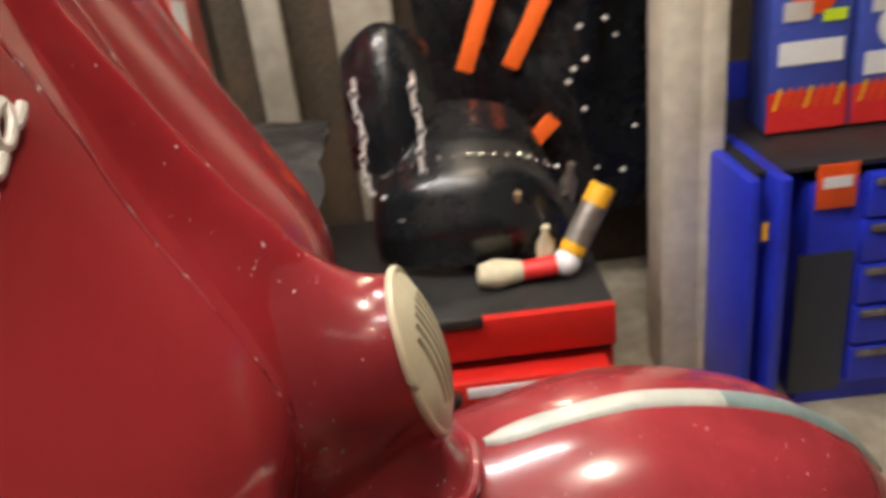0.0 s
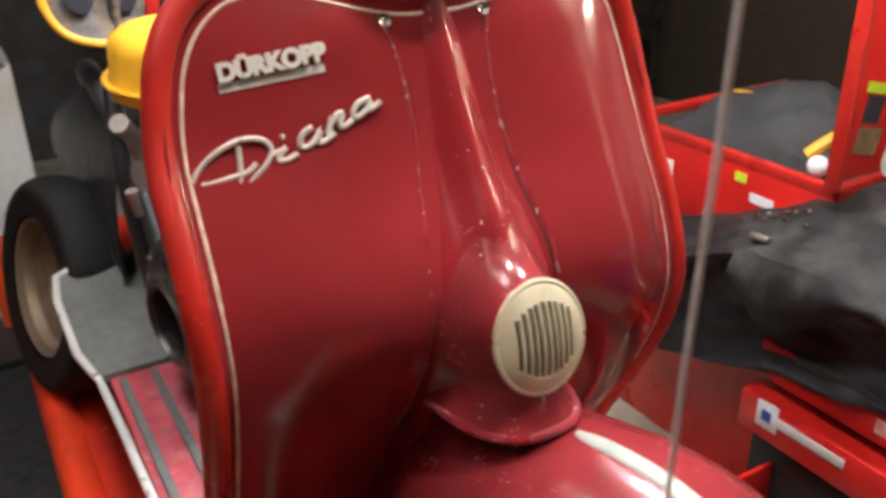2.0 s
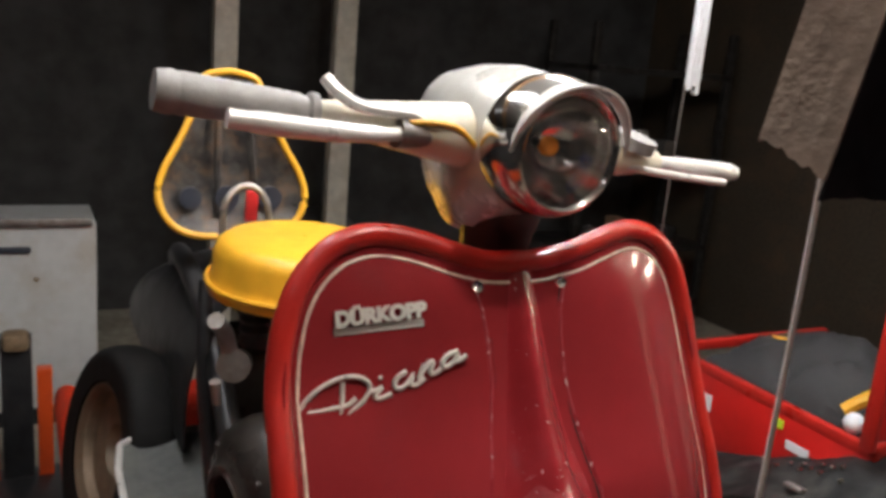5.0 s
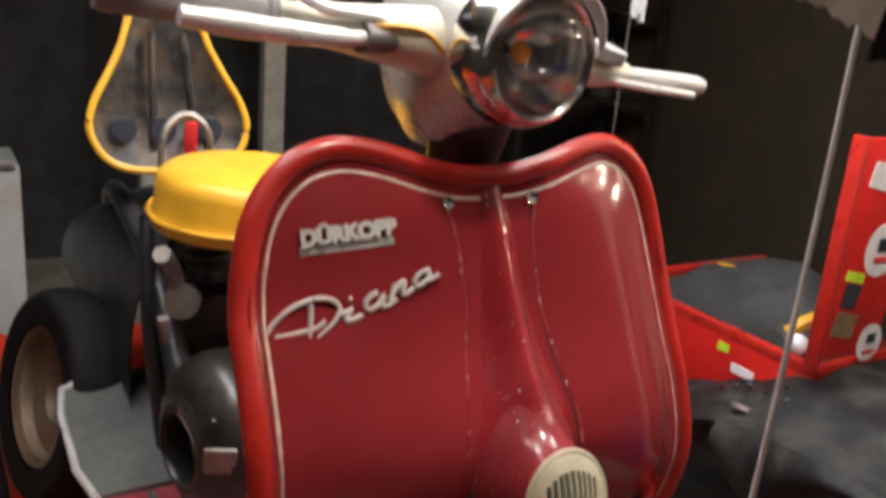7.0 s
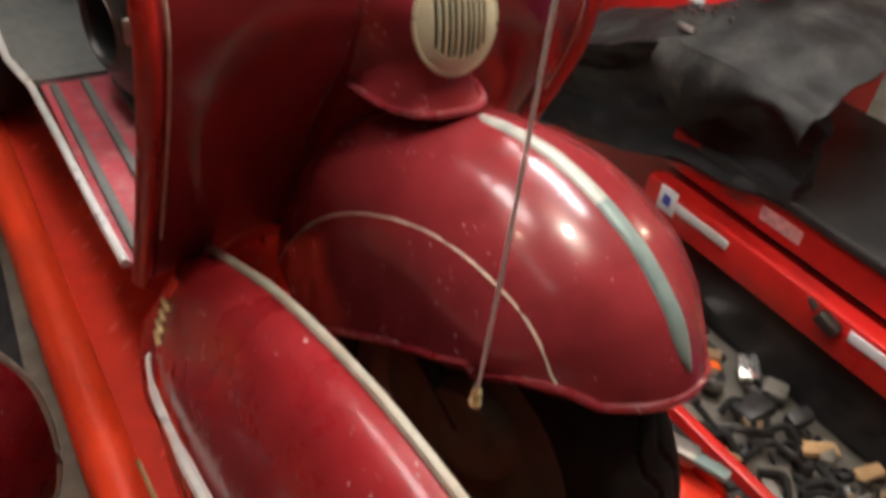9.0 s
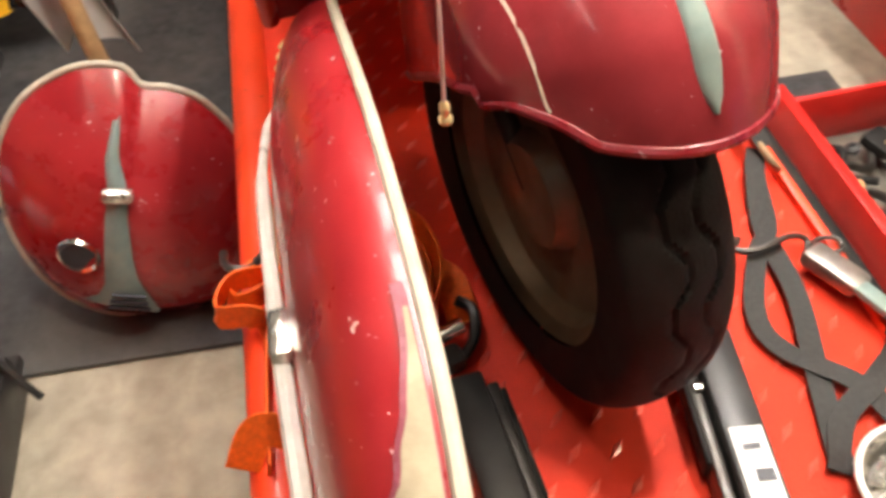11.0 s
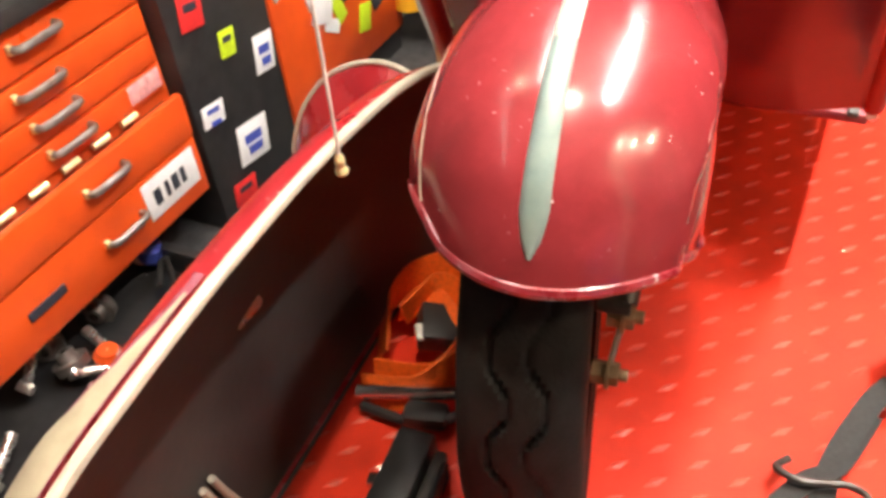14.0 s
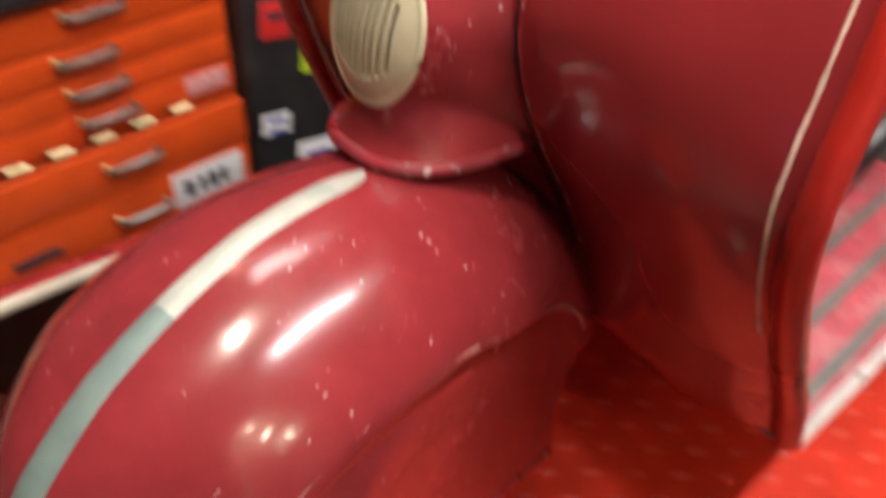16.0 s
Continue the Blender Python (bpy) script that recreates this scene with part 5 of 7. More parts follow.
ribbon(bm, [(-0.21, -0.17, 0.03), (-0.17, -0.17, 0.05), (-0.13, -0.195, 0.045), (-0.09, -0.2, 0.03), (-0.08, -0.25, 0.012)], 0.04, 0.003, (0.4, 0.8, 0.6), 40)
ribbon(bm, [(-0.15, -0.14, 0.05), (-0.135, -0.05, 0.012), (-0.15, 0.06, 0.006), (-0.17, 0.16, 0.006)], 0.04, 0.003, (1, 0.1, 0.1), 30)
part("webbing", bm, M["orange_strap"], strap)
bm = bmesh.new()
box(bm, (-0.145, -0.195, 0.04), (0.05, 0.05, 0.03), (10, 20, 30))
part("ratchet", bm, M["black"], strap)
part("ratchet_plate", B((-0.15, -0.215, 0.052), (0.03, 0.022, 0.006), (15, 10, 35)), M["white"], strap, "pale plastic pawl")
part("handle", rod(bmesh.new(), (-0.2, -0.3, 0.02), (-0.085, -0.265, 0.03), 0.009), M["chrome"], strap, "chrome handle bar")
part("strap_hook", tube(bmesh.new(), [(-0.19, -0.31, 0.012), (-0.12, -0.31, 0.014), (-0.08, -0.285, 0.02), (-0.07, -0.25, 0.03), (-0.085, -0.235, 0.035)], 0.006, 8, 24), M["black"], strap)
part("handle_grip", B((-0.115, -0.3, 0.018), (0.05, 0.03, 0.022), (0, 0, 15), bevel=0.008), M["black"], strap)

strap2 = thing("ratchet_strap", (-0.3, -0.1, 0), "orange strap hooked over the lift rail", "strap")
bm = bmesh.new()
ribbon(bm, [(-0.3, -0.125, 0.03), (-0.33, -0.155, 0.03), (-0.315, -0.195, 0.05), (-0.28, -0.185, 0.055), (-0.275, -0.155, 0.04), (-0.32, -0.17, 0.06), (-0.34, -0.2, 0.045), (-0.3, -0.215, 0.05), (-0.295, -0.225, 0.022), (-0.3, -0.325, 0.02), (-0.3, -0.385, 0.02)], 0.03, 0.003, (0.3, 0.1, 1), 60)
ribbon(bm, [(-0.325, -0.375, 0.02), (-0.3, -0.355, 0.05), (-0.26, -0.375, 0.04), (-0.25, -0.425, 0.02)], 0.035, 0.003, (0.2, 0.6, 1), 30)
part("webbing", bm, M["orange_strap"], strap2)
part("strap_hook", tube(bmesh.new(), [(-0.335, -0.095, 0.03), (-0.33, -0.125, 0.04), (-0.31, -0.135, 0.04), (-0.29, -0.115, 0.035), (-0.285, -0.085, 0.03)], 0.005, 8, 20), M["black"], strap2, "black steel hook")
part("cord_tail", tube(bmesh.new(), [(-0.275, -0.03, 0.045), (-0.27, -0.12, 0.035), (-0.262, -0.22, 0.03), (-0.25, -0.33, 0.03)], 0.003, 6, 20), M["wood"], strap2)

# black tie-down strap
strap3 = thing("tie_down_strap", (0.27, -0.25, 0), "black webbing tie-down strap with a steel cam buckle and hook", "strap")
bm = bmesh.new()
ribbon(bm, [(0.315, -0.12, 0.006), (0.29, -0.2, 0.012), (0.262, -0.235, 0.014), (0.225, -0.31, 0.012), (0.23, -0.36, 0.01), (0.28, -0.42, 0.016), (0.3, -0.47, 0.01)], 0.022, 0.002, (1, 0.3, 0.05), 60)
ribbon(bm, [(0.33, -0.08, 0.02), (0.31, -0.12, 0.02), (0.285, -0.2, 0.01), (0.275, -0.3, 0.014), (0.25, -0.4, 0.01), (0.225, -0.5, 0.006)], 0.024, 0.002, (1, 0.2, 0), 50)
ribbon(bm, [(0.36, -0.33, 0.02), (0.345, -0.38, 0.012), (0.3, -0.42, 0.02), (0.25, -0.45, 0.012), (0.22, -0.5, 0.008)], 0.024, 0.002, (0.4, 1, 0.1), 50)
part("webbing", bm, M["black_strap"], strap3)
part("hook", tube(bmesh.new(), [(0.245, -0.215, 0.02), (0.235, -0.232, 0.022), (0.26, -0.24, 0.024), (0.3, -0.228, 0.022), (0.32, -0.232, 0.016), (0.315, -0.25, 0.01)], 0.004, 8, 30), M["dark_steel"], strap3, "grey steel S hook")
bm = B((0.325, -0.285, 0.022), (0.035, 0.07, 0.02), (0, 8, 25), bevel=0.006)
part("cam_buckle", bm, M["steel"], strap3, "worn steel cam buckle")
part("buckle_tongue", B((0.342, -0.335, 0.026), (0.022, 0.05, 0.01), (0, 10, 20)), M["celadon"], strap3)
part("ring", tube(bmesh.new(), [(0.335 + 0.018 * math.cos(a * math.pi / 8), -0.25 + 0.012 * math.sin(a * math.pi / 8), 0.02) for a in range(16)], 0.003, 8, closed=True), M["dark_steel"], strap3)
eye = thing("tie_down_eye", (0.352, -0.09, 0), "steel tie-down eye on the lift edge", "bracket")
part("eye_loop", tube(bmesh.new(), [(0.35, -0.06, 0.005), (0.335, -0.055, 0.025), (0.33, -0.09, 0.03), (0.335, -0.115, 0.025), (0.35, -0.11, 0.005)], 0.005, 8, 24), M["rust"], eye)
part("eye_strap", ribbon(bmesh.new(), [(0.335, -0.09, 0.03), (0.325, -0.04, 0.05), (0.34, -0.02, 0.02)], 0.02, 0.002, (1, 0.2, 0.2), 12), M["black_strap"], eye)

# dish of small parts
dish = thing("parts_dish", (0.28, -0.535, 0), "round bright metal dish full of screws and small parts", "dish")
bm = bmesh.new()
lathe(bm, [(0.002, 0.002), (0.002, 0.044), (0.012, 0.052), (0.026, 0.056), (0.029, 0.0585), (0.027, 0.06), (0.02, 0.056), (0.0, 0.048)], (0.28, -0.535, 0), (0, 0, 1), 48)
part("dish_body", bm, M["chrome"], dish)
bm = bmesh.new()
lathe(bm, [(0.0285, 0.0555), (0.0305, 0.057), (0.0305, 0.061), (0.028, 0.0625), (0.0265, 0.061)], (0.28, -0.535, 0), (0, 0, 1), 48)
part("dish_rim", bm, M["lever"], dish, "bright rolled rim")
rnd = random.Random(7)
bm = bmesh.new()
for k in range(46):
    a, r = rnd.random() * 6.28, 0.042 * math.sqrt(rnd.random())
    c = Vector((0.28 + r * math.cos(a), -0.535 + r * math.sin(a), 0.006 + 0.012 * rnd.random()))
    d = Vector((rnd.uniform(-1, 1), rnd.uniform(-1, 1), rnd.uniform(-0.3, 0.3))).normalized()
    rod(bm, c - d * 0.008, c + d * 0.008, 0.0025, 0.0025, 8)
    if k % 2:
        rod(bm, c + d * 0.007, c + d * 0.011, 0.005, 0.005, 6)
tagged(part("small_parts", bm, M["alu"], dish, "mixed screws, nuts and washers"), kind="stuff")
bagm = bmesh.new()
sheet(bagm, lambda u, v: (0.02 + 0.1 * u, -0.6 + 0.1 * v, 0.006 + 0.03 * noise.noise((u * 5, v * 5, 1.0)) ** 2 + 0.018 * math.sin(math.pi * u) * math.sin(math.pi * v)), 20, 20)
solo("plastic_bag", thicken(bagm, 0.001), M["bag"], "crumpled clear pink plastic bag on the lift deck", "bag")

# spare wheel standing on the lift behind the footboard
spare = thing("spare_wheel", (-0.25, 0.95, 0), "black scooter tyre on a tan rim, standing upright", "wheel")
SH = Vector((-0.24, 0.96, 0.2))
SA, SF = Vector((-0.96, -0.2, 0.2)).normalized(), None
SF = SA.cross(Vector((0, 0, 1))).normalized()
SU = SF.cross(SA).normalized()


def spare_tyre(u, v):
    a, b = 2 * math.pi * u, -2.3 + 4.6 * v
    t = 0.05 * math.sin(b) if abs(b) < math.pi / 2 else 0.05 * (1 - 0.12 * (abs(b) - math.pi / 2)) * (1 if b > 0 else -1)
    r = 0.2 - 0.03 * (1 - math.cos(min(abs(b), math.pi / 2)) ** 0.75) - max(0, abs(b) - math.pi / 2) * 0.055
    return SH + SA * t + SF * r * math.cos(a) + SU * r * math.sin(a)


part("tyre", sheet(bmesh.new(), spare_tyre, 64, 28, True), M["rubber"], spare)
bm = bmesh.new()
lathe(bm, [(0.04, 0.118), (0.042, 0.127), (0.036, 0.126), (0.03, 0.112), (0.01, 0.11), (0.008, 0.05), (-0.01, 0.04), (-0.01, 0.0)], SH, SA, 48)
part("wheel_rim", bm, M["rim_metal"], spare, "tan painted rim")

# torn sleeve of cloth and card round the cord
sleeve = thing("hanging_sleeve", (-0.09, -0.39, 0.95), "brown cloth sleeve hung round the cord, its shaded side painted black", "cloth")


def rag(u):
    return 0.002 * noise.noise((u * 9, 3.1, 0.5)) + 0.0012 * noise.noise((u * 31, 1.1, 0.5))


# the side turned from the light is painted near black
bm = bmesh.new()
sheet(bm, lambda u, v: (-0.127 + 0.1 * u + 0.03 * v * (1 - 0.4 * u) * 2.2, -0.412 - 0.016 * u + 0.006 * math.sin(u * 5), 0.953 + rag(u) * (1 - v) + 0.26 * v), 24, 10)
part("dark_cloth", thicken(bm, 0.0015), M["flap_shade"], sleeve)
bm = bmesh.new()
sheet(bm, lambda u, v: (-0.127 + 0.066 * v - 0.012 * u * (0.5 + v), -0.412 + 0.03 * u * (1 - 0.25 * v), 0.962 + 0.012 * u + rag(u + 3) * (1 - v) + 0.26 * v), 16, 10)
part("brown_side", thicken(bm, 0.0015), M["flap"], sleeve, "brown folded side of the sleeve")

# ---- tool chests on the left ----
chest = thing("tool_chest", (-1.25, 0.05, FLOOR), "orange steel tool chest with bar handles, one drawer pulled out", "tool chest", "tool chests")
CX = -1.03
CY0, CY1 = -0.75, 0.338
part("carcass", B((CX - 0.24, (CY0 + CY1) / 2, -0.09), (0.46, CY1 - CY0, 0.54), bevel=0.004), M["orange_box"], chest)
part("worktop", B((CX - 0.23, (CY0 + CY1) / 2, 0.2), (0.52, CY1 - CY0 + 0.03, 0.035), bevel=0.006), M["black"], chest, "dark worktop")
rows = [(0.175, 0.092, 0.0, 2), (0.086, 0.028, 0.0, 1), (0.022, -0.032, 0.0, 1), (-0.038, -0.092, 0.0, 1), (-0.104, -0.2, 0.034, 1), (-0.206, -0.345, 0.03, 1)]
for zt, zb, out, n in rows:
    for k in range(n):
        a = CY0 + 0.01 + (CY1 - CY0 - 0.02) * k / n
        b = CY0 + 0.01 + (CY1 - CY0 - 0.02) * (k + 1) / n
        dr = part("drawer", B((CX + out - 0.006, (a + b) / 2, (zt + zb) / 2), (0.018, b - a - 0.006, zt - zb), bevel=0.004), M["orange_box"], chest)
        if out > 0.03:
            part("drawer_box", B((CX + out / 2 - 0.02, (a + b) / 2, (zt + zb) / 2 - 0.01), (out + 0.03, b - a - 0.03, (zt - zb) * 0.8), bevel=0), M["black"], dr)
            for q in range(5):
                part("tool", rod(bmesh.new(), (CX + out - 0.03, b - 0.1 - 0.08 * q, zt + 0.004), (CX + 0.0, b - 0.14 - 0.08 * q, zt + 0.002), 0.007), M["brass"], dr)
        zh = (zt + zb) / 2 + 0.01
        yh = {0.175: (a + b) / 2 + 0.02, 0.086: 0.052, 0.022: 0.06, -0.038: 0.068, -0.104: 0.078, -0.206: 0.078}[zt]
        hy = yh
        bm = bmesh.new()
        tube(bm, [(CX + out + 0.004, hy - 0.05, zh), (CX + out + 0.022, hy - 0.044, zh), (CX + out + 0.025, hy, zh), (CX + out + 0.022, hy + 0.044, zh), (CX + out + 0.004, hy + 0.05, zh)], 0.0075, 8, 20)
        hd = part("handle", bm, M["steel"], dr, "chromed bar handle")
        part("handle_end", B((CX + out + 0.008, hy - 0.052, zh), (0.012, 0.012, 0.018)), M["brass"], dr)
part("drawer_label", B((CX + 0.0345, 0.225, -0.262), (0.003, 0.16, 0.085), (0, 0, 0), bevel=0.001), M["label"], chest, "white label with an unreadable mark")
for k, (a, w) in enumerate(((0.165, 0.02), (0.195, 0.012), (0.22, 0.02), (0.245, 0.014))):
    part("label_bar", B((CX + 0.0366, a + 0.015, -0.262), (0.001, w, 0.036), bevel=0), M["ink_and_recess"], chest)
part("drawer_label", B((CX + 0.004, 0.27, -0.062), (0.003, 0.09, 0.04), bevel=0.001), M["bag"], chest, "faded pink sticker")
# flat dark patch; the slot's shade is only its colour
part("slot_handle", B((CX + 0.035, -0.135, -0.275), (0.004, 0.09, 0.02), bevel=0.002), M["ink_and_recess"], chest, "dark patch painted for the shaded slot")
part("base_tray", B((CX + 0.02, (CY0 + CY1) / 2 - 0.05, -0.48), (0.36, CY1 - CY0 - 0.1, 0.03)), M["black"], chest)
part("tray_front", B((CX + 0.2, (CY0 + CY1) / 2 - 0.08, -0.45), (0.025, CY1 - CY0 - 0.16, 0.09)), M["black"], chest)
part("tray_end", B((CX + 0.03, CY1 - 0.16, -0.45), (0.36, 0.025, 0.09)), M["black"], chest)
rnd = random.Random(11)
for k in range(26):
    c = Vector((CX + rnd.uniform(-0.08, 0.17), rnd.uniform(-0.6, 0.2), -0.44 + rnd.uniform(0, 0.03)))
    bm = bmesh.new()
    d = Vector((rnd.uniform(-1, 1), rnd.uniform(-1, 1), rnd.uniform(-0.2, 0.4))).normalized()
    kind = k % 4
    if kind == 0:
        lathe(bm, [(-0.02, 0.012), (-0.02, 0.034), (0.0, 0.036), (0.0, 0.02), (0.02, 0.018), (0.02, 0.01)], c, d, 20)
        nm, mt = "steel_hub", "steel"
    elif kind == 1:
        rod(bm, c - d * 0.05, c + d * 0.05, 0.012, 0.009)
        box(bm, tuple(c + d * 0.05), (0.03, 0.022, 0.02), (30 * k, 20 * k, 10))
        nm, mt = "engine_part", "alu"
    elif kind == 2:
        tube(bm, [c, c + d * 0.05 + Vector((0, 0, 0.03)), c + d * 0.1, c + d * 0.13 - Vector((0, 0, 0.01))], 0.007, 8, 14)
        nm, mt = "hose", "rubber"
    else:
        lathe(bm, [(-0.02, 0.002), (-0.02, 0.026), (0.012, 0.028), (0.018, 0.022), (0.026, 0.02), (0.026, 0.002)], c, Vector((0.2, 0.1, 1)), 20)
        nm, mt = "paint_tin", ("orange_box", "blue_ink", "rust")[(k // 4) % 3]
    solo(nm, bm, M[mt], {"steel_hub": "greasy round steel hub lying in the tray", "engine_part": "small alloy engine part lying in the tray", "hose": "short black rubber hose in the tray",
                         "paint_tin": "small coloured tin standing in the tray"}[nm], {"steel_hub": "hub", "engine_part": "part", "hose": "hose", "paint_tin": "tin"}[nm], "loose parts in the tray")

cab = thing("black_cabinet", (-1.25, 0.62, FLOOR), "black steel cabinet side covered with stickers", "cabinet")
part("body", B((-1.23, 0.503, -0.1), (0.46, 0.315, 0.8), bevel=0.006), M["black"], cab)
for yy, zz, w, h, mt, lab in ((0.42, 0.03, 0.07, 0.075, "red_ink", "round red sticker"), (0.5, -0.08, 0.05, 0.06, "lime", "yellow sticker"), (0.45, 0.1, 0.1, 0.04, "blue_ink", "blue sticker"),
                              (0.4, -0.2, 0.07, 0.05, "label", "white sticker"), (0.5, -0.33, 0.11, 0.1, "label", "white sticker with two blue marks"), (0.43, -0.43, 0.08, 0.06, "red_ink", "dull red sticker"), (0.61, -0.16, 0.07, 0.09, "label", "white sticker")):
    st = part("sticker", B((-0.998, yy, zz), (0.003, w, h), (-8, 0, 0), bevel=0.001), M[mt], cab, lab)
    part("sticker_bar", B((-0.996, yy, zz + 0.01), (0.002, w * 0.55, h * 0.22), (-8, 0, 0), bevel=0), M["blue_ink" if mt == "label" else "ink_and_recess"], cab)
    if mt == "label":
        part("sticker_bar", B((-0.996, yy, zz - 0.02), (0.002, w * 0.45, h * 0.2), (-8, 0, 0), bevel=0), M["blue_ink"], cab)
chest2 = thing("tool_chest", (-1.25, 1.1, FLOOR), "orange steel chest plastered with stickers behind the black cabinet", "tool chest", "tool chests")
part("carcass", B((-1.24, 0.98, -0.12), (0.46, 0.6, 0.6), (0, 0, 0), bevel=0.01), M["orange_box"], chest2)
part("plinth", B((-1.24, 0.98, -0.46), (0.44, 0.58, 0.08), (0, 0, 0)), M["black"], chest2)
rnd = random.Random(5)
for k in range(14):
    part("sticker", B((-1.008 + 0.001 * (k % 5), 0.72 + 0.038 * k, rnd.uniform(-0.3, 0.12)), (0.006, rnd.uniform(0.03, 0.09), rnd.uniform(0.03, 0.08)), (rnd.uniform(-30, 30), 0, 0), bevel=0.001), M[rnd.choice(["label", "ink_and_recess", "lime", "label", "red_ink", "label"])], chest2)
rag_ob = bmesh.new()
sheet(rag_ob, lambda u, v: (-0.8 + 0.16 * u + 0.02 * math.sin(7 * v), 0.95 + 0.1 * v + 0.03 * math.sin(9 * u), -0.02 + 0.05 * math.sin(4 * u) - 0.35 * v * v), 24, 24)
solo("white_rag", thicken(rag_ob, 0.003), M["white"], "white rag hanging from a stick by the chest", "rag")
solo("wooden_stick", rod(bmesh.new(), (-0.7, 0.93, 0.05), (-0.66, 0.86, FLOOR), 0.02, 0.022), M["wood"], "brown wooden stick standing on the floor", "stick")

# loose left-hand cowl leaning at the cabinet
cowl2 = thing("side_cowl", (-0.62, 0.4, FLOOR), "crimson side cowl with filler hole and pale green moulding, leaning", "cowl", "loose cowls")
OUT2 = [(-0.6, -0.5), (-0.7, -0.46), (-0.765, -0.37), (-0.785, -0.24), (-0.755, -0.1), (-0.68, 0.0), (-0.58, 0.045), (-0.5, 0.035), (-0.475, -0.005), (-0.43, -0.02), (-0.38, -0.06), (-0.335, -0.16), (-0.33, -0.32), (-0.38, -0.44), (-0.47, -0.5)]
OUT2S = [tuple(map(float, p)) for p in spline(OUT2 + OUT2[:1], 90)][:-1]
C2 = Vector((-0.56, 0, -0.23))


def cowl2_at(x, z, rise):
    z = FLOOR + (z + 0.5) * 0.9
    lean = 0.22 * (z + 0.5)
    return Vector((-0.56 + (x + 0.56) * 0.95, 0.3 + lean - rise, z))


def cowl2_pt(u, v):
    k = u * 88
    i = int(k) % 89
    x, z = OUT2S[i]
    f = v
    return cowl2_at(C2.x + (x - C2.x) * f, C2.z + (z - C2.z) * f, 0.11 * (1 - f ** 2.6))


bm = sheet(bmesh.new(), cowl2_pt, 89, 16, True)
part("shell", thicken(bm, 0.0025), M["cowl_paint"], cowl2)
part("beading", tube(bmesh.new(), [cowl2_at(x, z, 0.0) for x, z in OUT2S], 0.006, 8, closed=True), M["bead"], cowl2, "ivory edge beading")


def on2(x, z, d=0.0):
    best, f = None, 1.0
    ang = math.atan2(z - C2.z, x - C2.x)
    rr = math.hypot(x - C2.x, z - C2.z)
    ro = min((abs(math.atan2(math.sin(math.atan2(b - C2.z, a - C2.x) - ang), math.cos(math.atan2(b - C2.z, a - C2.x) - ang))), math.hypot(a - C2.x, b - C2.z)) for a, b in OUT2S)[1]
    return cowl2_at(x, z, 0.11 * (1 - min(1, rr / ro) ** 2.6) + d)


h0 = on2(-0.65, -0.237)
bm = bmesh.new()
lathe(bm, [(0.0, 0.024), (0.008, 0.031), (0.01, 0.034), (0.004, 0.037)], h0 + Vector((0, 0.002, 0)), (-0.25, -1, 0.1), 32)
part("hole_ring", bm, M["chrome"], cowl2, "chrome ring round the filler hole")
# dark disc gives the filler hole its shade by colour
part("hole", rod(bmesh.new(), h0 + Vector((0, 0.01, 0)), h0 + Vector((-0.001, -0.005, 0)), 0.029, 0.029, 24), M["ink_and_recess"], cowl2)
bm = bmesh.new()


MOULD2 = [(-0.019, -0.524, -0.512), (-0.068, -0.552, -0.528), (-0.121, -0.563, -0.53), (-0.174, -0.585, -0.545), (-0.25, -0.61, -0.56),
          (-0.3, -0.625, -0.566), (-0.335, -0.65, -0.565), (-0.357, -0.684, -0.562), (-0.375, -0.645, -0.562), (-0.413, -0.572, -0.56)]


def mould2(u, v):
    """Over the height by u, from the outer to the inner edge by v."""
    k = u * (len(MOULD2) - 1)
    i = min(int(k), len(MOULD2) - 2)
    z, a, b = (MOULD2[i][n] + (MOULD2[i + 1][n] - MOULD2[i][n]) * (k - i) for n in range(3))
    return on2(a + (b - a) * v, z, 0.006 + 0.007 * (1 - (2 * v - 1) ** 2))


part("moulding", thicken(sheet(bm, mould2, 46, 9), 0.002), M["celadon"], cowl2, "pale green moulding flaring into louvres")
part("moulding_clip", B(tuple(on2(-0.545, -0.118, 0.02)), (0.05, 0.018, 0.026), (0, 15, 0), bevel=0.008), M["alu"], cowl2)
# dark bars imitate the shaded louvre slots
for k in range(3):
    part("louvre", B(tuple(on2(-0.592 - 0.006 * k, -0.332 - 0.02 * k, 0.016)), (0.055 + 0.008 * k, 0.006, 0.007), (0, 24, 0), bevel=0.002), M["ink_and_recess"], cowl2)

# ---- the right-hand side ----
red = thing("tool_chest", (1.2, 0, FLOOR), "red steel tool chest, top drawers ajar and cluttered on top", "tool chest", "tool chests")
RX0, RY0, RY1 = 0.97, -0.46, 0.36
part("carcass", B((RX0 + 0.25, (RY0 + RY1) / 2, -0.25), (0.48, RY1 - RY0, 0.5), bevel=0.004), M["red_box"], red)
part("top_tray", B((RX0 + 0.24, (RY0 + RY1) / 2, 0.004), (0.5, RY1 - RY0, 0.012)), M["black"], red)
dr = part("drawer", B((RX0 - 0.004, (RY0 + RY1) / 2, -0.03), (0.02, RY1 - RY0, 0.085), bevel=0.004), M["red_box"], red)
part("pull", B((RX0 - 0.016, 0.03, 0.012), (0.014, 0.5, 0.02), bevel=0.004), M["black"], dr, "black drawer pull")
part("sticker", B((RX0 - 0.0145, 0.05, -0.035), (0.002, 0.1, 0.03), bevel=0), M["bag"], dr, "pink lettered sticker")
# dark strip painted for the shade between the drawers
part("recess", B((RX0 + 0.02, (RY0 + RY1) / 2, -0.082), (0.03, RY1 - RY0 - 0.01, 0.018), bevel=0), M["ink_and_recess"], red)
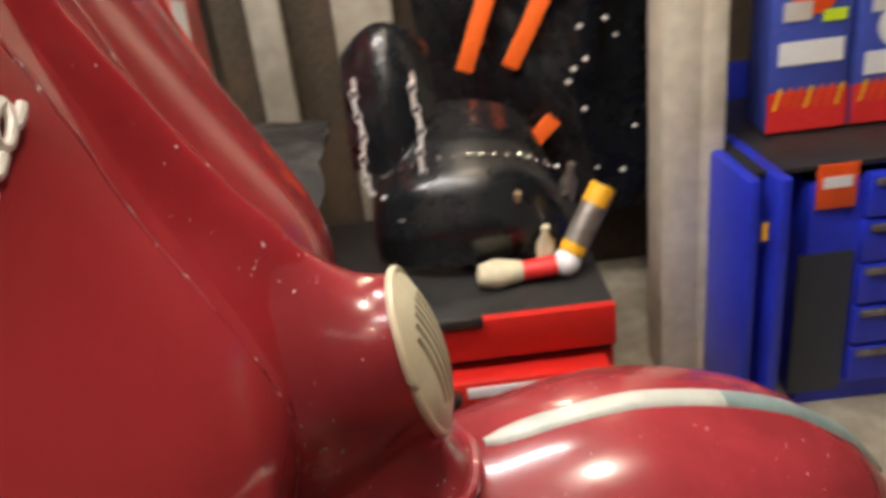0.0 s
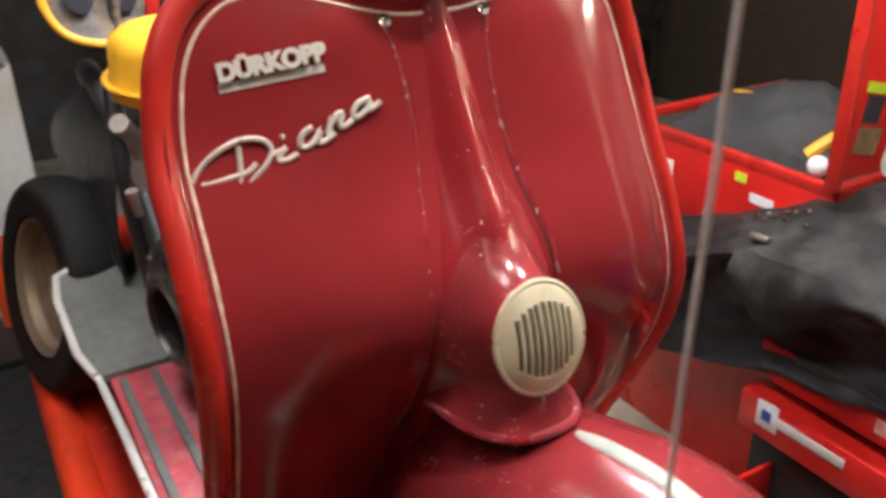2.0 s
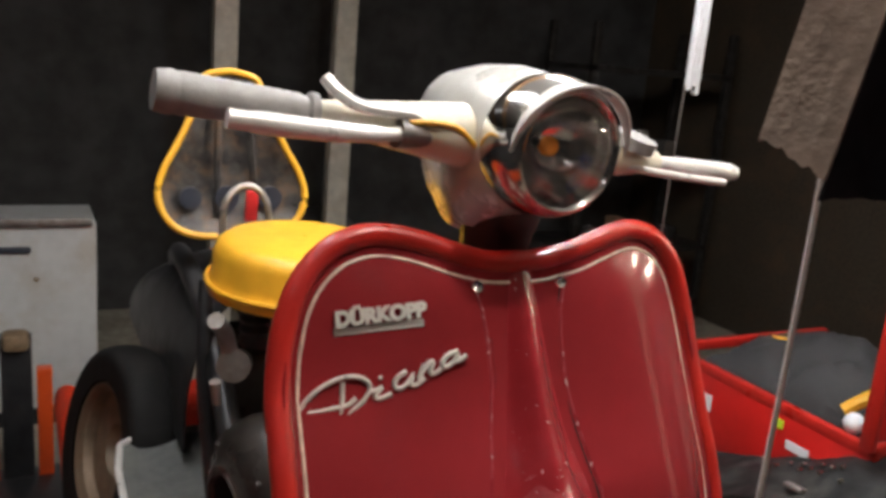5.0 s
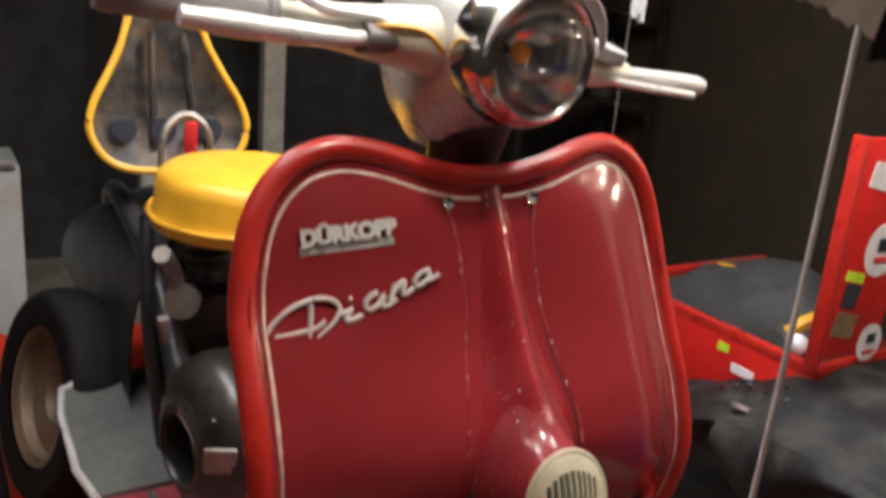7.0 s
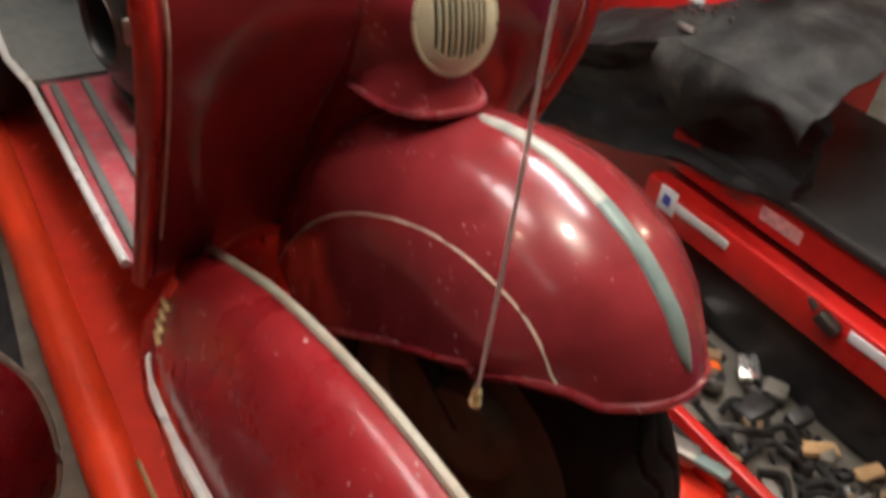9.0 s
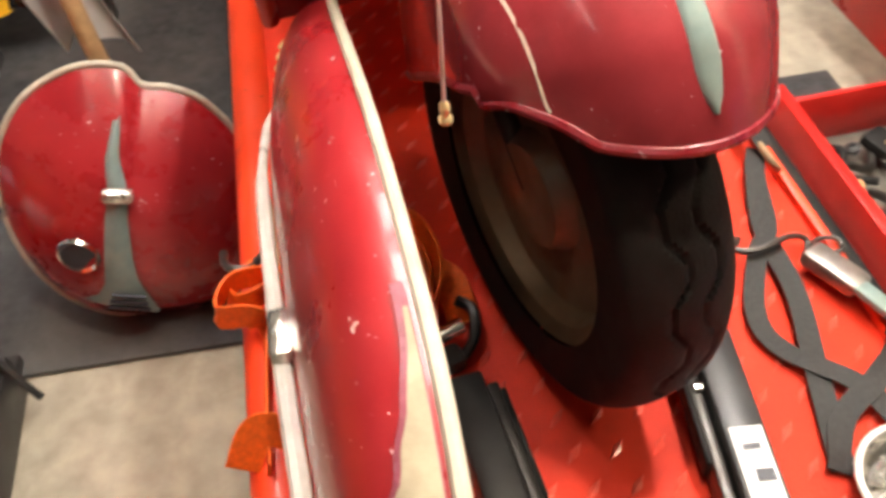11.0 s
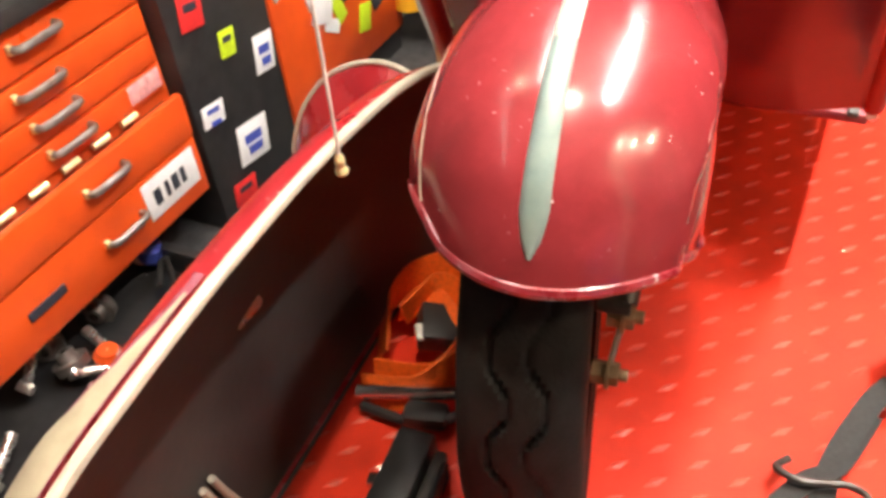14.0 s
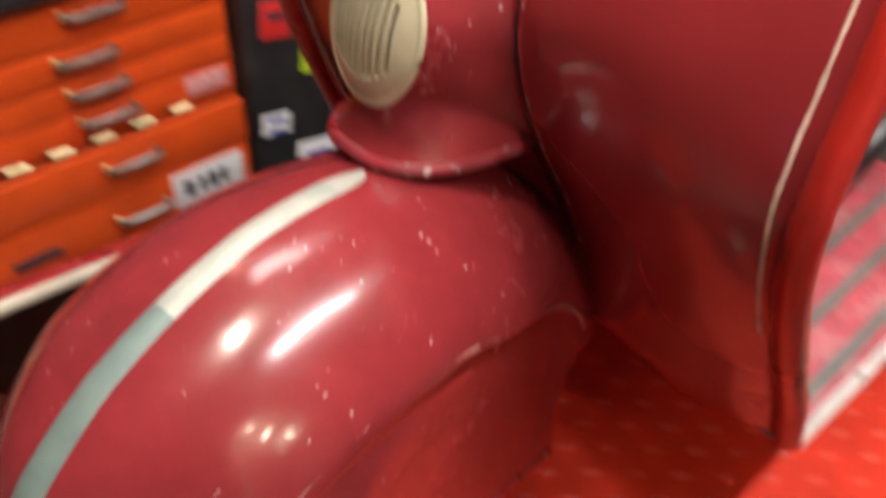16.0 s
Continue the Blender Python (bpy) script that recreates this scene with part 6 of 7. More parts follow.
dr = part("drawer", B((RX0 - 0.03, (RY0 + RY1) / 2 + 0.01, -0.135), (0.05, RY1 - RY0 - 0.02, 0.085), bevel=0.004), M["red_box"], red)
part("label_strip", B((RX0 - 0.057, -0.255, -0.113), (0.003, 0.155, 0.022), bevel=0.001), M["label"], dr, "white label strip")
part("label_strip", B((RX0 - 0.057, 0.19, -0.12), (0.003, 0.15, 0.022), bevel=0.001), M["white"], dr, "grey label strip")
part("sticker", B((RX0 - 0.057, 0.29, -0.118), (0.003, 0.05, 0.06), bevel=0.001), M["label"], dr, "white sticker with a blue mark")
part("sticker_bar", B((RX0 - 0.059, 0.29, -0.118), (0.002, 0.022, 0.024), bevel=0), M["blue_ink"], dr)
bm = bmesh.new()
box(bm, (RX0 - 0.068, -0.14, -0.112), (0.03, 0.05, 0.026), (20, 0, 10), bevel=0.008)
rod(bm, (RX0 - 0.07, -0.11, -0.1), (RX0 - 0.075, -0.09, -0.085), 0.008, 0.005)
part("latch", bm, M["dark_steel"], dr, "dark latch with a bright key")
# black panel in place of the shade in the open lower part
part("lower_front", B((RX0 - 0.002, (RY0 + RY1) / 2, -0.33), (0.02, RY1 - RY0 - 0.02, 0.27), bevel=0.004), M["black"], red, "black panel standing in for the shaded lower compartment")

# saddlebag draped over the chest
bagt = thing("saddlebag", (1.0, 0.35, 0), "worn grey-black leather saddlebag with studs, draped over the chest", "saddlebag")


def wob(a, b, s=1.0):
    return noise.noise((a * 6 * s, b * 6 * s, 2.2)) * 0.022 + noise.noise((a * 15 * s, b * 19 * s, 4.2)) * 0.011 + noise.noise((a * 34 * s, b * 40 * s, 7.2)) * 0.003


def flap_pt(u, v):
    y = 0.78 - 0.75 * u
    x = 0.9 + 0.42 * v
    z = lerp_table([(0, 0.1), (0.3, 0.2), (0.55, 0.29), (0.8, 0.31), (1, 0.3)], u) - 0.08 * (1 - v) ** 2 + 0.03 * math.sin(v * 3)
    return Vector((x + wob(u, v) * 0.5, y + wob(v, u) * 0.4, z + 0.5 * wob(u + 3, v) + 0.006 * math.sin(9 * v + 5 * u) * (1 - v)))


part("top_flap", thicken(sheet(bmesh.new(), flap_pt, 80, 56), 0.006), M["leather"], bagt, "scuffed grey top flap")
bm = bmesh.new()


def body_pt(u, v):
    y = 0.77 - 0.72 * u
    f = flap_pt(u, 0.06)
    low = lerp_table([(0, -0.16), (0.3, -0.12), (0.6, -0.02), (1, 0.02)], u)
    return Vector((f.x + 0.012 + 0.03 * math.sin(v * math.pi) + wob(u, v, 0.7), y + wob(v, u) * 0.5, f.z - 0.015 + (low - f.z) * v))


part("front_panel", thicken(sheet(bm, body_pt, 40, 20), -0.02), M["bag_black"], bagt, "black leather front panel")
bm = bmesh.new()
sheet(bm, lambda u, v: flap_pt(0.5 + 0.5 * u, 0.02) + Vector((-0.012 - 0.02 * math.sin(v * 3.1), 0, -0.14 * v * (0.6 + 0.4 * math.sin(u * 6)))), 20, 8)
part("side_flap", thicken(bm, 0.004), M["leather"], bagt)
bm = bmesh.new()
for k in range(10):
    p = flap_pt(0.4 + 0.022 * k, 0.22 + 0.03 * (k % 3))
    bmesh.ops.create_icosphere(bm, subdivisions=1, radius=0.0065, matrix=Matrix.Translation(p + Vector((0, 0, 0.006))))
part("studs", bm, M["chrome"], bagt, "small dull chrome studs")
part("buckle", B(tuple(flap_pt(0.52, 0.1) + Vector((-0.004, 0, 0.004))), (0.03, 0.04, 0.012), (0, 20, 10), bevel=0.004), M["steel"], bagt)

# black studded seat and pad with a chain
seat2 = thing("motorcycle_saddle", (1.25, -0.2, 0.01), "glossy black vinyl motorcycle saddle with a studded edge and hung chain", "saddle")


def seat_pt(u, v):
    a = math.pi * (u - 0.5)
    y = -0.22 - 0.2 * math.sin(a)
    prof = lerp_table([(0, 0.02), (0.25, 0.1), (0.5, 0.19), (0.75, 0.25), (1, 0.27)], v)
    x = lerp_table([(0, 1.12), (0.25, 1.1), (0.5, 1.14), (0.75, 1.24), (1, 1.4)], v) + 0.1 * (1 - math.cos(a))
    return Vector((x, y * (1 - 0.1 * v) - 0.01, prof * (0.55 + 0.45 * math.cos(a)) + 0.02))


part("cushion", thicken(sheet(bmesh.new(), seat_pt, 40, 24), 0.02), M["gloss_black"], seat2)
bm = bmesh.new()
for k in range(18):
    bmesh.ops.create_icosphere(bm, subdivisions=1, radius=0.005, matrix=Matrix.Translation(seat_pt(0.1 + 0.8 * k / 17, 0.62) + Vector((-0.003, 0, 0.004))))
part("studs", bm, M["chrome"], seat2)
bm = bmesh.new()
sheet(bm, lambda u, v: (1.3 + 0.12 * v - 0.07 * math.sin(math.pi * u), 0.0 - 0.18 * u, 0.2 + 0.28 * math.sin(v * math.pi / 2) ** 0.7 * (0.75 + 0.25 * math.sin(math.pi * u))), 24, 16)
back = part("backrest", thicken(bm, 0.03), M["gloss_black"], seat2, "rounded black backrest")
bm = bmesh.new()
for sgn in (0.0, 0.11):
    for k in range(11):
        c = Vector((1.21 - 0.004 * k, -0.035 - sgn + 0.004 * math.sin(k), 0.4 - 0.02 * k))
        ring = [c + Vector((0.002 * math.cos(q), 0.006 * math.cos(q) if k % 2 else 0.002 * math.cos(q), 0.011 * math.sin(q))) for q in [2 * math.pi * w / 10 for w in range(10)]]
        tube(bm, ring, 0.0022, 6, closed=True)
for k in range(6):
    c = Vector((1.19, -0.04 - 0.02 * k, 0.185 - 0.02 * math.sin(k * 0.63)))
    bmesh.ops.create_icosphere(bm, subdivisions=1, radius=0.006, matrix=Matrix.Translation(c))
part("chain", bm, M["lever"], seat2, "bright chain hung in two strands")
bm = bmesh.new()
lathe(bm, [(-0.02, 0.002), (-0.012, 0.016), (0.0, 0.02), (0.012, 0.012), (0.03, 0.002)], (1.16, -0.1, 0.14), (0.1, 0.1, 1), 12)
part("pendant", bm, M["lever"], seat2)

# spray can, bottle and cap on the chest
can = thing("spray_can", (1.12, -0.4, 0.01), "yellow and grey spray can with a white cap, tilted", "can")
a0, a1 = Vector((1.08, -0.39, 0.035)), Vector((1.13, -0.49, 0.19))
dd = (a1 - a0).normalized()
part("body", rod(bmesh.new(), a0 + dd * 0.03, a0 + dd * 0.17, 0.026, 0.026, 24), M["yellow"], can)
part("band", rod(bmesh.new(), a0 + dd * 0.05, a0 + dd * 0.13, 0.0265, 0.0265, 24), M["steel"], can)
bm = bmesh.new()
bmesh.ops.create_uvsphere(bm, u_segments=20, v_segments=12, radius=0.028, matrix=Matrix.Translation(a0 + dd * 0.01))
part("cap", bm, M["label"], can)
lamp2 = thing("torch", (1.1, -0.28, 0.01), "small torch with a white head and red body", "torch")
part("body", rod(bmesh.new(), (1.08, -0.375, 0.04), (1.08, -0.31, 0.036), 0.02), M["red_ink"], lamp2)
bm = bmesh.new()
lathe(bm, [(0, 0.02), (0.02, 0.024), (0.05, 0.03), (0.085, 0.022), (0.09, 0.002)], (1.08, -0.31, 0.036), (0, 1, 0), 20)
part("head", bm, M["cream"], lamp2)
for k in range(9):
    rnd = random.Random(40 + k)
    c = (1.16 + rnd.uniform(-0.06, 0.2), -0.46 + 0.09 * k * 0.35 + rnd.uniform(-0.02, 0.02), 0.03)
    bm = bmesh.new()
    lathe(bm, [(-0.02, 0.002), (-0.02, 0.016), (0.05 + 0.03 * (k % 3), 0.018), (0.07 + 0.03 * (k % 3), 0.008), (0.09 + 0.03 * (k % 3), 0.008), (0.09 + 0.03 * (k % 3), 0.001)], c, (rnd.uniform(-0.3, 0.3), rnd.uniform(-0.3, 0.3), 1), 16)
    solo("bottle", bm, M[("rust", "black", "steel", "cream", "red_ink")[k % 5]], "small workshop bottle among the clutter on the chest", "bottle", "bottles on the chest")

# red box with its lid raised behind the saddlebag
rb = thing("open_tool_box", (1.3, 0.6, FLOOR), "red steel tool box standing open with sticker-covered lid raised", "tool box")
part("carcass", B((1.37, 0.62, -0.12), (0.56, 0.56, 0.76), bevel=0.004), M["red_box"], rb)
for a, b in (((1.075, 0.335, 0.31), (1.075, 0.95, 0.3)), ((1.075, 0.335, 0.31), (1.66, 0.335, 0.31)), ((1.075, 0.95, 0.3), (1.66, 0.95, 0.3))):
    bm = bmesh.new()
    c = (Vector(a) + Vector(b)) / 2
    d = Vector(b) - Vector(a)
    box(bm, tuple(c), (abs(d.x) + 0.02, abs(d.y) + 0.02, 0.025))
    part("rim", bm, M["rim_red"], rb, "bright red folded rim")
part("side_wall", B((1.07, 0.64, 0.2), (0.008, 0.6, 0.2)), M["red_box"], rb)
part("sticker", B((1.0645, 0.78, 0.23), (0.002, 0.05, 0.04), bevel=0), M["label"], rb)
part("sticker", B((1.0645, 0.5, 0.235), (0.002, 0.06, 0.02), (0, 0, 0), bevel=0), M["label"], rb)
part("sticker", B((1.0645, 0.56, 0.27), (0.002, 0.03, 0.02), bevel=0), M["lime"], rb)
lid = part("lid", B((1.33, 0.325, 0.56), (0.6, 0.012, 0.44), bevel=0.003), M["red_box"], rb, "raised red lid covered in stickers")
part("lid_edge", B((1.03, 0.322, 0.555), (0.014, 0.03, 0.46)), M["rim_red"], rb)
for x, z, r, mt in ((1.17, 0.56, 0.055, "label"), (1.28, 0.4, 0.05, "pan"), (1.2, 0.36, 0.04, "label"), (1.34, 0.55, 0.045, "yellow")):
    bm = bmesh.new()
    lathe(bm, [(0, 0.001), (0, r), (-0.001, r)], (x, 0.3175, z), (0, -1, 0), 32)
    part("round_sticker", bm, M[mt], lid)
    part("sticker_bar", B((x, 0.3155, z + 0.01), (r * 0.7, 0.001, r * 0.5), (0, 0, 0), bevel=0), M["ink_and_recess"], lid)
    part("sticker_bar", B((x, 0.3155, z - 0.02), (r * 0.9, 0.001, r * 0.22), bevel=0), M["red_ink"], lid)
for x, z, w, h, mt in ((1.1, 0.47, 0.05, 0.05, "ink_and_recess"), (1.1, 0.51, 0.06, 0.02, "lime"), (1.15, 0.7, 0.14, 0.05, "label"), (1.3, 0.7, 0.1, 0.06, "label"), (1.1, 0.41, 0.07, 0.05, "rust"), (1.45, 0.5, 0.1, 0.1, "label")):
    part("sticker", B((x, 0.3172, z), (w, 0.002, h), (0, 12, 0), bevel=0), M[mt], lid)
bagb = thing("tool_bag", (1.35, 0.7, 0.28), "black fabric tool bag with yellow trim lying in the red box", "bag")
bm = bmesh.new()
sheet(bm, lambda u, v: (1.14 + 0.42 * u, 0.38 + 0.52 * v, 0.27 + 0.13 * (math.sin(math.pi * u) * math.sin(math.pi * v)) ** 0.5 + wob(u, v) * 1.2), 30, 30)
part("body", thicken(bm, 0.004), M["black_strap"], bagb)
part("trim", tube(bmesh.new(), [(1.12, 0.45, 0.34), (1.16, 0.42, 0.38), (1.24, 0.4, 0.4), (1.3, 0.41, 0.41)], 0.014, 8, 20), M["yellow"], bagb, "yellow trim")
part("tag", B((1.2, 0.7, 0.405), (0.05, 0.02, 0.004), (0, 10, 0)), M["yellow"], bagb)
for x, y in ((1.09, 0.4), (1.11, 0.365)):
    bm = bmesh.new()
    bmesh.ops.create_icosphere(bm, subdivisions=2, radius=0.022, matrix=Matrix.Translation((x, y, 0.338)))
    solo("plastic_ball", bm, M["label"], "white plastic ball on the red rim", "ball", "white balls")

# deep lower drawer of the red chest, pulled out and full of parts
DX, DY0, DY1, DZ = 0.595, -0.5, 0.3, -0.36
low = part("open_drawer", B((DX, (DY0 + DY1) / 2, DZ + 0.07), (0.022, DY1 - DY0, 0.15), bevel=0.004), M["red_box"], red, "deep red drawer pulled far out")
part("drawer_floor", B(((DX + RX0) / 2, (DY0 + DY1) / 2, DZ), (RX0 - DX - 0.03, DY1 - DY0 - 0.01, 0.01), bevel=0.001), M["tray_grey"], low)
for yy in (DY0 + 0.01, DY1 - 0.01):
    part("drawer_side", B(((DX + RX0) / 2, yy, DZ + 0.055), (RX0 - DX - 0.03, 0.01, 0.11), bevel=0.001), M["red_box"], low)
rnd = random.Random(21)
for k in range(84):
    c = Vector((rnd.uniform(DX + 0.05, RX0 - 0.06), rnd.uniform(DY0 + 0.06, DY1 - 0.06), DZ + 0.025 + 0.02 * rnd.random()))
    bm = bmesh.new()
    d = Vector((rnd.uniform(-1, 1), rnd.uniform(-1, 1), 0.05)).normalized()
    if k % 3 == 0:
        h = 0.09 * rnd.uniform(0.5, 1)
        c = Vector((min(max(c.x, DX + 0.1), RX0 - 0.12), min(max(c.y, DY0 + 0.12), DY1 - 0.12), c.z))
        tube(bm, [c - d * h, c - d * h * 0.3 + Vector((0, 0, 0.02)), c + d * h * 0.3 + Vector((d.y, -d.x, 0)) * 0.03, c + d * h], 0.008, 8, 14)
        nm, mt, lab = "cable_end", rnd.choice(["rubber", "rubber", "dark_steel"]), "dark length of cable lying in the drawer"
    elif k % 3 == 1:
        box(bm, tuple(c), (rnd.uniform(0.03, 0.09), rnd.uniform(0.02, 0.07), rnd.uniform(0.015, 0.035)), (rnd.uniform(-12, 12), rnd.uniform(-12, 12), rnd.uniform(0, 180)), bevel=0.008)
        nm, mt, lab = "scrap_piece", rnd.choice(["rust", "black", "wood", "dark_steel", "rubber", "tray_grey", "tray_grey", "alu"] if k != 40 else ["orange_strap"]), "small scrap piece lying in the drawer"
    else:
        lathe(bm, [(w[0] * q, w[1] * q) for q in (rnd.uniform(0.35, 0.95),) for w in ((-0.015, 0.01), (-0.015, 0.026), (0.008, 0.03), (0.015, 0.02), (0.015, 0.01))], c, (rnd.uniform(-0.6, 0.6), rnd.uniform(-0.5, 0.5), 1), 16)
        nm, mt, lab = "metal_ring", rnd.choice(["rust", "black", "rust", "dark_steel"]), "old metal ring lying in the drawer"
    solo(nm, bm, M[mt], lab, nm.split("_")[-1], "parts in the drawer")
# dark sheet put where the back floor is only in shade
solo("floor_mat", B((-1.75, 2.2, FLOOR + 0.006), (1.2, 1.9, 0.012), (0, 0, -3)), M["floor_mat"], "dark sheet standing in for shaded floor under the steel rack", "mat")
# mat by the lift, run further back to darken the shaded floor
solo("floor_mat", B((-0.72, 1.25, FLOOR + 0.006), (0.8, 2.1, 0.012), (0, 0, -3)), M["floor_mat"], "dark rubber floor mat beside the lift, lengthened over shaded floor", "mat")
# another dark sheet in place of shade, on the right
solo("floor_mat", B((1.2, 2.3, FLOOR + 0.006), (1.5, 1.7, 0.012), (0, 0, 4)), M["floor_mat"], "dark sheet standing in for shaded floor before the shelves", "mat")
solo("floor_mat", B((0.66, -0.13, FLOOR + 0.006), (0.5, 1.54, 0.012), (0, 0, -2)), M["floor_mat"], "dark rubber floor mat along the lift", "mat")

# timber post
post = thing("timber_post", (1.46, -0.71, FLOOR), "whitewashed square timber post from floor to ceiling", "post")
part("post", B((1.46, -0.71, (CEIL + FLOOR) / 2), (0.13, 0.085, CEIL - FLOOR), bevel=0.004), M["post"], post)
part("batten", B((1.455, -0.778, (CEIL + FLOOR) / 2), (0.13, 0.05, CEIL - FLOOR), bevel=0.004), M["post"], post)

# blue chest and packages
blue = thing("tool_chest", (1.45, -1.05, FLOOR), "blue steel tool chest with grey drawer pulls and an open top", "tool chest", "tool chests")
part("carcass", B((1.5, -1.17, -0.22), (0.5, 0.46, 0.56), bevel=0.005), M["blue_box"], blue)
part("back_rail", B((1.735, -1.1, 0.13), (0.02, 0.6, 0.14)), M["blue_box"], blue)
for fx, fy in ((1.25, -0.79), (1.24, -0.85)):
    part("side_fin", B((fx + 0.1, fy, -0.19), (0.3, 0.03, 0.6), (0, 0, 4), bevel=0.01), M["blue_box"], blue)
# dark patch stands in for the shade inside the open bay
part("open_bay", B((1.246, -0.98, -0.28), (0.01, 0.12, 0.36), bevel=0), M["ink_and_recess"], blue)
for k in range(5):
    dr = part("drawer", B((1.242, -1.2, 0.03 - 0.105 * k), (0.03, 0.3, 0.095)), M["blue_box"], blue)
    part("pull", B((1.224, -1.2, 0.065 - 0.105 * k), (0.018, 0.28, 0.014), bevel=0.004), M["steel"], dr)
part("sticker", B((1.238, -0.985, 0.06), (0.004, 0.085, 0.1), bevel=0.001), M["orange_box"], blue, "orange sticker with a pale mark")
part("sticker_bar", B((1.235, -0.985, 0.07), (0.002, 0.06, 0.024), bevel=0), M["label"], blue)
part("sticker", B((1.188, -0.82, 0.0), (0.004, 0.012, 0.04), bevel=0), M["yellow"], blue)
part("tool_tray", B((1.5, -1.1, 0.1), (0.5, 0.6, 0.012)), M["black"], blue)
for k in range(3):
    pk = thing("package", (1.5, -1.02 - 0.19 * k, 0.11), "dark blue retail package with red band and round labels", "package", "packages on the chest")
    part("box", B((1.5, -1.0 - 0.19 * k, 0.35), (0.12, 0.18, 0.48), bevel=0.01), M["blue_ink"], pk)
    part("red_band", B((1.4385, -1.0 - 0.19 * k, 0.16), (0.004, 0.178, 0.09), bevel=0), M["red_ink"], pk)
    bm = bmesh.new()
    lathe(bm, [(0, 0.001), (0, 0.05)], (1.4365, -1.0 - 0.19 * k, 0.33 + 0.09 * (k == 0)), (-1, 0, 0), 24)
    part("round_label", bm, M["orange_box" if k == 0 else "label"], pk)
    for q in range(7):
        part("stripe", B((1.437, -1.07 - 0.19 * k + 0.023 * q, 0.19), (0.003, 0.009, 0.05), (15, 0, 0), bevel=0), M["orange_box" if q % 3 else "yellow"], pk)
    part("label_block", B((1.4372, -0.965 - 0.19 * k, 0.38), (0.003, 0.06, 0.04), bevel=0), M["white"], pk)
    part("label_block", B((1.4372, -1.045 - 0.19 * k, 0.365), (0.003, 0.05, 0.025), bevel=0), M["lime"], pk)
    part("label_bar", B((1.4375, -1.0 - 0.19 * k, 0.29 - 0.04 * (k % 2)), (0.003, 0.14, 0.05), bevel=0), M["label"], pk)

# jacket and gear hanging on the brown wall
solo("partition_wall", B((2.1, -1.1, 0.75), (0.06, 3.0, 2.5), bevel=0), M["brown_boards"], "brown chipboard partition behind hanging gear", "wall", kind="structure")
jacket = thing("jacket", (1.85, -0.5, 0.1), "black leather jacket with orange flashes, hanging on the partition", "jacket")
bm = bmesh.new()
sheet(bm, lambda u, v: (1.96 - 0.16 * math.sin(math.pi * u) + wob(u, v) * 1.5, -0.2 - 0.62 * u + 0.05 * math.sin(v * 4), 1.0 - 1.15 * v + 0.06 * math.sin(u * 6)), 40, 40)
part("body", thicken(bm, 0.008), M["gloss_black"], jacket)
for y, z, l, r in ((-0.315, 0.37, 0.26, 22), (-0.447, 0.36, 0.26, 29), (-0.438, 0.05, 0.14, 46)):
    part("flash", B((1.77, y, z), (0.012, 0.045, l), (r, 0, 0), bevel=0.004), M["orange_strap"], jacket, "bright orange flash")
rnd = random.Random(9)
for k in range(16):
    bm = bmesh.new()
    bmesh.ops.create_icosphere(bm, subdivisions=2, radius=rnd.uniform(0.005, 0.009), matrix=Matrix.Translation((1.765, -0.48 - 0.02 * k + rnd.uniform(-0.03, 0.03), rnd.uniform(-0.12, 0.5))))
    part("press_stud", bm, M["lever"], jacket, "bright press stud")
solo("hanging_board", B((1.98, 0.24, 0.25), (0.03, 0.09, 1.5)), M["old_board"], "pale board standing against the partition", "board")
solo("hanging_board", B((2.0, -0.02, 0.25), (0.03, 0.16, 1.5)), M["old_board"], "pale board standing against the partition", "board")

# ---- the back of the garage ----
fr = thing("white_cabinet", (-0.44, 2.7, FLOOR), "off-white enamel cabinet on tapered sides, stained, with a slot handle", "cabinet")
bm = bmesh.new()
poly = [(-0.735, 0.3), (-0.165, 0.3), (-0.165, -0.38), (-0.54, -0.4), (-0.7, -0.12)]
vs = [bm.verts.new((x, 2.6, z)) for x, z in poly]
f0 = bm.faces.new(vs)
r = bmesh.ops.extrude_face_region(bm, geom=[f0])
for v in r["geom"]:
    if isinstance(v, bmesh.types.BMVert):
        v.co.y += 0.35
part("body", bm, M["white"], fr, smooth=False)
part("top_rim", B((-0.45, 2.594, 0.286), (0.57, 0.02, 0.03)), M["steel"], fr)
part("slot_handle", B((-0.42, 2.594, 0.19), (0.11, 0.02, 0.022), bevel=0.006), M["ink_and_recess"], fr)
for v in fr.children[0].data.vertices:
    v.co.x += 0.015
    v.co.z -= 0.02
part("plinth", B((-0.4, 2.8, -0.45), (0.4, 0.3, 0.1)), M["black"], fr)
for k, (x, z) in enumerate(((-0.6, 0.22), (-0.35, 0.08), (-0.58, 0.02), (-0.52, -0.1))):
    bm = bmesh.new()
    lathe(bm, [(0, 0.001), (0.002, 0.009)], (x, 2.598, z), (0, -1, 0), 12)
    part("rust_spot", bm, M["rust"], fr)
press = thing("hand_truck", (-0.42, 2.2, FLOOR), "orange tubular hand truck with a black upright", "hand truck")
for x in (-0.5, -0.34):
    part("rail", B((x, 2.2, -0.3), (0.045, 0.05, 0.4)), M["orange_box"], press)
part("upright", B((-0.42, 2.21, -0.24), (0.09, 0.06, 0.5)), M["black"], press)
part("head", B((-0.42, 2.19, 0.0), (0.08, 0.08, 0.06), bevel=0.02), M["rust"], press)
part("foot", B((-0.42, 2.1, -0.48), (0.25, 0.3, 0.03)), M["black"], press)
jack = thing("axle_stand", (-0.67, 1.6, FLOOR), "red steel A-frame axle stand on the floor", "axle stand")
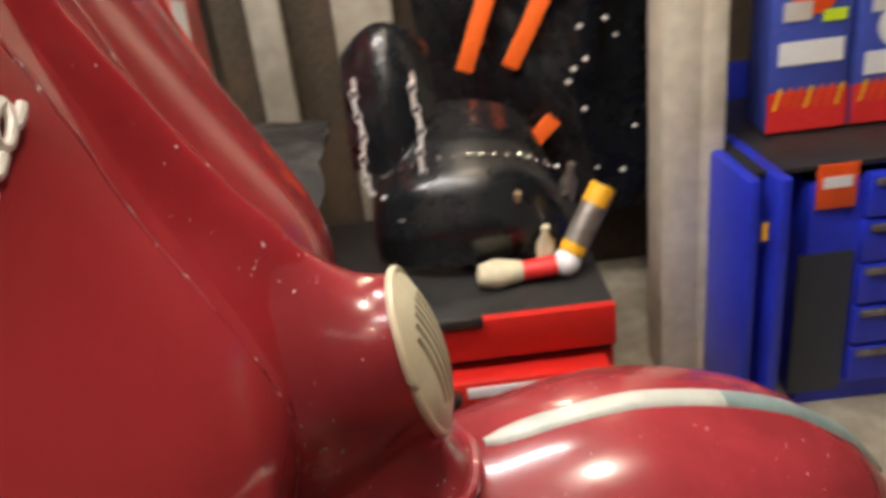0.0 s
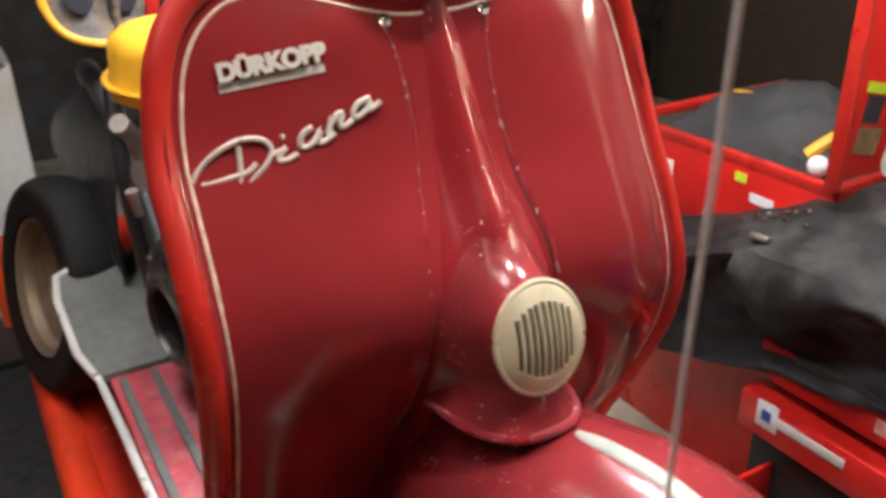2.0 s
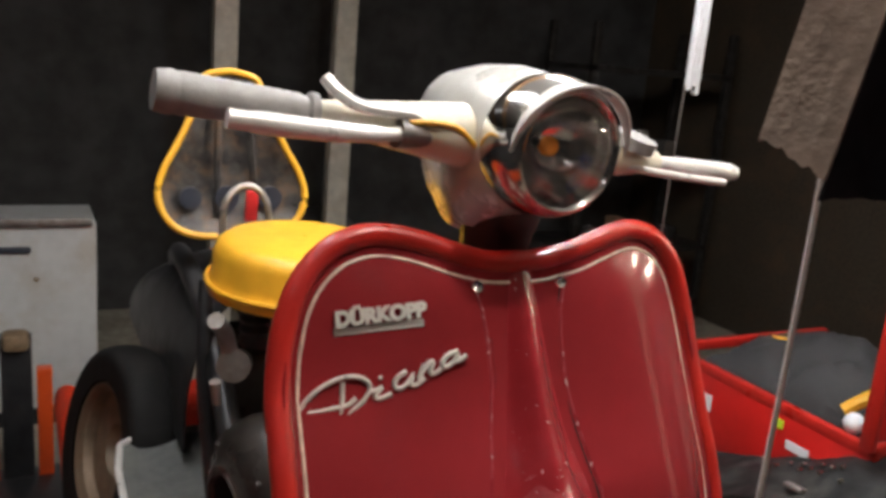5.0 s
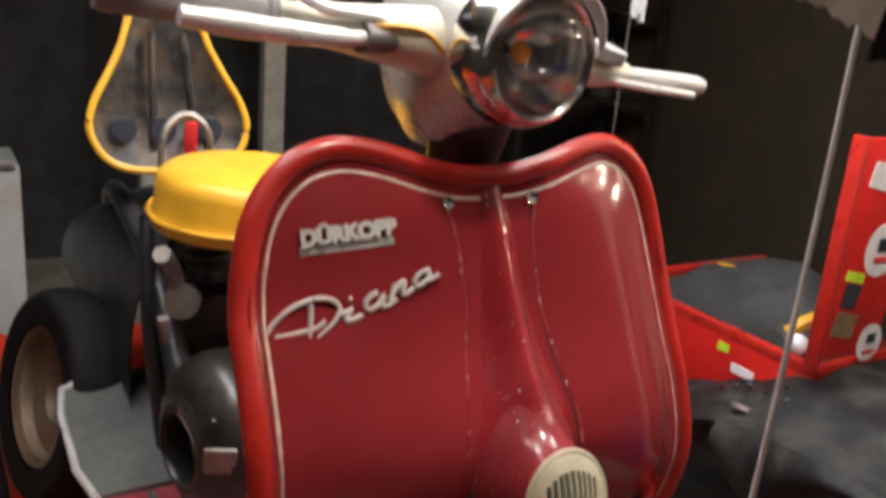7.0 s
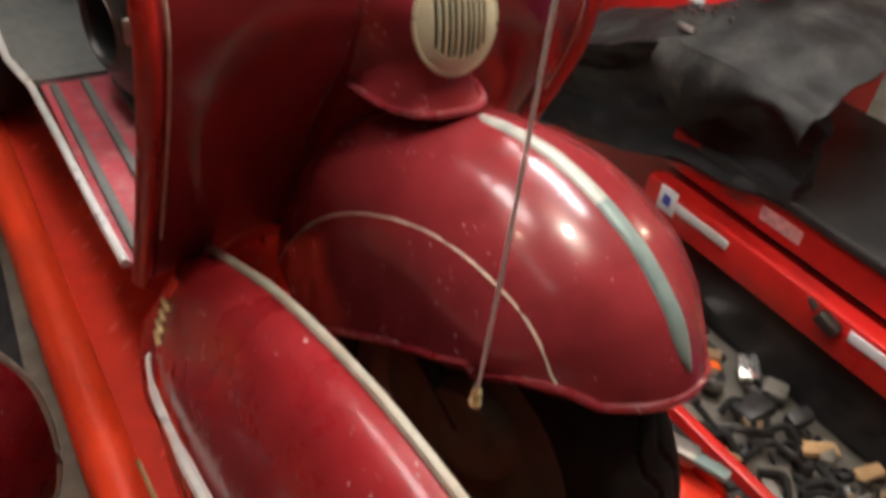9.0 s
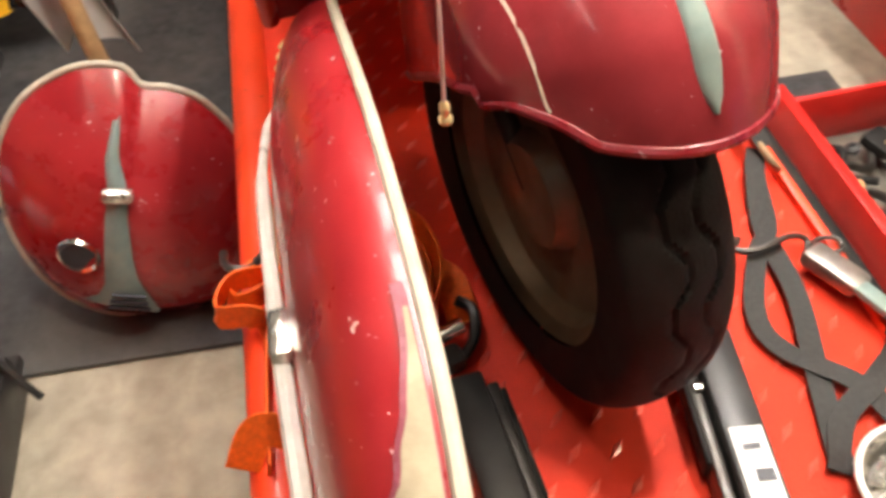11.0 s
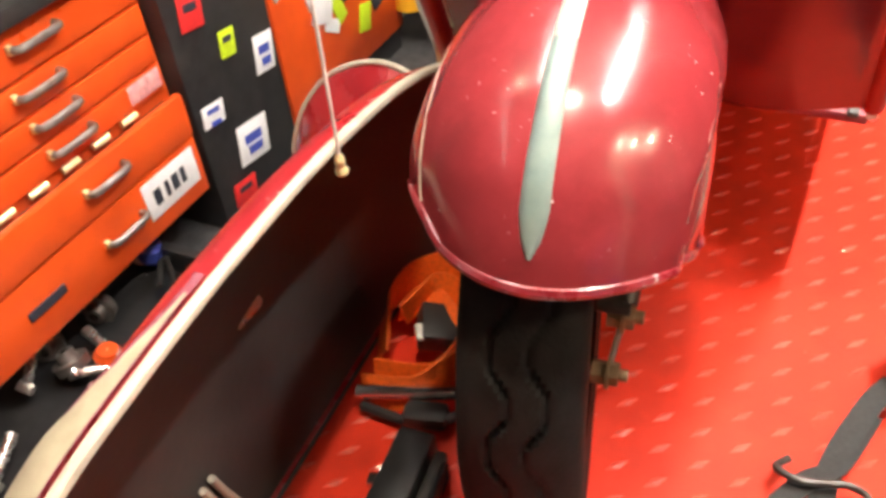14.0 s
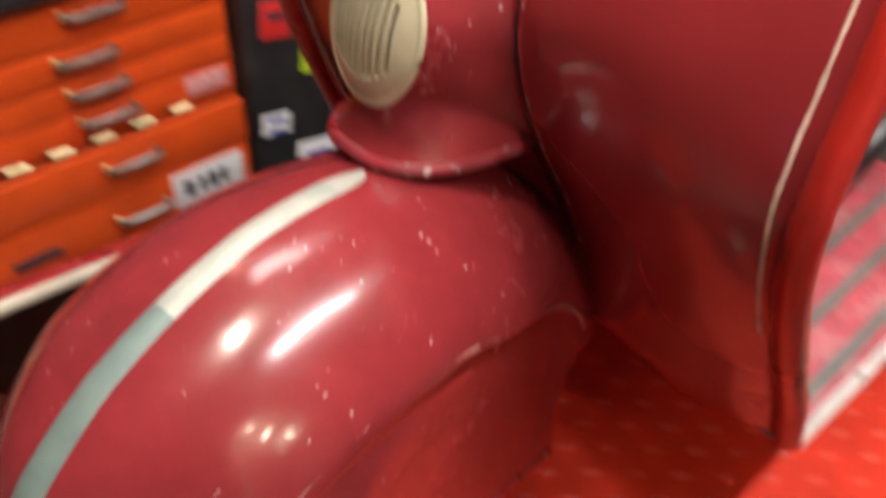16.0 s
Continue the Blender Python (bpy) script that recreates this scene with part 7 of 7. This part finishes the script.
for dx, dy in ((-0.095, -0.06), (0.095, -0.06), (0.0, 0.1)):
    part("leg", rod(bmesh.new(), (-0.67 + dx, 1.6 + dy, FLOOR), (-0.67 + dx * 0.1, 1.6 + dy * 0.1, -0.25), 0.014, 0.012, 8), M["lift_red"], jack)
part("cross_bar", rod(bmesh.new(), (-0.765, 1.54, FLOOR + 0.03), (-0.575, 1.54, FLOOR + 0.03), 0.01), M["lift_red"], jack)
part("post", rod(bmesh.new(), (-0.67, 1.6, -0.28), (-0.67, 1.6, -0.2), 0.016), M["rust"], jack)
rack = thing("steel_rack", (-1.0, 1.35, FLOOR), "dark steel rack end with a chain strand and lime clip", "rack")
for x in (-0.75, -1.15):
    part("upright", B((x, 1.38, 0.4), (0.05, 0.05, 1.8)) if x < -1 else B((x, 1.38, 0.03), (0.04, 0.05, 1.06)), M["dark_steel"], rack)
part("arm", B((-0.95, 1.36, 0.55), (0.46, 0.06, 0.06)), M["steel"], rack)
part("tall_board", B((-0.86, 1.42, 0.9), (0.12, 0.03, 0.7)), M["boards"], rack)
bm = bmesh.new()
for k in range(34):
    c = Vector((-0.773 + 0.004 * (k % 2), 1.31, 0.5 - 0.028 * k))
    ring = [c + Vector(((0.009 if k % 2 else 0.002) * math.cos(q), (0.002 if k % 2 else 0.009) * math.cos(q), 0.017 * math.sin(q))) for q in [2 * math.pi * w / 10 for w in range(10)]]
    tube(bm, ring, 0.0035, 6, closed=True)
part("chain", bm, M["steel"], rack, "hanging steel chain")
bm = bmesh.new()
tube(bm, [(-0.815, 1.3, 0.64), (-0.81, 1.3, 0.61), (-0.79, 1.3, 0.585), (-0.75, 1.3, 0.572), (-0.735, 1.3, 0.568)], [0.008, 0.016, 0.02, 0.017, 0.006], 10, 20)
part("lime_clip", bm, M["lime"], rack, "lime plastic clip")
bm = bmesh.new()
sheet(bm, lambda u, v: (-1.0 + 0.2 * u, 1.3 - 0.04 * math.sin(u * 3.1) + wob(u, v), 0.5 - 0.85 * v), 20, 24)
part("hung_bag", thicken(bm, 0.01), M["gloss_black"], rack, "black glossy bag hung on the rack")
part("tin", rod(bmesh.new(), (-0.98, 1.28, 0.545 - 0.9), (-0.98, 1.28, 0.545 - 0.78), 0.05), M["yellow"], rack)
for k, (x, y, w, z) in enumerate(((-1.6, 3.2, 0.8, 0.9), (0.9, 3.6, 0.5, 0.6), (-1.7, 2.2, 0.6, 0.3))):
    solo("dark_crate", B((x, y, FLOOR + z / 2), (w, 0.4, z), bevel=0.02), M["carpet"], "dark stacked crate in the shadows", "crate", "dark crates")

shelf = thing("shelving_rack", (2.6, 3.1, FLOOR), "grey steel shelving rack filled with tins and boxes", "shelf")
for x in (2.2, 3.1):
    for y in (2.95, 3.35):
        part("upright", B((x, y, 0.35), (0.04, 0.04, 1.7)), M["dark_steel"], shelf)
for z in (-0.3, 0.02, 0.49, 0.97):
    part("board", B((2.65, 3.15, z), (0.94, 0.44, 0.03)), M["dark_steel"], shelf)
rnd = random.Random(31)
for k in range(0, 26, 2):
    x, z = 2.28 + 0.09 * (k % 9), (-0.285, 0.035, 0.505)[k // 9]
    h = rnd.uniform(0.08, 0.2)
    mt = rnd.choice(["black", "steel", "dark_steel", "rust", "black", "blue_plastic", "card"])
    bm = bmesh.new()
    if k % 4:
        lathe(bm, [(0, 0.002), (0, 0.036), (h, 0.036), (h + 0.006, 0.03), (h + 0.006, 0.002)], (x, 3.05, z), (0, 0, 1), 16)
        solo("tin", bm, M[mt], "small tin standing on the steel shelf", "tin", "tins on the shelf")
    else:
        box(bm, (x, 3.06, z + h / 2), (0.07, 0.1, h), (0, 0, rnd.uniform(-8, 8)))
        solo("small_box", bm, M[mt], "small box standing on the steel shelf", "box", "boxes on the shelf")
cb = thing("cardboard_box", (1.76, 2.4, -0.4), "open brown cardboard box with coloured cans on a wooden stand", "box")
for c, s in (((1.76, 2.3, -0.24), (0.26, 0.008, 0.28)), ((1.76, 2.5, -0.24), (0.26, 0.008, 0.28)), ((1.634, 2.4, -0.24), (0.008, 0.2, 0.28)), ((1.886, 2.4, -0.24), (0.008, 0.2, 0.28)), ((1.76, 2.4, -0.376), (0.26, 0.2, 0.008))):
    part("wall", B(c, s, bevel=0.001), M["card"], cb)
for k, mt in enumerate(("lime", "label", "blue_ink")):
    part("can", rod(bmesh.new(), (1.68 + 0.08 * k, 2.36, -0.36), (1.68 + 0.08 * k, 2.36, -0.08), 0.03), M[mt], cb)
stand = thing("wooden_stand", (1.76, 2.4, FLOOR), "rough wooden stand under the cardboard box", "stand")
part("top", B((1.76, 2.4, -0.395), (0.32, 0.26, 0.025)), M["wood"], stand)
for x in (1.64, 1.88):
    part("leg", B((x, 2.4, -0.455), (0.06, 0.2, 0.09)), M["wood"], stand)
for x, y in ((2.05, 2.2), (2.1, 1.9)):
    bm = bmesh.new()
    box(bm, (x, y, -0.37), (0.36, 0.26, 0.26), (0, 0, 8), bevel=0.02)
    solo("blue_crate", bm, M["blue_plastic"], "dark blue plastic crate on the floor", "crate", "blue crates")
for x, y, lab in ((0.42, 3.2, "grey painted post at the back of the garage"), (1.0, 3.3, "grey painted post at the back of the garage")):
    solo("back_post", B((x, y, 0.75), (0.1, 0.08, 2.5)), M["post"], lab, "post", "back posts")
hang = thing("hanging_strips", (1.08, 1.0, 0.95), "bundle of white strips hanging from the ceiling", "strips")
for k in range(3):
    part("strip", B((1.07 + 0.012 * k, 1.0, 1.49 - 0.02 * k + (0.0 if k else -0.03)), (0.01, 0.02, 1.02)), M["label"], hang)
part("thread", rod(bmesh.new(), (1.06, 1.0, 0.96), (1.05, 1.0, 0.3), 0.002), M["steel"], hang)
